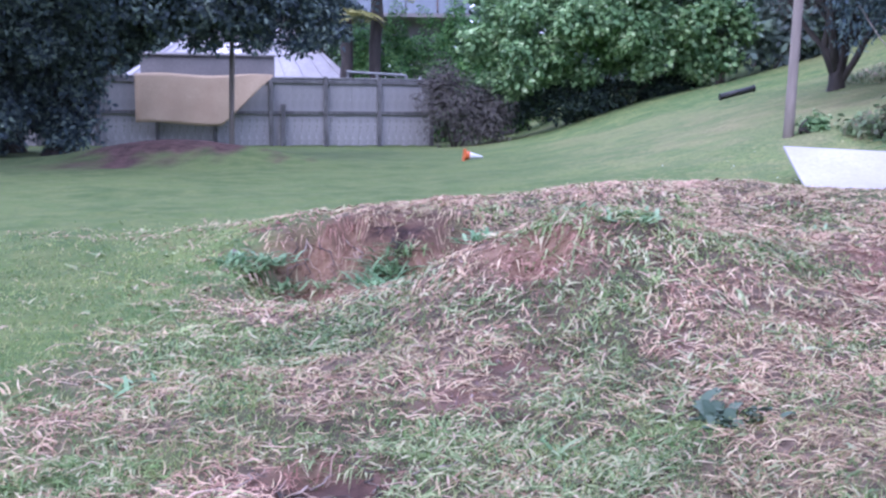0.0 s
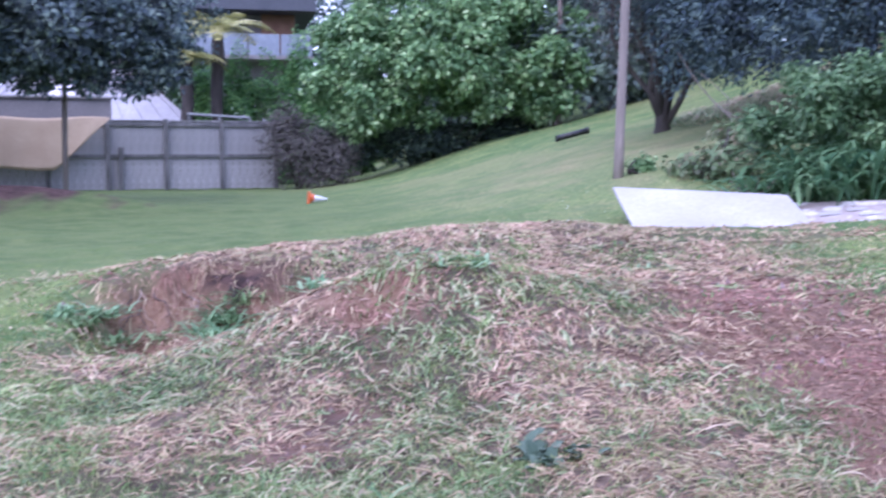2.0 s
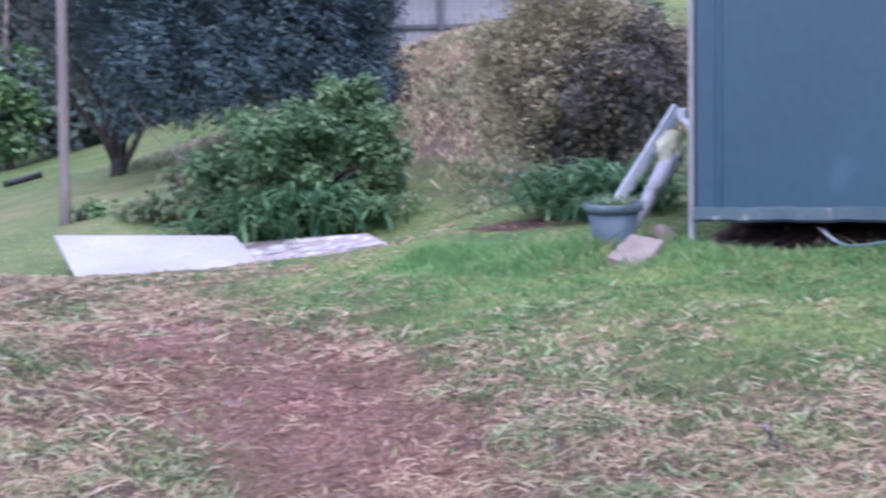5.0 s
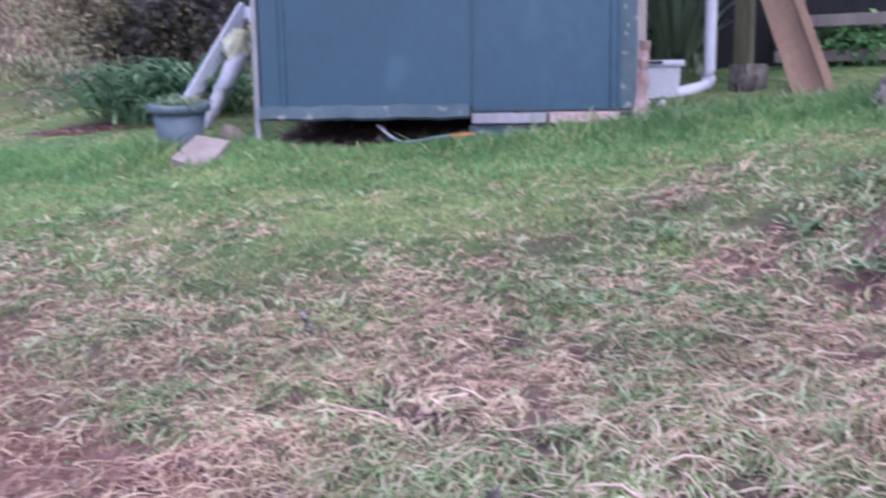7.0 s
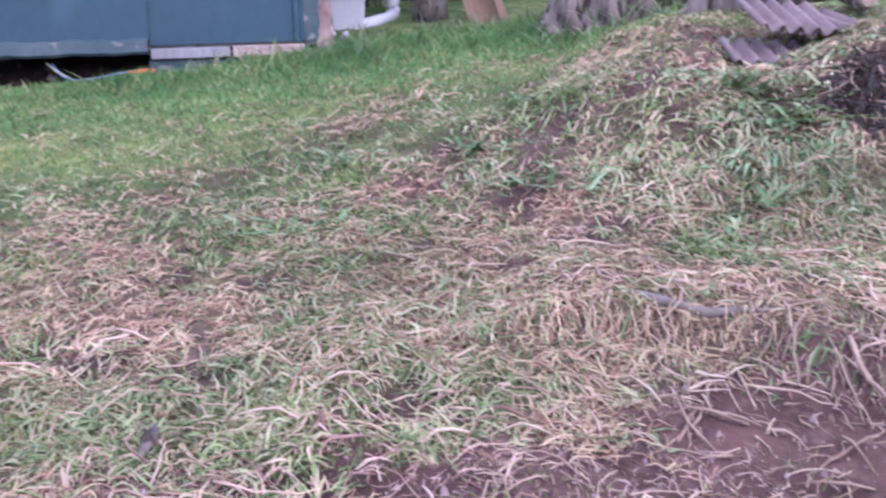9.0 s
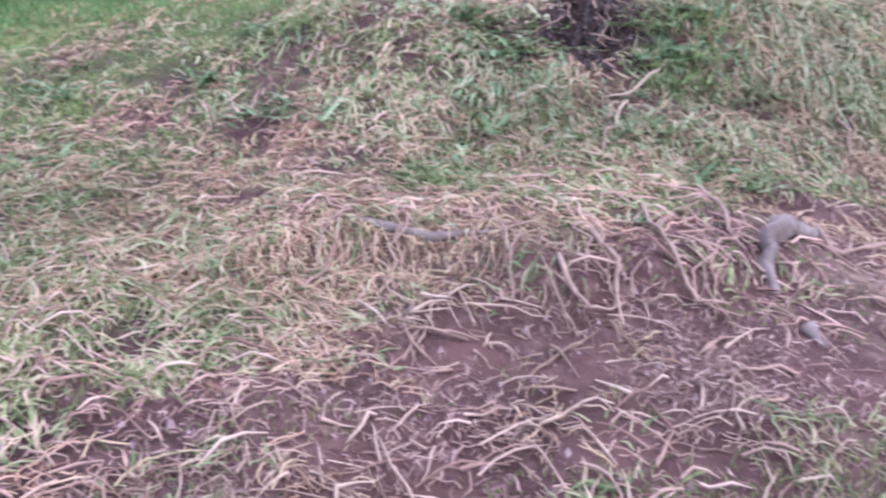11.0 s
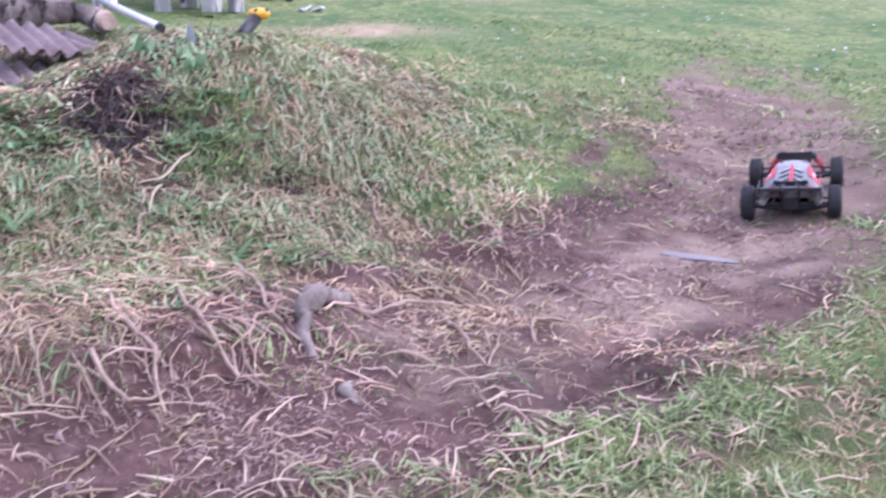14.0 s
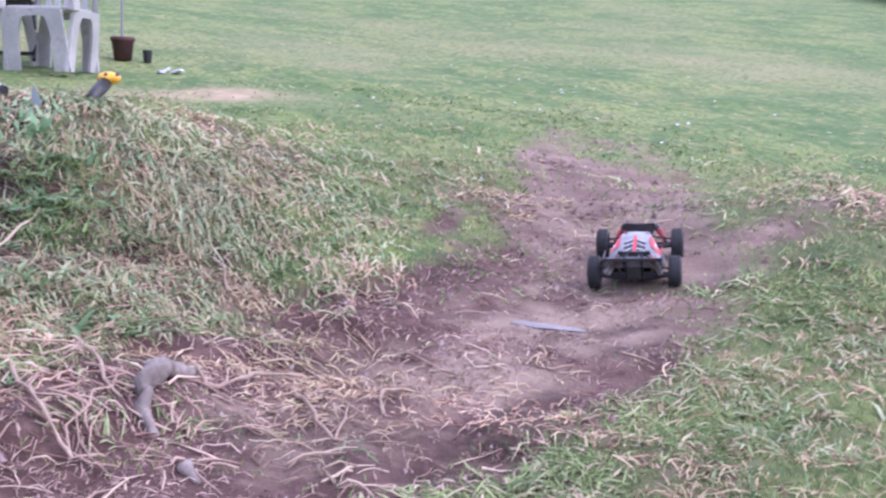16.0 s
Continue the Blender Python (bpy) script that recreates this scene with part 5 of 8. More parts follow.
for k in range(5):
    part("glass_panel", box_bm(1.16, 0.02, 0.8, (-1.05 + 1.22 * k, -1.88, 3.2)), HOUSEGLASS, bal)
# wooded slope behind it all
far_slope = leaf_cloud("far_woods", [(-22, 44, 4, 9, 6, 7), (-15, 48, 4, 6, 5, 6.0), (2.5, 54, 3, 9, 4, 6.4), (12, 44, 5, 8, 6, 9), (17, 34, 5, 8, 6, 9), (19, 24, 6, 6, 6, 8), (14.5, 20.5, 5, 3.5, 3, 5), (25, 14, 6, 6, 8, 5), (25, 4, 3, 5, 6, 4)], 130000, 0.46, DARKLEAF, seed=5, shell=0.6)
tagged(far_slope, "dark wooded slope far behind the yard", "woods", kind="stuff")

# high clumps out of view are added to shade the lawn and the fence
tree((-7.5, 19.8, on_ground(-7.5, 19.8)), "large dark old tree with low spreading foliage and unseen crown added for shade", 0.24, (1.3, 0.3, 4.2),
     [(0.25, (-1.6, 0.3, 3.4), 0.2), (0.3, (2.4, 0.2, 3.2), 0.17), (0.45, (4.2, 0.6, 3.3), 0.13), (0.5, (-0.3, -1.2, 4.2), 0.16), (0.2, (0.9, 0.3, 3.8), 0.22)],
     # low clumps behind the trunk stand in for shade on the fence
     [(-1.8, -0.6, 2.9, 2.2, 1.8, 1.9), (0.6, -0.9, 3.3, 2.3, 1.6, 1.5), (2.9, -0.3, 3.45, 2.0, 1.6, 1.3), (4.7, 0.3, 3.55, 1.45, 1.3, 1.1), (-2.2, -1.4, 1.7, 1.0, 0.8, 0.9), (-0.9, -1.6, 2.0, 0.8, 0.6, 0.7), (0.2, -1.2, 2.3, 0.9, 0.7, 0.7), (3.6, -0.1, 2.75, 1.1, 0.9, 0.55), (1.0, 0.2, 4.6, 3.8, 2.4, 1.6), (-1.9, -0.9, 1.1, 0.9, 0.6, 0.8), (0.4, -4.0, 4.0, 3.4, 2.8, 0.9), (-1.0, -7.0, 4.4, 3.4, 2.8, 0.9), (-2.6, 0.6, 0.9, 1.3, 0.5, 0.9), (-0.9, 0.7, 1.3, 0.9, 0.4, 0.9), (2.6, -0.2, 2.75, 1.3, 0.8, 0.45), (4.9, 0.2, 2.95, 0.9, 0.7, 0.5), (0.7, -0.5, 1.95, 0.8, 0.5, 0.6), (1.3, 0.2, 2.3, 0.7, 0.5, 0.5), (-0.8, -1.2, 0.9, 0.8, 0.5, 0.6), (-1.6, -0.2, 0.7, 1.3, 0.6, 0.9), (-0.4, -0.1, 1.6, 0.8, 0.5, 0.6), (-1.2, -0.7, 1.5, 1.1, 0.6, 0.9), (0.35, -0.3, 0.6, 0.65, 0.4, 0.6), (0.55, -0.2, 1.4, 0.6, 0.4, 0.65), (1.5, 0.0, 2.3, 0.5, 0.3, 0.2), (2.9, 0.0, 2.25, 0.55, 0.3, 0.22), (3.9, 0.1, 2.3, 0.5, 0.3, 0.28), (4.7, 0.2, 2.25, 0.5, 0.3, 0.3), (5.3, 0.2, 2.45, 0.5, 0.3, 0.3), (-1.6, 3.4, 4.3, 1.6, 1.6, 1.0), (-3.0, 3.6, 3.4, 1.4, 1.4, 1.8)],
     185000, 0.12, OLDLEAF, seed=11)
tree((-9.2, 21.3, on_ground(-9.2, 21.3)), "leaning dark tree trunk among shaded foliage", 0.3, (-0.5, 0.3, 3.2), [(0.5, (0.9, 0.2, 3.2), 0.14)],
     [(-0.4, 0.2, 2.9, 1.8, 1.5, 1.6), (0.2, 0.8, 1.0, 1.3, 0.9, 0.8)], 9000, 0.15, CONIFER, seed=14)
tree((-3.9, 33.4, -1.22), "dark evergreen tree behind the fence", 0.25, (0, 0, 3.5), [(0.6, (1.2, 0, 3.8), 0.1)], [(0.2, 0.5, 3.6, 1.2, 1.2, 1.5), (0.7, 1.5, 2.9, 1.1, 1.2, 1.3)], 14000, 0.22, DARKLEAF, seed=12)
stake = thing("clothes_post", pose(-4.32, 20.75, on_ground(-4.32, 20.75)), "thin dark upright pole standing on the lawn", "post")
part("shaft", tube_bm([(0, 0, -0.1), (0.02, 0, 1.2), (0.05, 0, 2.4)], 0.055, 8), POLEWOOD, stake, smooth_shade=True)

tree_fern((-2.95, 30.6, -1.22), "tree fern with yellow-green fronds behind the fence", 3.7, 1.3, FROND, 3)
tree_fern((-2.1, 31.2, -1.22), "taller tree fern with olive fronds behind the fence", 4.5, 1.8, FROND, 4)
shrub((0.1, 32.8, -1.22), "clipped green hedge behind the fence", [(-3.0, 0.4, 1.9, 1.3, 0.7, 2.1), (-1.6, 0, 1.9, 1.3, 0.8, 2.4), (0.3, 0, 2.0, 1.5, 0.9, 2.6), (2.0, 0.2, 2.0, 1.4, 0.9, 2.6)], 70000, 0.11, HEDGE, 21, "hedge", shell=0.75)
shrub((0.3, 27.4, -1.15), "grey-brown half-dead twiggy bush beside the fence", [(0, 0, 1.0, 1.05, 0.8, 1.2), (0.85, -0.1, 0.75, 0.8, 0.7, 0.9), (-0.4, 0.2, 1.6, 0.7, 0.6, 0.8)], 11000, 0.14, DEADTWIG, 22, "bush", slim=0.18)
shrub((4.2, 28.2, on_ground(4.2, 28.2)), "big broad-leaved green bush with a dark underside",
      clumped([(-2.2, -0.4, 2.0, 1.5, 1.4, 1.5), (-0.6, -0.8, 2.4, 1.7, 1.5, 1.7), (1.3, -0.6, 2.5, 1.7, 1.5, 1.6), (2.9, -0.2, 2.3, 1.3, 1.3, 1.3), (0.4, 0.4, 4.0, 2.2, 1.6, 1.4), (-1.7, 0.6, 3.4, 1.7, 1.4, 1.3), (2.6, 0.8, 3.7, 1.6, 1.4, 1.4), (3.6, 0.6, 3.3, 1.2, 1.0, 1.1)], 17, 301),
      62000, 0.17, BUSH, 23, "bush", 10, 0.6)
shrub((3.6, 28.3, on_ground(3.6, 28.3)), "undergrowth below the big bush with its shade put into the leaf colour", [(-2.0, 0, 0.5, 1.5, 0.7, 0.75), (0.2, -0.2, 0.7, 1.6, 0.7, 0.8), (2.4, 0.4, 1.0, 1.5, 0.7, 0.7)], 14000, 0.13, SHADELEAF, 24, "undergrowth")
for k, (x, y, tip, r) in enumerate(((7.5, 28.0, (0.1, 0, 7.5), 0.085), (9.75, 32.3, (0.1, 0.2, 7.0), 0.11))):
    tree((x, y, on_ground(x, y)), "slender pale trunk in the dark trees behind the slope", r, tip, [(0.6, (tip[0] + 0.9, 0.1, tip[2] * 0.8), 0.05)],
         [(0.4, 0.6, 6.8, 2.4, 1.6, 1.8)], 4500, 0.26, DARKLEAF, PALEBARK, 31 + k)
shrub((9.2, 28.2, on_ground(9.2, 28.2)), "dark shrubs at the edge of the grassy slope", [(-1.5, 0, 1.3, 1.4, 1.0, 1.4), (0.5, 0.3, 1.5, 1.6, 1.2, 1.9), (2.6, 0.6, 2.4, 1.8, 1.4, 2.6), (0.2, 2, 3.8, 2.6, 1.4, 2.4)], 17000, 0.26, DARKLEAF, 33)

# timber pole, twin-stemmed tree, bank plants
pole = thing("utility_pole", pose(3.70, 10.96, on_ground(3.70, 10.96), 0, 0.8, 0), "tall bare weathered timber pole in the grass", "pole")
part("shaft", tube_bm([(0, 0, -0.2), (0, 0, 0.4), (0.02, 0, 3), (0.05, 0, 7)], [0.066, 0.054, 0.047, 0.042], 14), POLEWOOD, pole, smooth_shade=True)
shrub((3.86, 10.95, on_ground(3.86, 10.95)), "low green weeds round the foot of the pole", [(0.12, 0, 0.08, 0.2, 0.16, 0.17)], 420, 0.07, BUSH, 40, "weeds", 3)
tree((5.95, 15.6, on_ground(5.95, 15.6)), "dark multi-stemmed tree on the grassy slope", 0.1, (0.0, 0, 2.6),
     [(0.1, (-0.9, 0.1, 3.2), 0.075), (0.08, (0.8, 0.2, 3.2), 0.085), (0.12, (-0.4, -0.2, 3.6), 0.07), (0.06, (1.5, -0.2, 2.9), 0.06), (0.1, (-1.4, 0.3, 2.8), 0.055), (0.15, (0.3, -0.3, 3.6), 0.06), (0.05, (1.1, 0.4, 3.4), 0.05), (0.2, (-0.6, 0.4, 3.5), 0.05)],
     [(-0.7, 0, 2.9, 1.1, 0.9, 1.3), (0.7, 0, 3.0, 1.3, 1.0, 1.6), (-0.1, 0.3, 4.4, 1.9, 1.3, 1.2), (-0.5, 0.2, 1.9, 0.8, 0.5, 0.9), (0.6, 0.2, 1.9, 0.8, 0.5, 0.9)], 17000, 0.13, DEADTWIG, seed=42, slim=0.15, shell=0.3)
tree((7.6, 12.9, on_ground(7.6, 12.9)), "dense dark conifer over the bank", 0.28, (0, 0, 4.5), [(0.4, (-1.6, -0.4, 2.6), 0.1), (0.5, (1.3, 0, 3.3), 0.1), (0.45, (-0.9, 0.6, 3.0), 0.1)],
     [(-1.6, -0.2, 2.3, 1.1, 1.0, 1.2), (0.0, -0.2, 2.5, 1.5, 1.2, 1.5), (0.9, -0.1, 1.9, 0.75, 0.9, 1.2), (-0.6, 0.2, 4.1, 2.0, 1.6, 1.6), (-2.4, 0.6, 3.2, 1.2, 1.0, 1.6), (0.4, 1.2, 2.4, 1.6, 0.9, 1.9), (-1.6, 1.4, 2.2, 1.6, 0.9, 1.9), (-0.3, -0.7, 1.3, 1.2, 0.7, 0.9), (0.5, -0.6, 2.1, 1.0, 0.7, 1.0), (-1.5, -0.9, 0.75, 1.0, 0.6, 0.8), (-2.3, -0.6, 0.9, 0.9, 0.6, 0.9), (0.9, -0.5, 1.4, 0.65, 0.6, 1.0), (0.65, -0.9, 0.7, 0.65, 0.5, 0.7), (0.1, -1.4, 0.35, 0.9, 0.5, 0.7)], 130000, 0.085, CONIFER, seed=43, slim=0.3, shell=0.6)
shrub((5.35, 9.35, on_ground(5.35, 9.35)), "dense mounded green shrub on the bank", clumped([(0.0, 0, 0.62, 0.85, 0.75, 0.6), (0.75, -0.1, 0.75, 0.62, 0.6, 0.72), (1.1, -0.25, 0.55, 0.42, 0.5, 0.75), (0.95, -0.05, 1.1, 0.5, 0.45, 0.42)], 15, 302, 0.25, 0.42, 0.7),
      26000, 0.07, BANKBUSH, 44, "shrub", 8, 0.5)
shrub((4.55, 9.9, on_ground(4.55, 9.9)), "scrubby undergrowth with dead stems on the bank", [(0, 0, 0.16, 0.45, 0.4, 0.22), (-0.2, 0.5, 0.1, 0.35, 0.4, 0.16), (0.45, 0.7, 0.35, 0.45, 0.5, 0.4)], 2800, 0.085, UNDERGROWTH, 45, "undergrowth", 7)
for k, (x, y, n, ln) in enumerate(((4.95, 8.85, 190, 1.05), (5.35, 8.75, 240, 1.2), (5.75, 8.6, 200, 1.1), (5.2, 9.05, 200, 1.25), (5.6, 8.95, 200, 1.3), (4.6, 9.1, 90, 0.8))):
    strap_clump((x, y, on_ground(x, y)), "clump of glossy green strap leaves at the foot of the bank", n, ln, 0.034, 0.55, STRAP, 50 + k, "agapanthus", 0.95, 0.2)
dry = thing("dead_branch", pose(4.35, 8.95, on_ground(4.35, 8.95)), "pile of dead grey twigs beside the white board", "branches")
r = random.Random(4)
for k in range(16):
    a, e, ln = r.uniform(0, 6.28), r.uniform(0.1, 1.2), r.uniform(0.2, 0.5)
    part("twig", tube_bm(limb_points((r.uniform(-0.12, 0.12), r.uniform(-0.12, 0.12), 0), (math.cos(a) * ln * math.cos(e), math.sin(a) * ln * math.cos(e), ln * math.sin(e) * 0.8), 0.04, 4, k), [0.008, 0.007, 0.006, 0.004, 0.003], 5), PALEBARK, dry)
for k, (x, y, z, ln, a) in enumerate(((5.2, 11.3, 0.8, 0.8, 2.5), (5.35, 11.1, 0.55, 0.7, 2.7))):
    b = thing("bare_branch", pose(x, y, on_ground(x, y)), "bare grey branch sticking out of the bank", "branch", "bare branches")
    part("stem", tube_bm(limb_points((0.3, 0.2, -0.05), (math.cos(a) * ln, math.sin(a) * ln * 0.3, z + 0.25), 0.08, 6, k), [0.012, 0.011, 0.01, 0.008, 0.007, 0.005, 0.003], 6), POLEWOOD, b)
# dry bank: clods, top fence, bronze shrub
for k, (x, y, s) in enumerate(((10.55, 14.55, 0.42), (10.95, 14.25, 0.3), (10.2, 13.7, 0.28), (9.6, 12.4, 0.2), (9.2, 11.2, 0.17))):
    c = thing("earth_clod", pose(x, y, on_ground(x, y, 0.08), 0, 0, 40 * k), "crumbling clod of brown earth on the dry bank", "clod", "earth clods")
    bm = bmesh.new()
    bmesh.ops.create_icosphere(bm, subdivisions=3, radius=1)
    for v in bm.verts:
        v.co = Vector((v.co.x * s * 1.3, v.co.y * s * 0.8, v.co.z * s * 0.55)) * (1 + 0.3 * noise.noise(v.co * 2 + Vector((k, 0, 0))))
    part("body", bm, DARKSOIL, c)
paling_fence("grey paling fence along the top of the bank", (10.9, 16.2), (14.4, 13.4), 1.35, 0.16, 1.5, 2.62, [(0.35, 0.08), (1.05, 0.08)], 8)
shrub((7.25, 7.15, on_ground(7.25, 7.15)), "wispy bronze-tipped evergreen shrub beside the shed", [(-0.1, 0, 0.85, 0.75, 0.7, 0.75), (0.5, -0.3, 1.2, 0.75, 0.7, 0.9), (-0.3, 0.4, 1.3, 0.5, 0.5, 0.5), (0.3, 0.2, 1.9, 0.85, 0.7, 0.7)],
      26000, 0.075, BRONZE, 61, "shrub", 9, 0.22, 0.0)
# darker inner growth: the shade inside the shrub is put into its colour
shrub((7.6, 6.9, on_ground(7.6, 6.9)), "heart of the evergreen shrub beside the shed with its shade put into the colour", [(-0.2, 0, 0.7, 0.75, 0.6, 0.7), (0.2, -0.4, 1.0, 0.7, 0.6, 0.8)], 14000, 0.07, DEADTWIG, 62, "shrub", 5, 0.3)
for k, (x, y, n, ln) in enumerate(((6.08, 5.72, 190, 1.0), (6.2, 5.5, 190, 1.1), (6.2, 5.2, 160, 1.1), (5.88, 5.36, 110, 0.8))):
    strap_clump((x, y, on_ground(x, y)), "clump of green strap leaves beside the grey pot", n, ln, 0.026, 0.6, STRAP, 70 + k, "agapanthus", 0.95, 0.15)

# ---- boards, cone and pipe on the lawn ----
def slab_bm(corners, thick, nx=12, ny=8, sag=0.006):
    """A slightly warped sheet between four corners, with thickness."""
    bm = bmesh.new()
    p, q, r, s = (Vector(c) for c in corners)
    layers = []
    for dz in (0.0, -thick):
        layers.append([[bm.verts.new(p.lerp(q, i / nx).lerp(s.lerp(r, i / nx), j / ny) + Vector((0, 0, dz + sag * math.sin(5 * i / nx + 1) * math.sin(4 * j / ny + 2)))) for i in range(nx + 1)] for j in range(ny + 1)])
    for g in layers:
        for j in range(ny):
            for i in range(nx):
                bm.faces.new((g[j][i], g[j][i + 1], g[j + 1][i + 1], g[j + 1][i]))
    t, u = layers
    for i in range(nx):
        bm.faces.new((t[0][i], t[0][i + 1], u[0][i + 1], u[0][i]))
        bm.faces.new((t[ny][i], t[ny][i + 1], u[ny][i + 1], u[ny][i]))
    for j in range(ny):
        bm.faces.new((t[j][0], t[j + 1][0], u[j + 1][0], u[j][0]))
        bm.faces.new((t[j][nx], t[j + 1][nx], u[j + 1][nx], u[j][nx]))
    return bm


wb = thing("white_board", Matrix.Identity(4), "large white-painted board propped at a slant on the lawn", "board")
part("sheet", slab_bm([(2.85, 7.97, -0.643), (4.41, 7.80, -0.685), (4.45, 8.47, -0.405), (3.0, 9.0, -0.35)], 0.02), WHITEPAINT, wb)
for x in (3.2, 4.2):
    part("brace", box_bm(0.08, 0.06, 0.3, (x, 8.52 - 0.12 * (x - 3.2), -0.65), 0.005), OLDWOOD, wb)
pb = thing("peeling_board", Matrix.Identity(4), "second board with peeling white paint lying on the lawn", "board")
CORNERS = [Vector(c) for c in ((4.43, 7.80, -0.69), (5.42, 7.35, -0.5), (5.50, 7.85, -0.413), (4.65, 8.75, -0.49))]
part("sheet", slab_bm(CORNERS, 0.018), PEELED, pb)
r = random.Random(9)
for k in range(12):
    u, v, w = r.uniform(0.1, 0.9), r.uniform(0.15, 0.85), r.uniform(0.05, 0.12)
    bm = slab_bm([CORNERS[0].lerp(CORNERS[1], max(0.02, min(0.97, u + i * w))).lerp(CORNERS[3].lerp(CORNERS[2], max(0.02, min(0.97, u + i * w * r.uniform(0.5, 1)))), max(0.03, min(0.96, v + j * w * 0.7))) + Vector((0, 0, 0.009)) for i, j in ((-1, -1), (1, -0.7), (0.8, 1), (-0.9, 0.8))], 0.002, 4, 3, 0.003)
    part("paint_flake", bm, WHITEPAINT, pb)

cone = thing("traffic_cone", pose(0.36, 17.9, on_ground(0.36, 17.9) + 0.11, 0, 96, 8) @ Matrix.Scale(0.66, 4), "fallen orange and white traffic cone on the lawn", "cone")
part("base", box_bm(0.34, 0.34, 0.03, (0, 0, 0.0), 0.008), ORANGE, cone)
part("body", lathe_bm([(0.13, 0.015), (0.10, 0.14)], 20), ORANGE, cone, smooth_shade=True)
part("band", lathe_bm([(0.10, 0.14), (0.06, 0.34)], 20), WHITEPLASTIC, cone, "white reflective band", True)
part("tip", lathe_bm([(0.06, 0.34), (0.028, 0.48), (0.02, 0.5), (0.001, 0.5)], 20), WHITEPLASTIC, cone, smooth_shade=True)
drain = thing("drain_pipe", pose(5.5, 19.28, on_ground(5.5, 19.28) + 0.04, 0, 0, 4), "length of black plastic drain pipe lying on the slope", "pipe")
part("pipe", tube_bm([(-0.31, 0, 0.0), (0.31, 0, 0.16)], 0.06, 16), BLACKPLASTIC, drain, smooth_shade=True)
for x, z in ((-0.31, 0.0), (0.31, 0.16)):
    part("collar", tube_bm([(x - 0.02, 0, z), (x + 0.02, 0, z)], 0.068, 16), BLACKPLASTIC, drain)

# ---- shed ----
SHED = Matrix(((SHED_U.x, SHED_N.x, 0, SHED_A.x), (SHED_U.y, SHED_N.y, 0, SHED_A.y), (0, 0, 1, -0.205), (0, 0, 0, 1)))
shed = thing("garden_shed", SHED, "dark teal steel-clad garden shed standing clear of the ground", "shed")


def sheet_bm(u0, u1, z0, z1, v, folds):
    """A pressed steel sheet with shallow vertical folds at the given places."""
    bm = bmesh.new()
    us = sorted({u0, u1, *[f + d for f in folds for d in (-0.022, -0.012, 0.012, 0.022)]})
    prof = [(u, v - (0.012 if any(abs(u - f) < 0.015 for f in folds) else 0.0)) for u in us]
    zs = np.linspace(z0, z1, 9)
    rows = [[bm.verts.new((u, d + 0.004 * math.sin(3 * z + 5 * u), z)) for u, d in prof] for z in zs]
    for a, b in zip(rows, rows[1:]):
        for i in range(len(prof) - 1):
            bm.faces.new((a[i], a[i + 1], b[i + 1], b[i]))
    return bm


for name, u0, u1, z0, v, folds in (("panel", 0.0, 1.195, 0.06, 0.0, (0.13,)), ("panel", 1.205, 2.04, 0.045, 0.022, (2.0,))):
    p = part(name, sheet_bm(u0, u1, z0, 2.2, v, folds), SHEDSTEEL, shed)
    p.modifiers.new("thickness", "SOLIDIFY").thickness = 0.004
bm = bmesh.new()
rows = []
for k in range(30):
    u = -0.01 + 1.21 * k / 29
    w = 0.003 * math.sin(u * 17) + 0.002 * math.sin(u * 41)
    rows.append([bm.verts.new((u, d, z + w)) for d, z in ((0.006, 0.085), (-0.03, 0.075), (-0.035, 0.015), (-0.02, 0.0), (0.03, 0.0))])
for a, b in zip(rows, rows[1:]):
    for i in range(4):
        bm.faces.new((a[i], b[i], b[i + 1], a[i + 1]))
part("skirt", bm, SHEDTRIM, shed, "bent worn steel lip").modifiers.new("thickness", "SOLIDIFY").thickness = 0.004
part("corner_post", box_bm(0.03, 0.05, 2.3, (-0.03, 0.02, 1.02), 0.005), OLDWOOD, shed, "weathered grey corner post")
part("corner_trim", box_bm(0.10, 0.05, 2.2, (2.08, 0.05, 1.14), 0.006), SHEDTRIM, shed, "scuffed corner cover")
part("corner_post", box_bm(0.05, 0.05, 2.25, (2.15, 0.05, 1.1), 0.006), POLEWOOD, shed)
bm = tube_bm([(2.165 - 0.02 * (1 - i / 9) + 0.004 * math.sin(5 * i), 0.045, -0.08 + 0.055 * i) for i in range(10)], [0.05 - 0.0024 * i + 0.006 * math.sin(3 * i) for i in range(10)], 10)
for v in bm.verts:
    v.co += 0.012 * noise.noise_vector(v.co * 22)
part("peeled_post_foot", bm, surface("peeled_pink_wood", (0.22, 0.13, 0.115), (0.52, 0.40, 0.36), 18, 0.85, 0.5, fine=60, stretch=(1, 1, 0.4)), shed, "peeled pinkish foot of the corner post")
part("seam_batten", box_bm(0.02, 0.02, 2.1, (1.2, 0.01, 1.12), 0.003), SHEDSTEEL, shed)
part("window_sill", box_bm(0.5, 0.035, 0.03, (1.56, 0.0, 1.0), 0.004), SHEDTRIM, shed)
part("bearer", box_bm(0.42, 0.09, 0.055, (1.42, 0.03, 0.0), 0.006), OLDWOOD, shed, "split grey timber bearer")
part("plinth_brick", box_bm(0.39, 0.1, 0.06, (1.84, 0.03, 0.0), 0.007), BRICKPINK, shed, "pale pink bricks")
part("lower_bearer", box_bm(0.85, 0.08, 0.08, (1.62, 0.06, -0.075), 0.006), SHEDTRIM, shed)
part("floor", box_bm(2.2, 1.9, 0.05, (1.1, 1.0, 0.045), 0.004), OLDWOOD, shed)
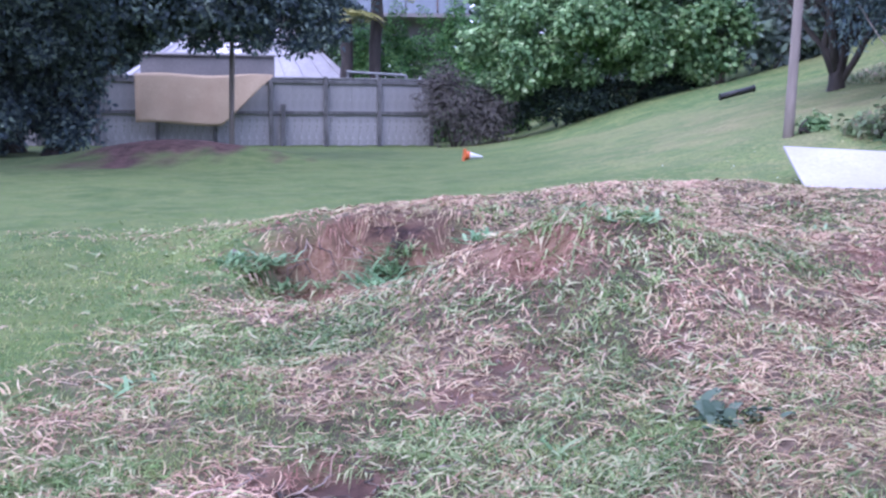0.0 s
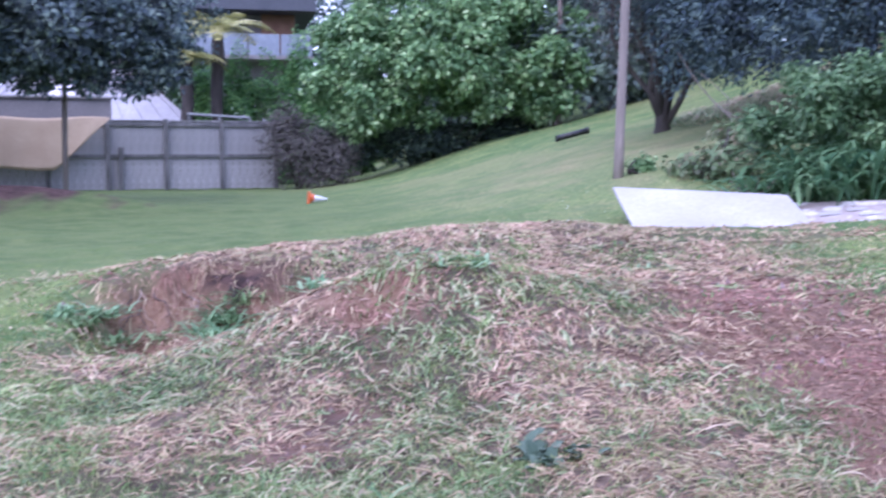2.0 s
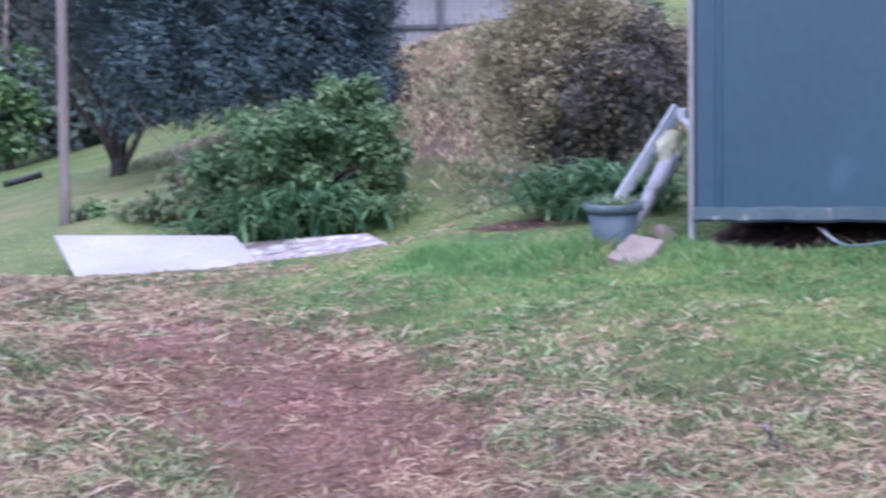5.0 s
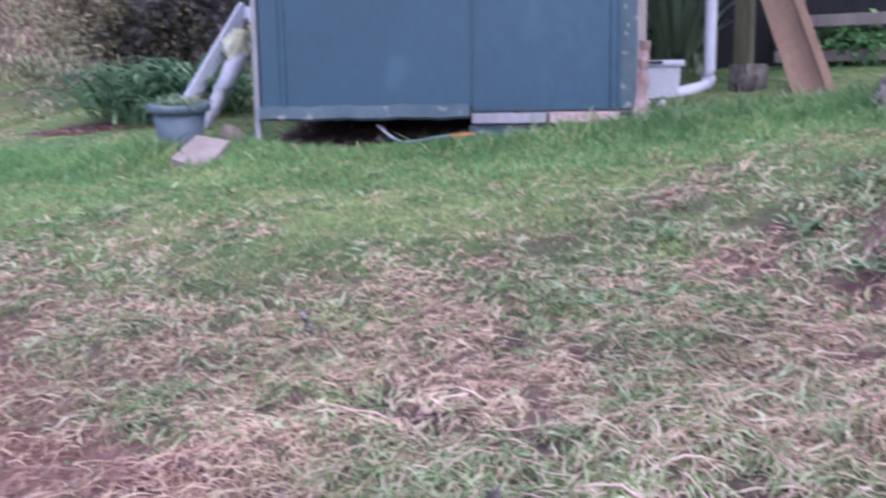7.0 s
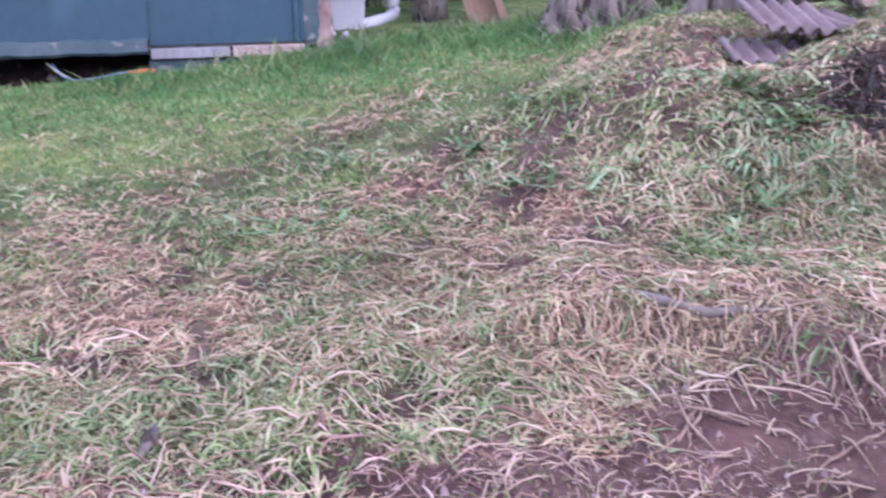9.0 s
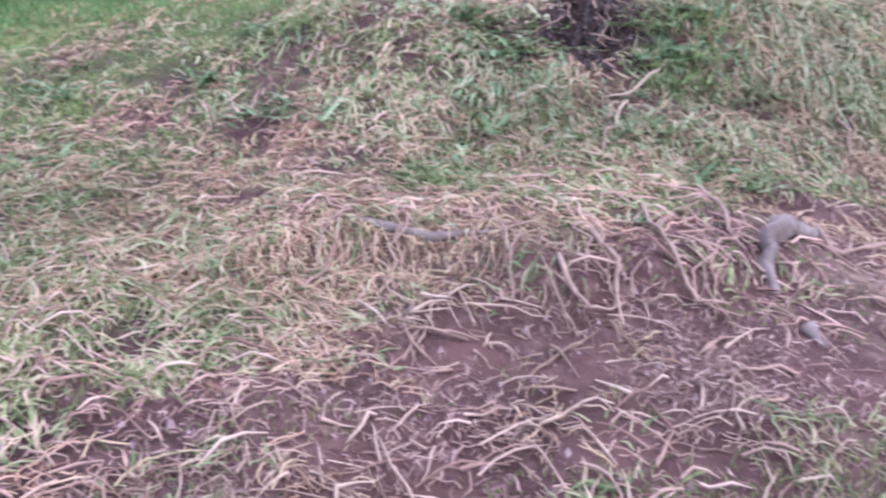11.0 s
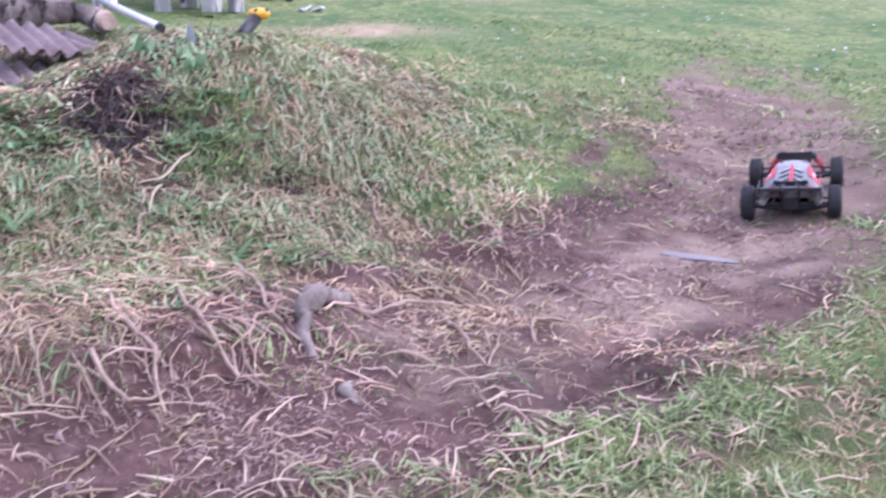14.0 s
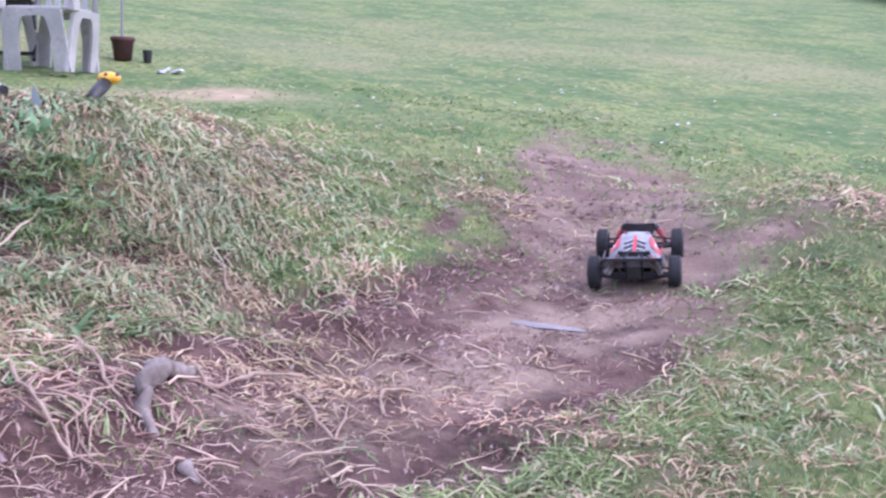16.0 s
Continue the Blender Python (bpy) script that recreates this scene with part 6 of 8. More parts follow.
for u, v, su, sv in ((-0.03, 1.02, 0.03, 1.9), (2.16, 1.04, 0.03, 1.84), (1.1, 1.97, 2.2, 0.03)):
    part("wall", box_bm(su, sv, 2.1, (u, v, 1.13), 0.003), SHEDSTEEL, shed)
part("roof", box_bm(2.6, 2.3, 0.05, (1.1, 0.95, 2.26), 0.006, turn=Matrix.Rotation(radians(3), 4, "X")), SHEDSTEEL, shed)
for u, v in ((0.3, 0.9), (0.1, 1.8), (2.1, 1.8)):
    part("footing", box_bm(0.12, 0.12, 0.4, (u, v, -0.17), 0.006), OLDWOOD, shed)
for u, z in ((2.05, 0.66), (2.06, 0.6), (2.075, 0.5), (2.065, 0.455)):
    part("paint_chip", box_bm(0.011, 0.004, 0.024, (u, 0.022, z), 0.001), OLDWOOD, shed)

hose = thing("garden_hose", pose(0, 0, 0), "blue-grey garden hose with an orange connector under the shed", "hose")
hp = [(5.36, 3.06, -0.24), (5.31, 2.98, -0.30), (5.29, 2.88, -0.325), (5.31, 2.77, -0.315), (5.35, 2.66, -0.295), (5.38, 2.6, -0.285)]
part("tube", tube_bm(hp, 0.006, 8), HOSEBLUE, hose, smooth_shade=True)
part("white_end", tube_bm([(5.345, 3.085, -0.235), (5.33, 3.02, -0.275), (5.30, 2.93, -0.315)], 0.0065, 8), CHAIRPLASTIC, hose, "pale bare end of the hose", True)
part("connector", tube_bm([(5.37, 2.62, -0.295), (5.40, 2.54, -0.288), (5.42, 2.49, -0.285)], [0.012, 0.015, 0.01], 10), ORANGE, hose, "bright orange plastic connector", True)

# ---- beside the shed ----
pot = thing("plant_pot", pose(4.93, 4.21, on_ground(4.93, 4.21, 0.04), 3, -4, 0) @ Matrix.Diagonal((0.93, 0.93, 1.1, 1)), "large grey plastic plant pot with weeds growing in it", "pot")
part("body", lathe_bm([(0.001, 0.0), (0.108, 0.0), (0.118, 0.02), (0.175, 0.255), (0.165, 0.255), (0.11, 0.03), (0.001, 0.03)], 32), PLASTICGREY, pot, smooth_shade=True)
part("rim", lathe_bm([(0.165, 0.245), (0.196, 0.245), (0.2, 0.28), (0.193, 0.29), (0.17, 0.287), (0.166, 0.245)], 32), PLASTICGREY, pot, "thick rolled rim", True)
part("soil", lathe_bm([(0.001, 0.235), (0.08, 0.24), (0.165, 0.23)], 20), DARKSOIL, pot)
strap_clump((4.93, 4.21, -0.14), "fine green grass growing out of the pot", 120, 0.3, 0.008, 0.9, GRASS, 81, "potted_grass", 0.9, 0.07)
slab = thing("concrete_slab", pose(4.45, 3.61, on_ground(4.45, 3.61, -0.065), 4, -19, 24) @ Matrix.Scale(0.86, 4), "broken concrete paving slab tilted in the grass", "slab")
part("slab", plate_bm([(-0.24, -0.11), (0.2, -0.13), (0.26, 0.1), (-0.12, 0.14)], 0.045), CONCRETE, slab)
stone = thing("stone", pose(5.2, 4.06, on_ground(5.2, 4.06, -0.03)), "pale rounded lump of concrete beside the pot", "stone")
bm = bmesh.new()
bmesh.ops.create_icosphere(bm, subdivisions=3, radius=0.075)
for v in bm.verts:
    v.co *= 1 + 0.35 * noise.noise(v.co * 9)
part("body", bm, CONCRETE, stone, smooth_shade=True)

ladder = thing("step_ladder", Matrix.Identity(4), "folded aluminium ladder leaning beside the shed", "ladder")
la, lb = Vector((5.42, 4.8, -0.28)), Vector((5.97, 4.58, 0.55))
off = Vector((0.27, 0.2, 0.0))
for k in (0, 1):
    rail_m = (lb - la).to_track_quat("Z", "Y").to_matrix().to_4x4()
    part("rail", box_bm(0.035, 0.06, (lb - la).length, (la + lb) / 2 + off * k, 0.004, turn=rail_m), ALUMINIUM, ladder)
for k in range(4):
    c = la.lerp(lb, 0.18 + 0.22 * k)
    part("rung", tube_bm([c, c + off], 0.014, 8), ALUMINIUM, ladder)
part("hinge", box_bm(0.07, 0.11, 0.08, lb + Vector((0.02, -0.02, -0.06)), 0.012), ALUMINIUM, ladder)
part("strap", tube_bm([lb + Vector((0.0, -0.05, -0.1)), lb + Vector((0.01, -0.1, -0.13)), lb + Vector((0.0, -0.12, -0.2))], [0.022, 0.026, 0.014], 8), WHITEPLASTIC, ladder, "white plastic strap", True)
bundle = thing("plastic_bundle", Matrix.Identity(4), "dirty white plastic roll and pale yellow rag propped up", "bundle")
bm = tube_bm([(5.43 + 0.022 * i, 4.525 - 0.014 * i, -0.31 + 0.047 * i) for i in range(-1, 12)], [0.032 + 0.003 * i + 0.006 * (i % 2) for i in range(-1, 12)], 18)
for v in bm.verts:
    v.co += 0.022 * noise.noise_vector(v.co * 13) + 0.014 * noise.noise_vector(v.co * 34)
part("roll", bm, surface("dirty_white_film", (0.36, 0.35, 0.38), (0.60, 0.58, 0.63), 7, 0.5, 0.3, fine=30, spots=(0.24, 0.26, 0.22), spot_at=0.62), bundle, smooth_shade=True)
bm = bmesh.new()
bmesh.ops.create_icosphere(bm, subdivisions=4, radius=0.12)
for v in bm.verts:
    v.co = Vector((v.co.x * 0.7, v.co.y * 0.75 * (1 + 2.0 * v.co.z), v.co.z * 1.1)) * (1 + 0.35 * noise.noise(v.co * 12)) + 0.02 * noise.noise_vector(v.co * 26) + 0.01 * noise.noise_vector(v.co * 60)
bmesh.ops.translate(bm, vec=(5.67, 4.385, 0.23), verts=bm.verts)
part("rag", bm, surface("yellowed_rag", (0.46, 0.43, 0.24), (0.64, 0.62, 0.48), 9, 0.85, 0.4), bundle, "crumpled yellowish rag", True)

binn = thing("white_bin", pose(7.02, 1.97, on_ground(7.02, 1.97, 0.03), 0, 0, -68) @ Matrix.Scale(0.92, 4), "white plastic storage bin with a black handle slot", "bin")
bm = bmesh.new()
rows = [[bm.verts.new((sx * w, sy * w * 0.8, z)) for sx, sy in ((-1, -1), (1, -1), (1, 1), (-1, 1))] for w, z in ((0.115, 0), (0.135, 0.24), (0.125, 0.24), (0.108, 0.015))]
for a, b in zip(rows, rows[1:]):
    for i in range(4):
        bm.faces.new((a[i], a[(i + 1) % 4], b[(i + 1) % 4], b[i]))
bm.faces.new(rows[0][::-1])
bm.faces.new(rows[-1])
bmesh.ops.bevel(bm, geom=[e for e in bm.edges if abs(e.verts[0].co.z - e.verts[1].co.z) > 0.1], offset=0.02, segments=3, affect="EDGES")
part("body", bm, WHITEPLASTIC, binn)
lid = part("lid", box_bm(0.31, 0.25, 0.045, (0, 0, 0.255), 0.015), WHITEPLASTIC, binn)
part("handle_slot", box_bm(0.11, 0.01, 0.022, (-0.05, -0.128, 0.262), 0.004), BLACKPLASTIC, lid)
for k, (x, y, s) in enumerate(((6.3, 1.84, 0.06), (6.1, 1.66, 0.03))):
    c = thing("paper_scrap", pose(x, y, on_ground(x, y, -0.055), 20, 30 * k, 50 * k), "crumpled white scrap lying in the grass", "scrap", "white scraps")
    bm = bmesh.new()
    bmesh.ops.create_icosphere(bm, subdivisions=2, radius=s)
    for v in bm.verts:
        v.co = Vector((v.co.x * 1.3, v.co.y * 0.6, v.co.z * 0.6)) * (1 + 0.5 * noise.noise(v.co * 30))
    part("body", bm, WHITEPLASTIC, c)
pipe = thing("downpipe", Matrix.Identity(4), "white plastic downpipe with an elbow at its foot", "pipe")
part("pipe", tube_bm([(7.41, 1.75, 2.3), (7.41, 1.76, 0.05), (7.39, 1.77, 0.0)], 0.04, 14), WHITEPLASTIC, pipe, smooth_shade=True)
part("elbow", tube_bm([(7.41, 1.76, 0.01), (7.395, 1.765, -0.035), (7.34, 1.78, -0.065), (7.0, 1.86, -0.105)], [0.045, 0.045, 0.044, 0.043], 14), WHITEPLASTIC, pipe, smooth_shade=True)
gp = thing("timber_post", pose(7.75, 1.62, on_ground(7.75, 1.62, 0.1)), "mossy squared timber post", "post")
part("post", box_bm(0.12, 0.12, 2.2, (0, 0, 1.1), 0.012), surface("mossy_post", (0.085, 0.08, 0.045), (0.19, 0.175, 0.105), 7, 0.9, 0.5, fine=50, stretch=(1, 1, 0.2)), gp)
stump = thing("log_round", pose(7.32, 1.48, on_ground(7.32, 1.48, 0.05)) @ Matrix.Scale(0.86, 4), "sawn round of firewood standing on end", "log")
part("bark", lathe_bm([(0.13, 0), (0.145, 0.02), (0.138, 0.12), (0.142, 0.225), (0.136, 0.24)], 22), PALEBARK, stump, smooth_shade=True)
part("cut_face", lathe_bm([(0.001, 0.242), (0.136, 0.24)], 22), CUTWOOD, stump, "pale sawn top")
plank = thing("leaning_plank", Matrix.Identity(4), "pair of sawn pine boards leaning at a slant", "plank")
a, b = Vector((6.98, 1.0, -0.16)), Vector((7.62, 1.62, 1.15))
m = (b - a).to_track_quat("Z", "Y").to_matrix().to_4x4()
part("board", box_bm(0.045, 0.19, (b - a).length, (a + b) / 2, 0.004, turn=m @ Matrix.Rotation(radians(52), 4, "Z")), PINE, plank)
part("edge_board", box_bm(0.05, 0.05, (b - a).length, (a + b) / 2 + Vector((-0.07, -0.14, 0.0)), 0.004, turn=m @ Matrix.Rotation(radians(52), 4, "Z")), PINE, plank)
rf = thing("rail_fence", Matrix.Identity(4), "low fence of weathered timber rails", "fence")
for z in (0.37, 0.12, -0.06):
    part("rail", box_bm(0.04, 2.6, 0.085, (8.3, 0.25, z + 0.02), 0.006, turn=Matrix.Rotation(radians(-4), 4, "Z")), POLEWOOD, rf)
for y in (1.4, 0.1, -0.9):
    part("post", box_bm(0.09, 0.09, 1.0, (8.38, y, 0.2), 0.006), OLDWOOD, rf)
# near-black boards added where there is only deep shade behind the rails
SHADEBOARD = surface("boards_as_painted_shade", (0.012, 0.012, 0.014), (0.03, 0.028, 0.03), 3, 0.85, 0.3, fine=40, stretch=(1, 1, 0.2))
backing = thing("shade_backing", pose(8.62, 2.35, on_ground(8.62, 2.35, 0.05), 0, 0, -90), "near-black boards added in place of the deep shade behind the timber rails", "fence")
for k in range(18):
    part("board", box_bm(0.176, 0.02, 1.5, (0.18 * k + 0.09, 0.004 * (k % 2), 0.75), 0.004), SHADEBOARD, backing)
strap_clump((8.0, 2.2, on_ground(8.0, 2.2)), "tall upright fan of flax leaves behind the bin", 80, 1.5, 0.045, 0.42, foliage("flax_leaves", [(0.0, (0.06, 0.095, 0.06)), (0.6, (0.15, 0.20, 0.115)), (1.0, (0.29, 0.33, 0.21))], 0.5, 0.25), 90, "flax", 0.42, 0.07, True)
# both hedges carry the shaded gap behind the rails in their leaf colour
shrub((9.5, 0.6, on_ground(9.5, 0.6)), "dense hedge behind the rail fence with deep shade put into its colour", [(0, 0, 0.7, 0.6, 1.0, 0.9), (0.1, 1.5, 0.8, 0.6, 0.9, 1.0), (0.0, -1.3, 0.7, 0.6, 0.9, 0.9), (-0.4, 2.6, 0.9, 0.6, 0.7, 1.0)], 16000, 0.09, SHADELEAF, 94, "hedge", 6)
shrub((9.3, 1.6, on_ground(9.3, 1.6)), "hedge behind the rail fence with deep shade put into its colour", [(0, -2.0, 0.6, 0.5, 0.8, 0.8), (0, -0.8, 0.8, 0.6, 1.0, 1.0), (0, 0.8, 1.0, 0.6, 1.2, 1.2), (0, 2.4, 1.1, 0.7, 1.2, 1.3)], 16000, 0.11, SHADELEAF, 91, "hedge", 8)
shrub((8.48, -0.2, on_ground(8.48, -0.2)), "low green growth along the rail fence", [(0, 0, 0.15, 0.3, 0.5, 0.25), (0.0, 1.1, 0.12, 0.25, 0.5, 0.2)], 2500, 0.07, HEDGE, 92, "weeds", 4)

# old tree on its mound, with what lies round it
tree((6.05, 0.2, on_ground(6.05, 0.2)), "thick pale lumpy tree trunk on the mound", 0.2, (0.1, 0.0, 3.4), [(0.55, (1.2, 0.6, 3.8), 0.12), (0.6, (-0.6, 0.8, 4.0), 0.1)],
     [(0.3, 0.2, 4.4, 1.6, 1.5, 0.9)], 5000, 0.14, DARKLEAF, PALEBARK, 95)
for k, (dx, dy) in enumerate(((-0.2, 0.17), (-0.24, -0.04), (-0.16, -0.22))):
    s = thing("root_sucker", pose(6.05 + dx, 0.2 + dy, on_ground(6.05 + dx, 0.2 + dy, 0.05)), "knotty upright stem beside the old trunk", "stem", "old stems")
    part("stem", knotted(tube_bm(finer(limb_points((0, 0, -0.05), (0.12 - 0.3 * dx, -0.4 * dy, 1.3), 0.05, 6, k), 4), [0.10 * (1.5 - 0.5 * min(1, i / 5)) - 0.0022 * i for i in range(25)], 18), 0.12), PALEBARK, s, smooth_shade=True)
    strap_clump((5.75 + dx * 0.8, 0.1 + dy * 1.4, on_ground(5.75 + dx * 0.8, 0.1 + dy * 1.4)), "wisps of long grass round the old trunk", 26, 0.32, 0.008, 0.7, GRASS, 120 + k, "grass_tuft", 0.7, 0.1)
shrub((6.7, -0.55, on_ground(6.7, -0.55)), "twiggy green regrowth beside the old trunk", [(0, 0, 0.25, 0.35, 0.45, 0.3), (-0.2, 0.45, 0.12, 0.25, 0.25, 0.18)], 2600, 0.06, UNDERGROWTH, 96, "weeds", 6)
log = thing("fallen_log", Matrix.Identity(4), "gnarled grey-brown fallen log with a pale cut end", "log")
bm = tube_bm([(4.90, -0.27, -0.1), (4.87, -0.33, -0.05), (4.82, -0.45, -0.01), (4.72, -0.62, 0.03), (4.58, -0.78, 0.02), (4.42, -0.86, -0.01)], [0.1, 0.085, 0.06, 0.058, 0.042, 0.036], 14)
for v in bm.verts:
    v.co += 0.035 * noise.noise_vector(v.co * 7) + 0.018 * noise.noise_vector(v.co * 22)
part("wood", bm, PALEBARK, log, smooth_shade=True)
part("cut_end", tube_bm([(4.43, -0.855, -0.008), (4.40, -0.87, -0.012)], [0.039, 0.033], 14), CUTWOOD, log, "pale cut end")
for k, (x, y, z, rx, ry, rz) in enumerate(((4.13, -0.52, on_ground(4.13, -0.52, -0.03), 4, -14, 12), (4.31, -0.68, on_ground(4.31, -0.68, -0.05), -3, -12, 30), (4.24, -0.58, on_ground(4.24, -0.58, -0.12), 6, -20, 20))):
    sh = thing("corrugated_sheet", pose(x, y, z, rx, ry, rz), "rusty mauve corrugated offcut lying on the mound", "sheet", "corrugated offcuts")
    bm = bmesh.new()
    rows = [[bm.verts.new((u, v, 0.014 * math.cos(v * 2 * math.pi / 0.062) + 0.01 * u)) for v in np.linspace(-0.14, 0.14, 41)] for u in np.linspace(-0.13, 0.13, 5)]
    for a, b in zip(rows, rows[1:]):
        for i in range(40):
            bm.faces.new((a[i], a[i + 1], b[i + 1], b[i]))
    part("sheet", bm, ROOFTILE, sh, smooth_shade=True).modifiers.new("thickness", "SOLIDIFY").thickness = 0.004
tf = thing("folding_frame", Matrix.Identity(4), "bent silver tube frame of a broken folding chair", "frame")
for q in ([(5.16, -0.86, 0.24), (4.94, -0.87, 0.1), (4.75, -0.88, 0.02)], [(5.14, -0.97, 0.22), (4.93, -0.95, 0.07), (4.9, -0.95, 0.04)], [(4.62, -0.86, 0.07), (4.35, -0.93, 0.02), (4.09, -1.0, -0.03)], [(4.62, -0.85, 0.1), (4.75, -0.88, 0.0)]):
    part("tube", tube_bm(q, 0.013, 10), ALUMINIUM, tf, smooth_shade=True)
part("rubber_tip", tube_bm([(4.095, -0.999, -0.029), (4.075, -1.004, -0.033)], 0.015, 10), BLACKRUBBER, tf)
tool = thing("garden_tool", Matrix.Identity(4), "hand tool with yellow grip stuck in the mound", "tool")
part("shaft", tube_bm([(4.02, -1.24, -0.12), (4.06, -1.285, -0.045), (4.105, -1.335, 0.0)], [0.022, 0.023, 0.024], 10), BLACKPLASTIC, tool, smooth_shade=True)
bm = bmesh.new()
bmesh.ops.create_uvsphere(bm, u_segments=20, v_segments=12, radius=0.037)
for v in bm.verts:
    v.co = Vector((v.co.x, v.co.y * 1.1, v.co.z * 0.62))
bmesh.ops.translate(bm, vec=(4.12, -1.352, 0.015), verts=bm.verts)
grip = part("grip", bm, YELLOW, tool, "bright yellow grip", True)
for dy in (-0.017, 0.017):
    part("grip_hole", tube_bm([(4.085 + dy * 0.6, -1.352 + dy, 0.027), (4.082 + dy * 0.6, -1.352 + dy, 0.030)], 0.007, 8), BLACKPLASTIC, grip)
for k, (x, y, n, ln, w) in enumerate(((3.86, -1.06, 10, 0.13, 0.024), (3.75, -0.42, 16, 0.2, 0.022), (4.0, -0.93, 10, 0.12, 0.02), (3.7, -0.5, 8, 0.15, 0.02), (3.55, -0.55, 12, 0.13, 0.016), (3.95, 0.25, 14, 0.16, 0.02), (3.6, 0.35, 14, 0.16, 0.018))):
    strap_clump((x, y, on_ground(x, y)), "small seedling with broad pale green leaves", n * (1 if k in (0, 2) else 3), ln, w if k in (0, 2) else 0.011, 0.4 if k in (0, 2) else 0.75, WEED if k in (0, 2) else GRASS, 130 + k, "seedling", 0.35 if k in (0, 2) else 0.9, 0.02 if k in (0, 2) else 0.05)

# ---- garden chairs and pots up the lawn ----
def arch_bm(width, height, foot, thick, drop):
    """An upright panel on two feet with an arch cut out between them."""
    n, inner = 14, []
    half = width / 2
    for i in range(n + 1):
        a = math.pi * i / n
        inner.append((-(half - foot) * math.cos(a), (height - drop) * min(1, 1.25 * math.sin(a)) ** 0.55 if 0 < i < n else 0.0))
    top = [(-half + width * i / n, height) for i in range(n + 1)]
    bm = bmesh.new()
    rings = []
    for y in (-thick / 2, thick / 2):
        low = [bm.verts.new((x, y, z)) for x, z in inner]
        up = [bm.verts.new((-half * 1.06 if i == 0 else (half * 1.06 if i == n else top[i][0]), y, 0.0 if i in (0, n) else top[i][1])) for i in range(n + 1)]
        rings.append((low, up))
        for i in range(n):
            bm.faces.new((low[i], low[i + 1], up[i + 1], up[i]))
    (l0, u0), (l1, u1) = rings
    for p, q in ((l0, l1), (u0, u1)):
        for i in range(n):
            bm.faces.new((p[i], p[i + 1], q[i + 1], q[i]))
    for k in (0, n):
        bm.faces.new((l0[k], u0[k], u1[k], l1[k]))
    return bm


def garden_chair(at, turn, label):
    """A stacking plastic armchair: arched leg panels, seat shell, slatted back and arms."""
    c = thing("garden_chair", pose(*at, 0, 0, turn), label, "chair", "garden chairs")
    part("seat", box_bm(0.43, 0.43, 0.03, (0, 0, 0.43), 0.012), CHAIRPLASTIC, c)
    for turn_by, y in ((0, -0.215), (180, -0.215), (90, -0.215), (270, -0.215)):
        bm = arch_bm(0.47, 0.43, 0.11, 0.022, 0.05)
        bmesh.ops.transform(bm, matrix=Matrix.Rotation(radians(turn_by), 4, "Z") @ Matrix.Translation((0, y, 0)) @ Matrix.Rotation(radians(6), 4, "X"), verts=bm.verts)
        part("leg_panel", bm, CHAIRPLASTIC, c)
    for sx in (-1, 1):
        part("arm", box_bm(0.055, 0.5, 0.022, (sx * 0.27, -0.02, 0.65), 0.008), CHAIRPLASTIC, c)
        part("arm_post", box_bm(0.045, 0.1, 0.24, (sx * 0.27, -0.2, 0.535), 0.01), CHAIRPLASTIC, c)
    part("back_rail", tube_bm([(-0.22, 0.23, 0.42), (-0.21, 0.3, 0.75), (-0.12, 0.335, 0.86), (0.12, 0.335, 0.86), (0.21, 0.3, 0.75), (0.22, 0.23, 0.42)], 0.024, 8), CHAIRPLASTIC, c, smooth_shade=True)
    for k in range(5):
        part("back_slat", box_bm(0.045, 0.014, 0.42, (-0.14 + 0.07 * k, 0.28, 0.635), 0.004, turn=Matrix.Rotation(radians(-12), 4, "X")), CHAIRPLASTIC, c)
    return c


garden_chair((8.22, -1.93, on_ground(8.22, -1.93, 0.0)), 233, "cream plastic garden armchair standing on the lawn")
camp = thing("camp_chair", pose(8.75, -1.62, on_ground(8.75, -1.62, 0.0), 0, 0, 75), "black folding camp chair with a sagging cloth seat", "chair")
bm = bmesh.new()
rows = [[bm.verts.new((x, y, 0.44 - 0.07 * math.cos(math.pi * x / 0.56) * math.cos(math.pi * y / 0.56))) for x in np.linspace(-0.28, 0.28, 9)] for y in np.linspace(-0.24, 0.24, 7)]
for a, b in zip(rows, rows[1:]):
    for i in range(8):
        bm.faces.new((a[i], a[i + 1], b[i + 1], b[i]))
part("seat", bm, BLACKRUBBER, camp, "sagging black cloth", True).modifiers.new("thickness", "SOLIDIFY").thickness = 0.01
bm = bmesh.new()
rows = [[bm.verts.new((x, 0.26 + 0.16 * (z - 0.44), z)) for x in np.linspace(-0.28, 0.28, 5)] for z in np.linspace(0.48, 0.95, 4)]
for a, b in zip(rows, rows[1:]):
    for i in range(4):
        bm.faces.new((a[i], a[i + 1], b[i + 1], b[i]))
part("backrest", bm, BLACKRUBBER, camp, smooth_shade=True).modifiers.new("thickness", "SOLIDIFY").thickness = 0.01
for s in (-1, 1):
    part("leg", tube_bm([(s * 0.3, -0.26, 0.0), (s * 0.28, 0.26, 0.46), (s * 0.28, 0.34, 0.95)], 0.014, 8), BLACKPLASTIC, camp)
    part("leg", tube_bm([(s * 0.3, 0.28, 0.0), (s * 0.28, -0.26, 0.46), (s * 0.28, -0.26, 0.62)], 0.014, 8), BLACKPLASTIC, camp)
    part("crossbar", tube_bm([(-0.3, s * 0.24, 0.05), (0.3, s * 0.24, 0.05)], 0.011, 8), BLACKPLASTIC, camp)
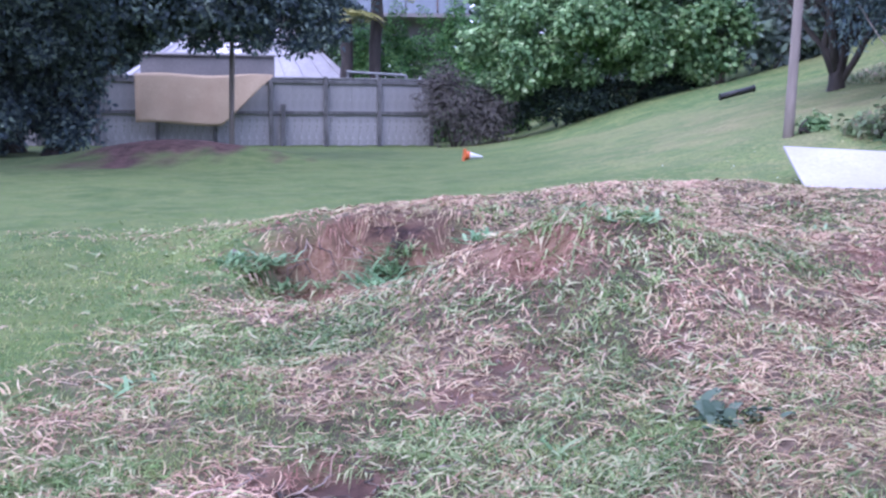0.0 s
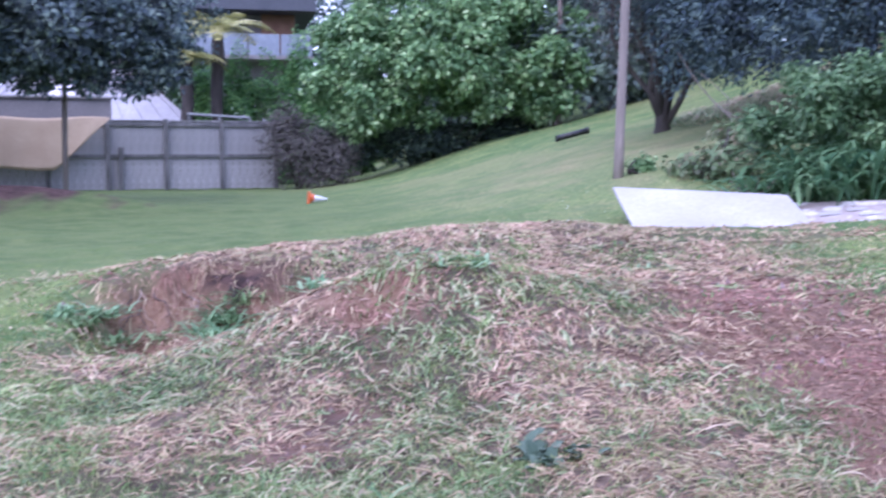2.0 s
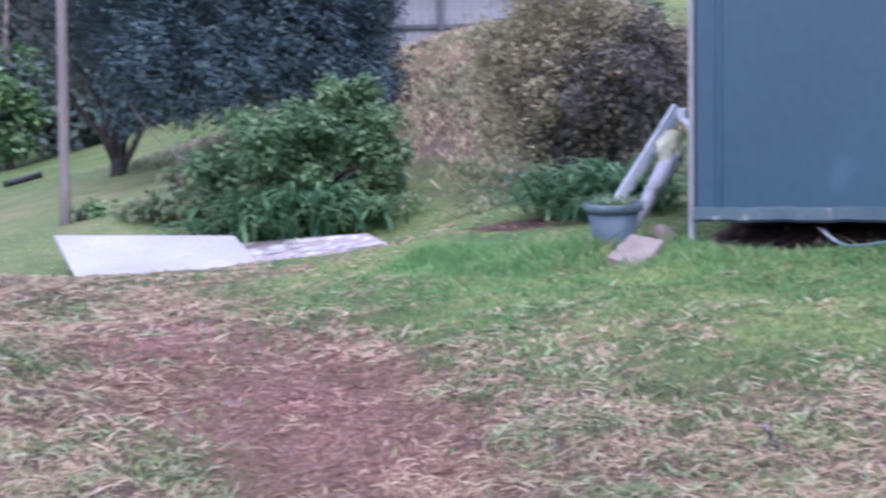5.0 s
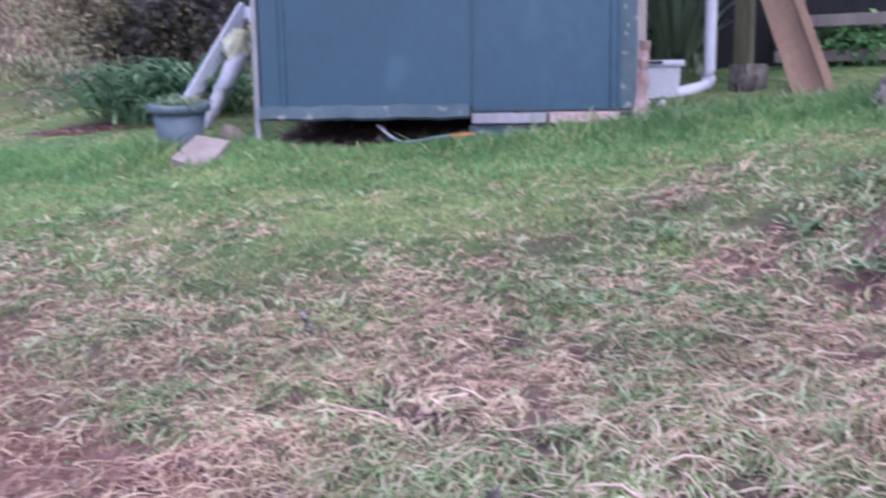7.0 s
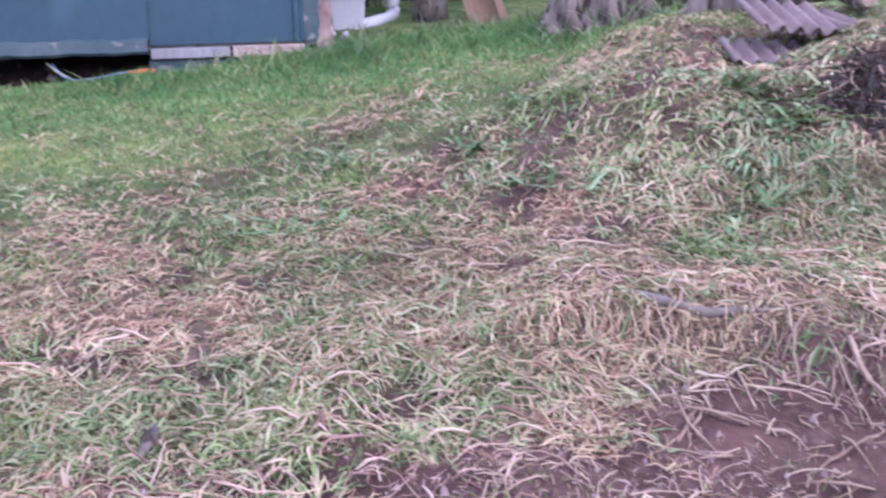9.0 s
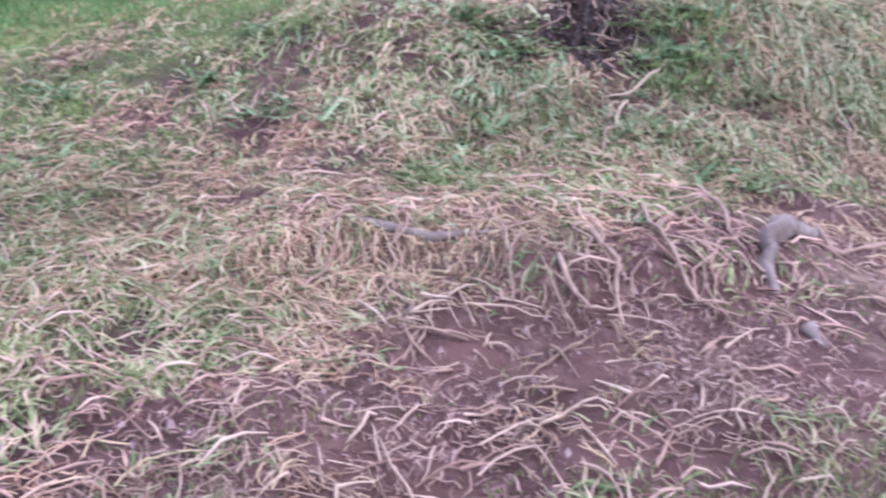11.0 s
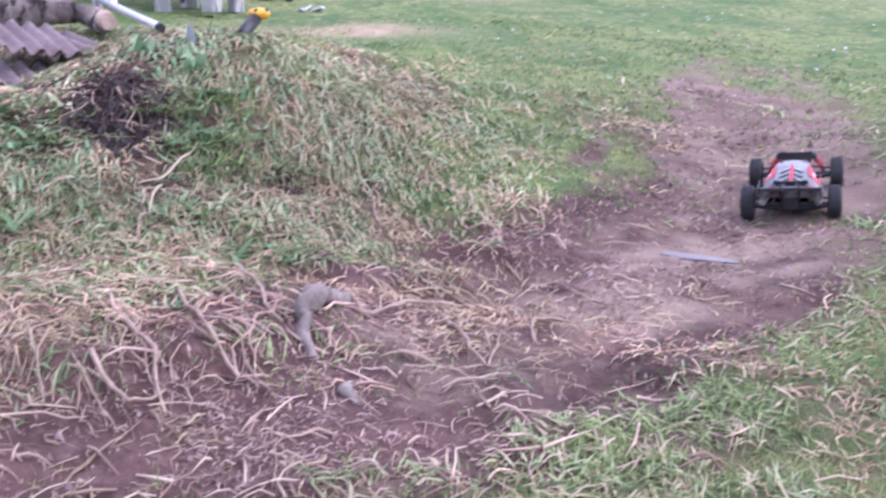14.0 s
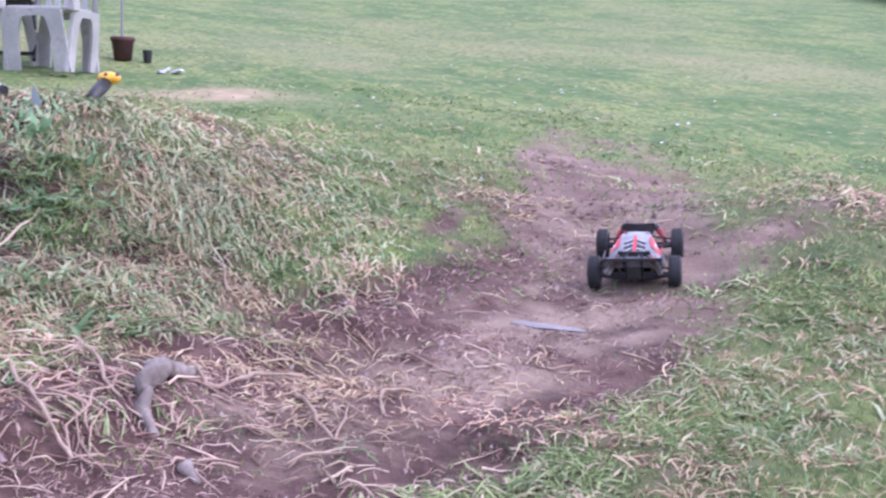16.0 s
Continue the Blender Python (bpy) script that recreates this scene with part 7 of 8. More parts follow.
fp = thing("flower_pot", pose(8.9, -2.6, on_ground(8.9, -2.6, 0.0)) @ Matrix.Scale(0.92, 4), "dark terracotta pot with a bare stake in it", "pot")
part("body", lathe_bm([(0.001, 0), (0.075, 0), (0.095, 0.16), (0.105, 0.165), (0.105, 0.2), (0.092, 0.2), (0.088, 0.17), (0.001, 0.165)], 22), TERRACOTTA, fp, smooth_shade=True)
part("stake", tube_bm([(0.03, 0, 0.1), (0.06, -0.02, 0.7), (0.08, -0.03, 1.1)], 0.012, 6), OLDWOOD, fp)
sm = thing("small_pot", pose(8.8, -2.77, on_ground(8.8, -2.77, 0.0)), "small black plastic pot", "pot")
part("body", lathe_bm([(0.001, 0), (0.03, 0), (0.04, 0.1), (0.036, 0.1), (0.028, 0.01)], 14), BLACKPLASTIC, sm)
for k, (x, y) in enumerate(((8.25, -2.72), (8.2, -2.83), (8.32, -2.77))):
    c = thing("paper_scrap", pose(x, y, on_ground(x, y, -0.015), 10, 15 * k, 40 * k), "white scrap of litter on the lawn", "scrap", "white scraps")
    part("body", box_bm(0.09, 0.05, 0.02, (0, 0, 0), 0.008), WHITEPLASTIC, c)
leaf_cloud("end_hedge", [(14.6, -21.4, 2.75, 1.6, 1.6, 0.7), (12.6, -23.5, 2.7, 1.6, 1.6, 0.8)], 6000, 0.16, DARKLEAF, seed=99)
tagged(bpy.data.objects["end_hedge"], "dark hedge along the top of the lawn", "hedge", kind="stuff")

# ---- small things on the worn ground ----
def wood_piece(name, label, pts, radii, material, category, rough_amount=0.006):
    t = thing(name, Matrix.Identity(4), label, category)
    q = [(*p[:2], on_ground(p.x, p.y, -p.z)) for p in finer([Vector(p) for p in pts], 5)]
    radii = [radii[i // 5] + (radii[min(i // 5 + 1, len(radii) - 1)] - radii[i // 5]) * (i % 5) / 5 for i in range(len(q))]
    bm = tube_bm(q, radii, 10)
    for v in bm.verts:
        v.co += rough_amount * noise.noise_vector(v.co * 16) + 0.4 * rough_amount * noise.noise_vector(v.co * 60)
    part("wood", bm, material, t, smooth_shade=True)
    return t


GREYWOOD = surface("grey_driftwood", (0.12, 0.095, 0.082), (0.29, 0.245, 0.215), 22, 0.85, 0.6, fine=70)
wood_piece("bent_root", "bent grey dead root rising from the earth", [(2.71, -1.20, -0.005), (2.66, -1.15, 0.025), (2.60, -1.08, 0.03), (2.53, -1.03, 0.022), (2.47, -1.015, 0.01), (2.41, -1.015, 0.0)], [0.012, 0.024, 0.026, 0.022, 0.015, 0.009], GREYWOOD, "root", 0.018)
wood_piece("bark_chip", "grey chip of bark lying in the dry stalks", [(1.98, 0.58, 0.006), (1.92, 0.56, 0.014), (1.86, 0.55, 0.004)], [0.004, 0.013, 0.005], PALEBARK, "bark")
wood_piece("wood_flake", "flat grey flake of bark on the track", [(2.28, -1.05, 0.006), (2.24, -1.03, 0.009), (2.18, -1.04, 0.004)], [0.006, 0.014, 0.006], GREYWOOD, "bark")
wood_piece("half_buried_root", "half-buried grey root in the earth", [(2.55, -0.12, -0.004), (2.5, -0.22, 0.004), (2.47, -0.34, 0.003), (2.5, -0.48, -0.004)], [0.005, 0.01, 0.011, 0.005], GREYWOOD, "root")
wood_piece("stick", "short grey stick lying in dry grass", [(2.7, 1.55, 0.01), (2.6, 1.5, 0.02), (2.52, 1.4, 0.01)], [0.005, 0.007, 0.004], PALEBARK, "stick")
wood_piece("stick", "pale curved twig on the mound", [(3.5, -1.0, 0.01), (3.42, -0.95, 0.02), (3.35, -0.87, 0.015), (3.32, -0.8, 0.01)], [0.0035, 0.004, 0.0035, 0.002], STOLON, "twig", 0.002)
wood_piece("stick", "pale twig standing in the grass", [(3.3, -0.86, 0.02), (3.25, -0.83, 0.03), (3.15, -0.8, 0.02)], [0.0035, 0.0035, 0.002], STOLON, "twig", 0.002)
for k, line in enumerate((((2.74, -0.8), (2.6, -0.78), (2.43, -0.81), (2.31, -0.84), (2.32, -0.9)), ((2.86, -0.96), (2.68, -0.96), (2.48, -0.97)), ((2.56, -0.66), (2.38, -0.69), (2.3, -0.68)),
                          ((2.63, -1.41), (2.4, -1.36), (2.25, -1.34), (2.41, -1.46)), ((2.77, -1.21), (2.59, -1.19), (2.64, -1.32), (2.76, -1.56)), ((2.87, -1.78), (2.67, -1.81), (2.56, -1.83)),
                          ((2.35, -1.5), (2.48, -1.58), (2.48, -1.68)), ((2.39, -0.58), (2.26, -0.63), (2.31, -0.7)), ((3.38, -1.47), (3.29, -1.48), (3.2, -1.45)), ((3.3, -0.81), (3.12, -0.78), (3.02, -0.75)))):
    m = len(line) - 1
    wood_piece("runner", "long pale dry runner looping over the bare earth", [(*p, 0.008 + 0.016 * math.sin(math.pi * i / m)) for i, p in enumerate(line)], [0.005 - 0.002 * i / m for i in range(m + 1)], RUNNER, "runner", 0.012)
for k, (x, y, s) in enumerate(((2.80, -2.28, 0.13),)):
    c = thing("flat_stone", pose(x, y, on_ground(x, y, -0.003), 3, 0, 34), "flat pale grey stone trodden into the track", "stone")
    bm = bmesh.new()
    bmesh.ops.create_icosphere(bm, subdivisions=3, radius=s)
    for v in bm.verts:
        v.co = Vector((v.co.x, v.co.y * 0.26, v.co.z * 0.045)) * (1 + 0.3 * noise.noise(v.co * 12))
    part("body", bm, surface("pale_stone", (0.19, 0.17, 0.17), (0.31, 0.285, 0.285), 8, 0.85, 0.5), c, smooth_shade=True)
for k, (x, y) in enumerate(((3.68, -1.0), (3.6, -1.05), (3.75, -1.12), (3.55, -0.98), (3.66, -0.55), (3.5, -0.5))):
    strap_clump((x, y, on_ground(x, y)), "leafy green weeds on the side of the mound", 70, 0.075, 0.009, 0.75, WEED if k % 2 else GRASS, 190 + k, "weed_tuft", 0.75, 0.06)
strap_clump((0.76, 2.52, on_ground(0.76, 2.52)), "low weed with blue-grey leaves on the mound", 80, 0.13, 0.024, 0.55, foliage("blue_grey_leaves", [(0.0, (0.05, 0.085, 0.052)), (1.0, (0.145, 0.195, 0.14))]), 140, "weed", 0.8, 0.05)
bankweed = ((-0.30, 5.60, 90, 0.26), (-0.22, 5.68, 60, 0.22), (-0.36, 5.42, 80, 0.22), (-0.28, 5.3, 60, 0.2), (-0.98, 5.55, 80, 0.2), (-1.05, 5.3, 70, 0.18), (-1.12, 5.42, 70, 0.18), (-0.9, 5.36, 60, 0.16), (0.2, 4.3, 60, 0.14), (0.62, 4.25, 60, 0.15), (0.75, 4.0, 50, 0.14))
for k, (x, y, n, ln) in enumerate(bankweed):
    strap_clump((x, y, on_ground(x, y)), "dark green grassy weed growing on the broken bank", n, ln, 0.012, 0.75, GRASS if k % 2 else WEED, 170 + k, "weed_tuft", 0.8, 0.06)
r = random.Random(21)
edge = thing("edge_roots", Matrix.Identity(4), "pale knotted roots hanging over the broken edge of the turf", "roots")
for k in range(15):
    y = r.uniform(-1.0, 0.0)
    pts, x, w = [], 2.60 + r.uniform(-0.08, 0.08) - 0.05 * math.sin(7 * y), r.uniform(0.0018, 0.0036)
    n = r.randint(6, 9)
    for i in range(n):
        pts.append((x, y, on_ground(x, y, -(0.006 + 0.014 * math.sin(math.pi * i / n)))))
        x, y = x - r.uniform(0.02, 0.055), y + r.gauss(0, 0.022)
    part("root", tube_bm(pts, [w * (1.1 - 0.7 * i / n) * r.uniform(0.85, 1.2) for i in range(n)], 6), STOLON if k % 3 else RUNNER, edge, smooth_shade=True)
r = random.Random(6)
hang = thing("hanging_roots", Matrix.Identity(4), "dry roots hanging over the torn edge of the bank", "roots")
for k in range(16):
    x, lip = r.uniform(-0.88, -0.05), r.uniform(5.74, 5.86)
    x1, low = x + r.uniform(-0.2, 0.2), r.uniform(5.5, 5.7)
    part("root", tube_bm(limb_points((x, lip, on_ground(x, lip, 0.01)), (x1, low, on_ground(x1, low, -0.01)), 0.05, 6, k + 90), [0.004, 0.004, 0.0035, 0.003, 0.003, 0.002, 0.0015], 5), (BARK, PALEBARK, RUNNER, BARK)[k % 4], hang)
for k in range(14):
    x, y = ((0.6, 4.4), (2.0, 5.3), (-0.6, 5.5), (-0.2, 4.6), (3.2, -0.9), (3.3, 0.1), (3.2, -0.5), (3.0, 0.7), (0.3, 2.4), (-0.9, 3.0), (2.95, -1.05), (3.6, 0.8), (3.45, -1.25), (1.6, 5.0))[k]
    strap_clump((x, y, on_ground(x, y)), "tuft of broad green weeds among dry stalks", 42, 0.13, 0.010, 0.9, WEED if k % 2 else GRASS, 150 + k, "weed_tuft", 0.75, 0.07)
pit = thing("exposed_roots", Matrix.Identity(4), "dry roots crossing a dark scrape in the turf", "roots")
for k in range(22):
    x, y, a = -0.27 + r.gauss(0, 0.12), 2.22 + r.gauss(0, 0.06), r.uniform(0, 6.28)
    x1, y1 = x + 0.14 * math.cos(a), y + 0.09 * math.sin(a)
    w = r.uniform(0.0016, 0.0032)
    part("root", tube_bm(limb_points((x, y, on_ground(x, y, -0.006)), (x1, y1, on_ground(x1, y1, -0.008)), 0.025, 6, k + 500), [w, w, w, 0.9 * w, 0.8 * w, 0.6 * w, 0.4 * w], 5), (RUNNER, PALEBARK, BARK)[k % 3], pit)
strap_clump((3.93, -1.05, on_ground(3.93, -1.05)), "seedling with broad upright pale green leaves on the mound", 6, 0.10, 0.022, 0.35, WEED, 260, "seedling", 0.3, 0.012, True)
strap_clump((4.0, -1.12, on_ground(4.0, -1.12)), "broad blue-grey leaf standing on the mound", 2, 0.10, 0.032, 0.3, foliage("frosted_leaf", [(0.0, (0.24, 0.29, 0.29)), (1.0, (0.38, 0.43, 0.43))]), 261, "seedling", 0.25, 0.01, True)
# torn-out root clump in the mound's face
# roots and clods here carry the gap's shadow in their dark colours
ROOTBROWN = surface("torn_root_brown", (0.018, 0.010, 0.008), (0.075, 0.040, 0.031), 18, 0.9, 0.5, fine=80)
torn = thing("torn_roots", pose(3.57, -0.80, on_ground(3.57, -0.80, 0.02)), "torn reddish-brown roots hanging in a dark gap of the mound", "roots")


def torn_z(dx, dy):
    return on_ground(3.57 + dx, -0.80 + dy, 0.0) - torn.matrix_world.translation.z


for k in range(150):
    y0, x0 = r.gauss(0.01, 0.075), r.uniform(-0.02, 0.3)
    y1, x1 = y0 + r.gauss(0, 0.07), x0 - r.uniform(0.03, 0.17)
    z0, z1 = torn_z(x0, y0) + r.uniform(0.0, 0.05), torn_z(x1, y1) + r.uniform(-0.01, 0.035)
    w = r.uniform(0.0016, 0.0042)
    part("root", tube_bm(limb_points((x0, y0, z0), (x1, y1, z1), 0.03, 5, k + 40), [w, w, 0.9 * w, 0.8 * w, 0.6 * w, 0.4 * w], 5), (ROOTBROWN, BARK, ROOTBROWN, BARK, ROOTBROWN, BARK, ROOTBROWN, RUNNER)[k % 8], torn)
for k in range(26):
    bm = bmesh.new()
    bmesh.ops.create_icosphere(bm, subdivisions=2, radius=r.uniform(0.010, 0.026))
    for v in bm.verts:
        v.co = v.co * (1 + 0.5 * noise.noise(v.co * 40 + Vector((k, 0, 0))))
    bx, by = r.uniform(-0.12, 0.28), r.gauss(0, 0.075)
    bmesh.ops.translate(bm, vec=(bx, by, torn_z(bx, by)), verts=bm.verts)
    part("clod", bm, (SHADECLOD, DARKSOIL)[k % 2], torn)
for k, (dx, dy) in enumerate(((0.1, 0.15), (0.1, -0.14), (-0.04, 0.18), (-0.06, -0.16))):
    strap_clump((3.57 + dx, -0.80 + dy, on_ground(3.57 + dx, -0.80 + dy)), "long green grass overhanging the torn gap in the mound", 34, 0.12, 0.006, 0.85, PATCH, 230 + k, "grass_tuft", 0.95, 0.045)
for k, (x, y, ln) in enumerate(((3.45, -1.0, 0.11), (3.55, -1.08, 0.13), (3.66, -1.12, 0.12), (3.72, -1.05, 0.12))):
    strap_clump((x, y, on_ground(x, y)), "tall fresh grass on the flank of the mound", 60, ln, 0.005, 0.75, PATCH, 240 + k, "grass_tuft", 0.8, 0.07)
# white petals strewn on the lawn
n = 220
px = np.concatenate([rng.normal(6.3, 0.9, 90), rng.normal(2.6, 0.8, 30), rng.normal(6.5, 1.6, 100)])
py = np.concatenate([rng.normal(7.2, 0.7, 90), rng.normal(9.2, 0.8, 30), rng.normal(-5.2, 1.3, 100)])
pz, pa, ps = top_z(px, py) + 0.03, rng.uniform(0, 6.28, n), rng.uniform(0.006, 0.018, n)
dx, dy = np.stack([np.cos(pa) * ps, np.sin(pa) * ps, 0.3 * ps], -1), np.stack([-np.sin(pa) * ps * 0.6, np.cos(pa) * ps * 0.6, 0 * ps], -1)
pc = np.stack([px, py, pz], -1)
petals = np_mesh("petals", np.stack([pc - dx, pc + dy, pc + dx, pc - dy], 1).reshape(-1, 3), 4 * np.arange(n)[:, None] + [0, 1, 2, 3], WHITEPLASTIC)
tagged(petals, "fallen white petals strewn on the lawn", "petals", kind="stuff")


# ---- model buggy ----
from mathutils.bvhtree import BVHTree


def loft_bm(sections):
    """A closed shell over cross-sections (x, half width low, half width high, z low, z shoulder, z top)."""
    bm = bmesh.new()
    rings = []
    for x, wl, wh, zl, zs, zt in sections:
        ring = [(wl, zl), (wl * 1.02, zl + 0.3 * (zs - zl)), ((wl + wh) / 2, zs), (wh, zt - 0.25 * (zt - zs)), (wh * 0.84, zt), (0, zt * 1.015)]
        ring = ring + [(-y, z) for y, z in ring[-2::-1]]
        rings.append([bm.verts.new((x, y, z)) for y, z in ring])
    n = len(rings[0])
    for a, b in zip(rings, rings[1:]):
        for i in range(n - 1):
            bm.faces.new((a[i], b[i], b[i + 1], a[i + 1]))
        bm.faces.new((a[n - 1], b[n - 1], b[0], a[0]))
    bm.faces.new(rings[0])
    bm.faces.new(rings[-1][::-1])
    return bm


def buggy_wheel(at, side, parent):
    """Knobbly tyre, dish rim and red hub nut."""
    w = new("wheel")
    w.parent = parent
    w.matrix_basis = pose(*at, -90 * side, 0, 0)
    bm = lathe_bm([(0.040, -0.020), (0.050, -0.0225), (0.0555, -0.017), (0.057, -0.008), (0.057, 0.008), (0.0555, 0.017), (0.050, 0.0225), (0.040, 0.020)], 32)
    for k in range(32):
        for j, z in enumerate((-0.014, -0.0045, 0.0045, 0.014)):
            a = 2 * math.pi * (k + 0.5 * (j % 2)) / 32
            box_bm(0.0022, 0.0065, 0.0062, (0.0578 * math.cos(a), 0.0578 * math.sin(a), z), 0, bm, Matrix.Rotation(a, 4, "Z"))
    part("tyre", bm, BLACKRUBBER, w, "black knobbly rubber tyre")
    part("rim", lathe_bm([(0.041, -0.02), (0.041, 0.019), (0.038, 0.02), (0.034, 0.012), (0.018, 0.008), (0.010, 0.012), (0.001, 0.012)], 28), BLACKPLASTIC, w, "black dish rim", True)
    part("hub_nut", lathe_bm([(0.009, 0.011), (0.009, 0.019), (0.005, 0.021), (0.001, 0.021)], 6), RED, w, "red hub nut")
    return w


def buggy(at, m):
    car = thing("model_buggy", m, "grey and red radio-controlled model buggy with a black wing", "toy car")
    part("chassis", box_bm(0.36, 0.11, 0.012, (0.0, 0, 0.038), 0.004), BLACKPLASTIC, car)
    part("side_guard", box_bm(0.22, 0.02, 0.024, (-0.01, 0.075, 0.045), 0.005), BLACKPLASTIC, car)
    part("side_guard", box_bm(0.22, 0.02, 0.024, (-0.01, -0.075, 0.045), 0.005), BLACKPLASTIC, car)
    part("front_bumper", box_bm(0.05, 0.09, 0.016, (0.225, 0, 0.045), 0.006, turn=Matrix.Rotation(radians(-18), 4, "Y")), BLACKPLASTIC, car)
    part("gearbox", box_bm(0.06, 0.055, 0.05, (0.165, 0, 0.062), 0.008), BLACKPLASTIC, car)
    part("gearbox", box_bm(0.06, 0.055, 0.05, (-0.165, 0, 0.062), 0.008), BLACKPLASTIC, car)
    shell = loft_bm([(-0.195, 0.098, 0.092, 0.086, 0.1, 0.112), (-0.13, 0.104, 0.084, 0.06, 0.095, 0.134), (-0.06, 0.102, 0.068, 0.05, 0.09, 0.152), (0.01, 0.095, 0.055, 0.05, 0.085, 0.152),
                     (0.075, 0.08, 0.05, 0.05, 0.08, 0.122), (0.13, 0.06, 0.042, 0.055, 0.078, 0.103), (0.165, 0.042, 0.034, 0.06, 0.075, 0.092)])
    skin = BVHTree.FromBMesh(shell)
    body = part("body_shell", shell, GREYLEXAN, car, "scuffed grey translucent body shell", True)

    def decal(name, pts, material, lift=0.003):
        """A thin film that follows the shell: a patch of (x, y) corners, laid down on it."""
        bm = bmesh.new()
        n = 6
        a, b, c, d = [Vector((*p[:2], 0)) for p in pts]
        rows = []
        for i in range(n + 1):
            row = []
            for k in range(n + 1):
                p = a.lerp(b, i / n).lerp(d.lerp(c, i / n), k / n)
                hit = skin.ray_cast(Vector((p.x, p.y, 0.5)), Vector((0, 0, -1)))[0]
                row.append(bm.verts.new((p.x, p.y, (hit.z if hit else 0.08) + lift)))
            rows.append(row)
        for r0, r1 in zip(rows, rows[1:]):
            for k in range(n):
                bm.faces.new((r0[k], r0[k + 1], r1[k + 1], r1[k]))
        return part(name, bm, material, body, smooth_shade=True)

    for s in (-1, 1):
        decal("red_stripe", [(-0.15, s * 0.092), (0.06, s * 0.088), (0.06, s * 0.079), (-0.15, s * 0.08)], RED)
        decal("red_stripe", [(0.0, s * 0.05), (0.12, s * 0.04), (0.12, s * 0.027), (0.0, s * 0.034)], RED)
        decal("red_stripe", [(-0.16, s * 0.086), (-0.07, s * 0.07), (-0.06, s * 0.05), (-0.12, s * 0.056)], RED)
        decal("side_window", [(-0.04, s * 0.074), (0.035, s * 0.07), (0.025, s * 0.058), (-0.035, s * 0.064)], BLACKPLASTIC)
        for k in range(4):
            x = -0.12 + 0.02 * k
            decal("pale_mark", [(x, s * 0.078), (x + 0.014, s * 0.078), (x + 0.014, s * 0.07), (x, s * 0.07)], PALEDECAL, 0.0035)
        for k in range(3):
            x = -0.15 + 0.028 * k
            decal("vent", [(x - 0.002, s * 0.007), (x + 0.011, s * 0.007), (x - 0.007, s * 0.038), (x - 0.02, s * 0.038)], BLACKPLASTIC, 0.0045)
            decal("pale_mark", [(x + 0.013, s * 0.007), (x + 0.016, s * 0.007), (x - 0.002, s * 0.036), (x - 0.005, s * 0.036)], PALEDECAL, 0.0045)
    decal("windscreen", [(0.025, 0.026), (0.078, 0.022), (0.078, -0.022), (0.025, -0.026)], BLACKPLASTIC)
    decal("red_stripe", [(-0.165, 0.006), (-0.05, 0.005), (-0.05, -0.005), (-0.165, -0.006)], RED, 0.004)

    # wing with end plates and slots
    wing = part("wing", box_bm(0.065, 0.196, 0.006, (-0.232, 0, 0.126), 0.002, turn=Matrix.Rotation(radians(11), 4, "Y")), BLACKPLASTIC, car, "black high-downforce wing")
    part("gurney", box_bm(0.004, 0.196, 0.009, (-0.262, 0, 0.136), 0.001), BLACKPLASTIC, wing)
    for s in (-1, 1):
        part("end_plate", box_bm(0.095, 0.004, 0.042, (-0.232, s * 0.099, 0.124), 0.0015), BLACKPLASTIC, wing)
        part("wing_mount", box_bm(0.06, 0.008, 0.045, (-0.205, s * 0.03, 0.106), 0.002, turn=Matrix.Rotation(radians(35), 4, "Y")), BLACKPLASTIC, car)
    for k in range(4):
        part("fin", box_bm(0.06, 0.003, 0.011, (-0.232, -0.06 + 0.04 * k, 0.133), 0.001), BLACKPLASTIC, wing)
    for x, tilt in ((0.17, 8), (-0.175, -8)):
        bm = bmesh.new()
        ring = ((0.03, 0.07), (0.062, 0.118), (0.054, 0.14), (0.03, 0.137), (-0.03, 0.137), (-0.054, 0.14), (-0.062, 0.118), (-0.03, 0.07))
        f = bm.faces.new([bm.verts.new((x - 0.003, y, z)) for y, z in ring])
        ex = bmesh.ops.extrude_face_region(bm, geom=[f])
        bmesh.ops.translate(bm, vec=(0.006, 0, 0), verts=[v for v in ex["geom"] if isinstance(v, bmesh.types.BMVert)])
        part("shock_tower", bm, BLACKPLASTIC, car)
        for s in (-1, 1):
            part("lower_arm", tube_bm([(x - 0.01, s * 0.03, 0.042), (x, s * 0.125, 0.05)], [0.012, 0.009], 6), BLACKPLASTIC, car)
            part("upper_link", tube_bm([(x, s * 0.035, 0.085), (x, s * 0.12, 0.075)], 0.004, 6), BLACKPLASTIC, car)
            dx = 0.018 if x > 0 else -0.018
            a, b = Vector((x + dx, s * 0.098, 0.056)), Vector((x + dx, s * 0.052, 0.132 if x > 0 else 0.128))
            sh = part("shock", tube_bm([a, a.lerp(b, 0.5), a.lerp(b, 0.55), b], [0.004, 0.004, 0.0085, 0.0085], 10), SHOCKBODY, car, "alloy shock absorber", True)
            turns, pts = 7, []
            ax = (b - a).normalized()
            e1 = ax.orthogonal().normalized()
            e2 = ax.cross(e1)
            for i in range(turns * 10 + 1):
                q = 2 * math.pi * i / 10
                pts.append(a.lerp(b, 0.08 + 0.62 * i / (turns * 10)) + (e1 * math.cos(q) + e2 * math.sin(q)) * 0.0115)
            part("spring", tube_bm(pts, 0.0022, 5), SILVER if x < 0 else RED, sh)
            part("spring_cup", tube_bm([a.lerp(b, 0.72), a.lerp(b, 0.95)], 0.0105, 12), RED if x < 0 else BLACKPLASTIC, sh, "spring collar")
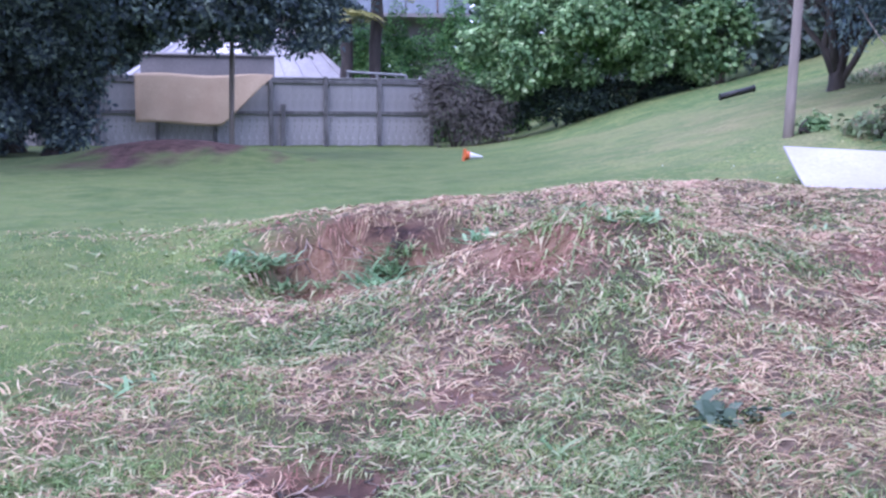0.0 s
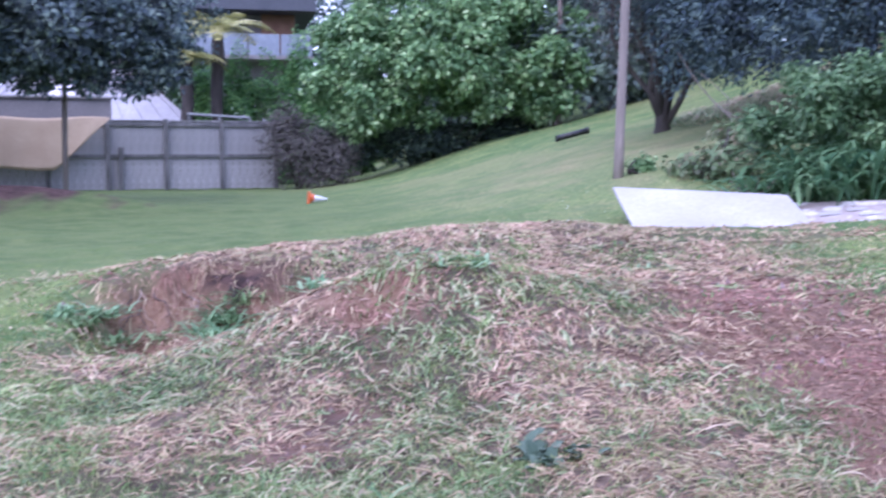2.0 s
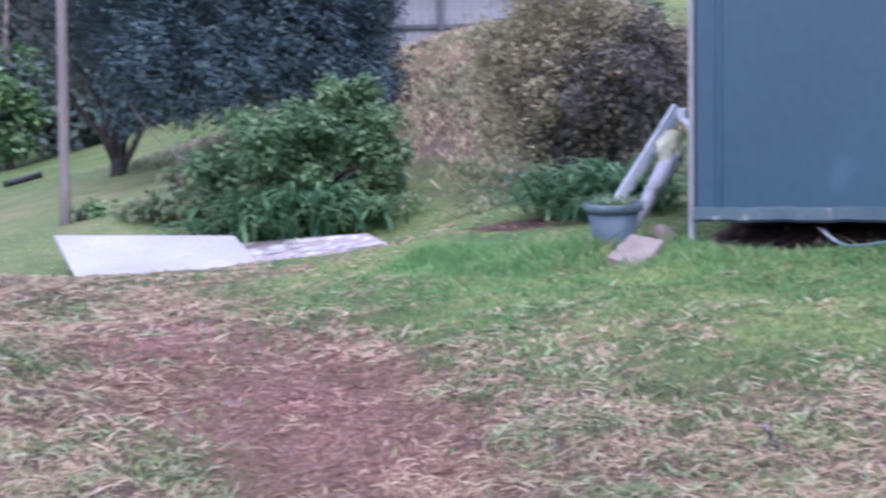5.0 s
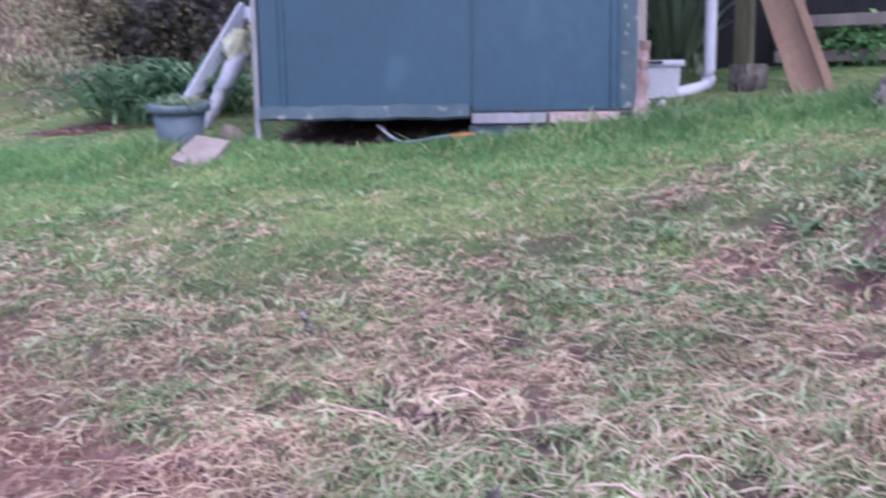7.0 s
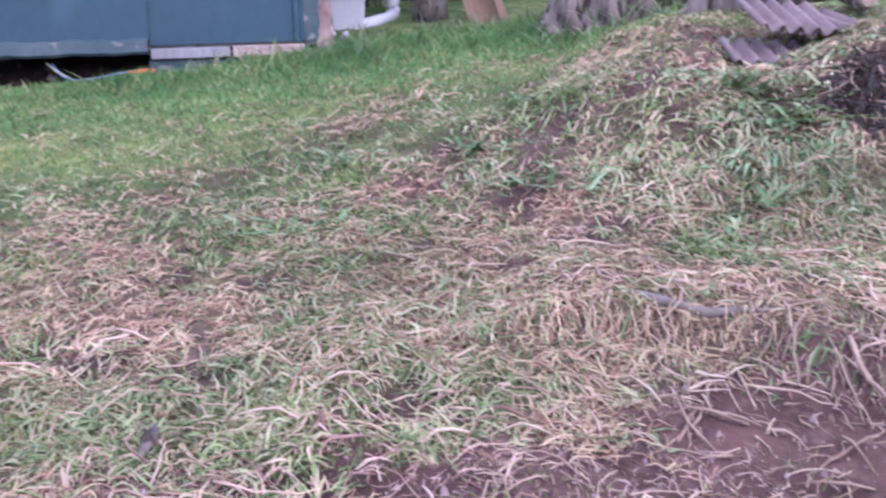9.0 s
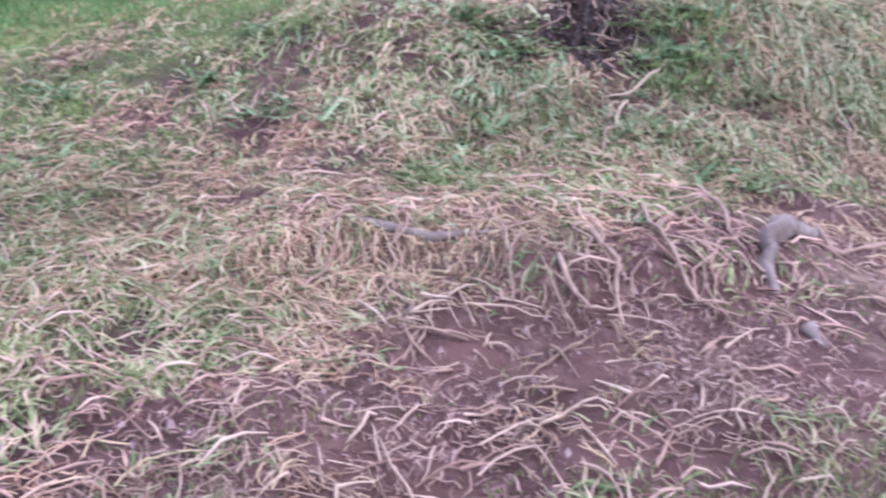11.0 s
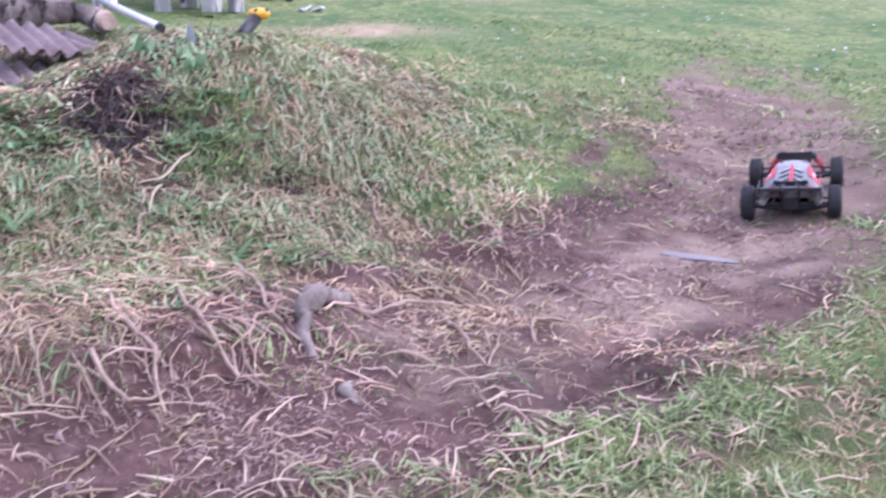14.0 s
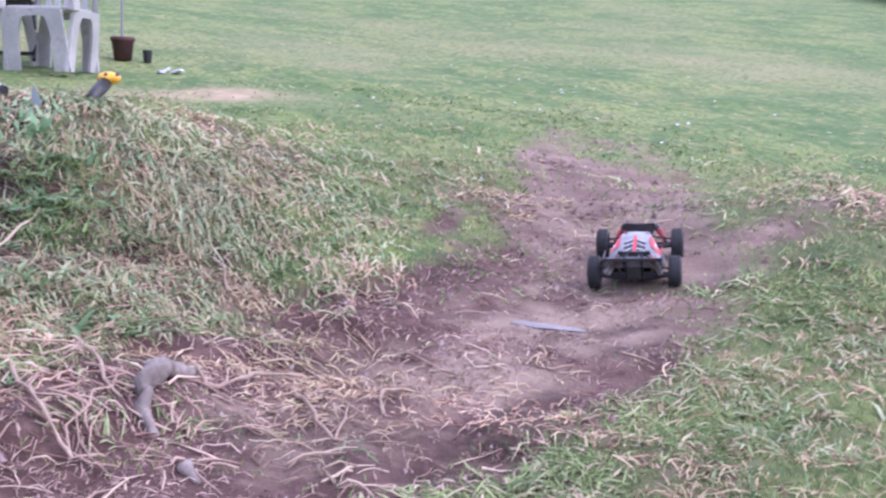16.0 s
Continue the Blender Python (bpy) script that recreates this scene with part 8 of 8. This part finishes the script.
            part("axle", tube_bm([(x, s * 0.03, 0.056), (x, s * 0.15, 0.057)], 0.005, 8), BLACKPLASTIC, car)
            buggy_wheel((x - 0.006 if x > 0 else x + 0.011, s * 0.141, 0.057), s, car)
    part("motor", tube_bm([(-0.06, -0.03, 0.075), (0.03, -0.03, 0.075)], 0.022, 14), BLACKPLASTIC, car)
    return car


def stand_pose(x, y, heading, half_base=0.165, half_track=0.14):
    """The pose of a four-wheeled thing that rests on the ground."""
    c, s = math.cos(heading), math.sin(heading)

    def z(u, v):
        return on_ground(x + c * u - s * v, y + s * u + c * v, 0.004)

    up, ahead = Vector((0, 0, 1)), Vector((2 * half_base * c, 2 * half_base * s, (z(half_base, half_track) + z(half_base, -half_track) - z(-half_base, half_track) - z(-half_base, -half_track)) / 2)).normalized()
    left = Vector((-2 * half_track * s, 2 * half_track * c, (z(half_base, half_track) + z(-half_base, half_track) - z(half_base, -half_track) - z(-half_base, -half_track)) / 2)).normalized()
    up = ahead.cross(left).normalized()
    left = up.cross(ahead)
    zc = sum(z(a, b) for a in (half_base, -half_base) for b in (half_track, -half_track)) / 4
    return Matrix(((ahead.x, left.x, up.x, x), (ahead.y, left.y, up.y, y), (ahead.z, left.z, up.z, zc), (0, 0, 0, 1)))


buggy(None, stand_pose(3.07, -2.90, radians(-45)) @ Matrix.Scale(0.94, 4))
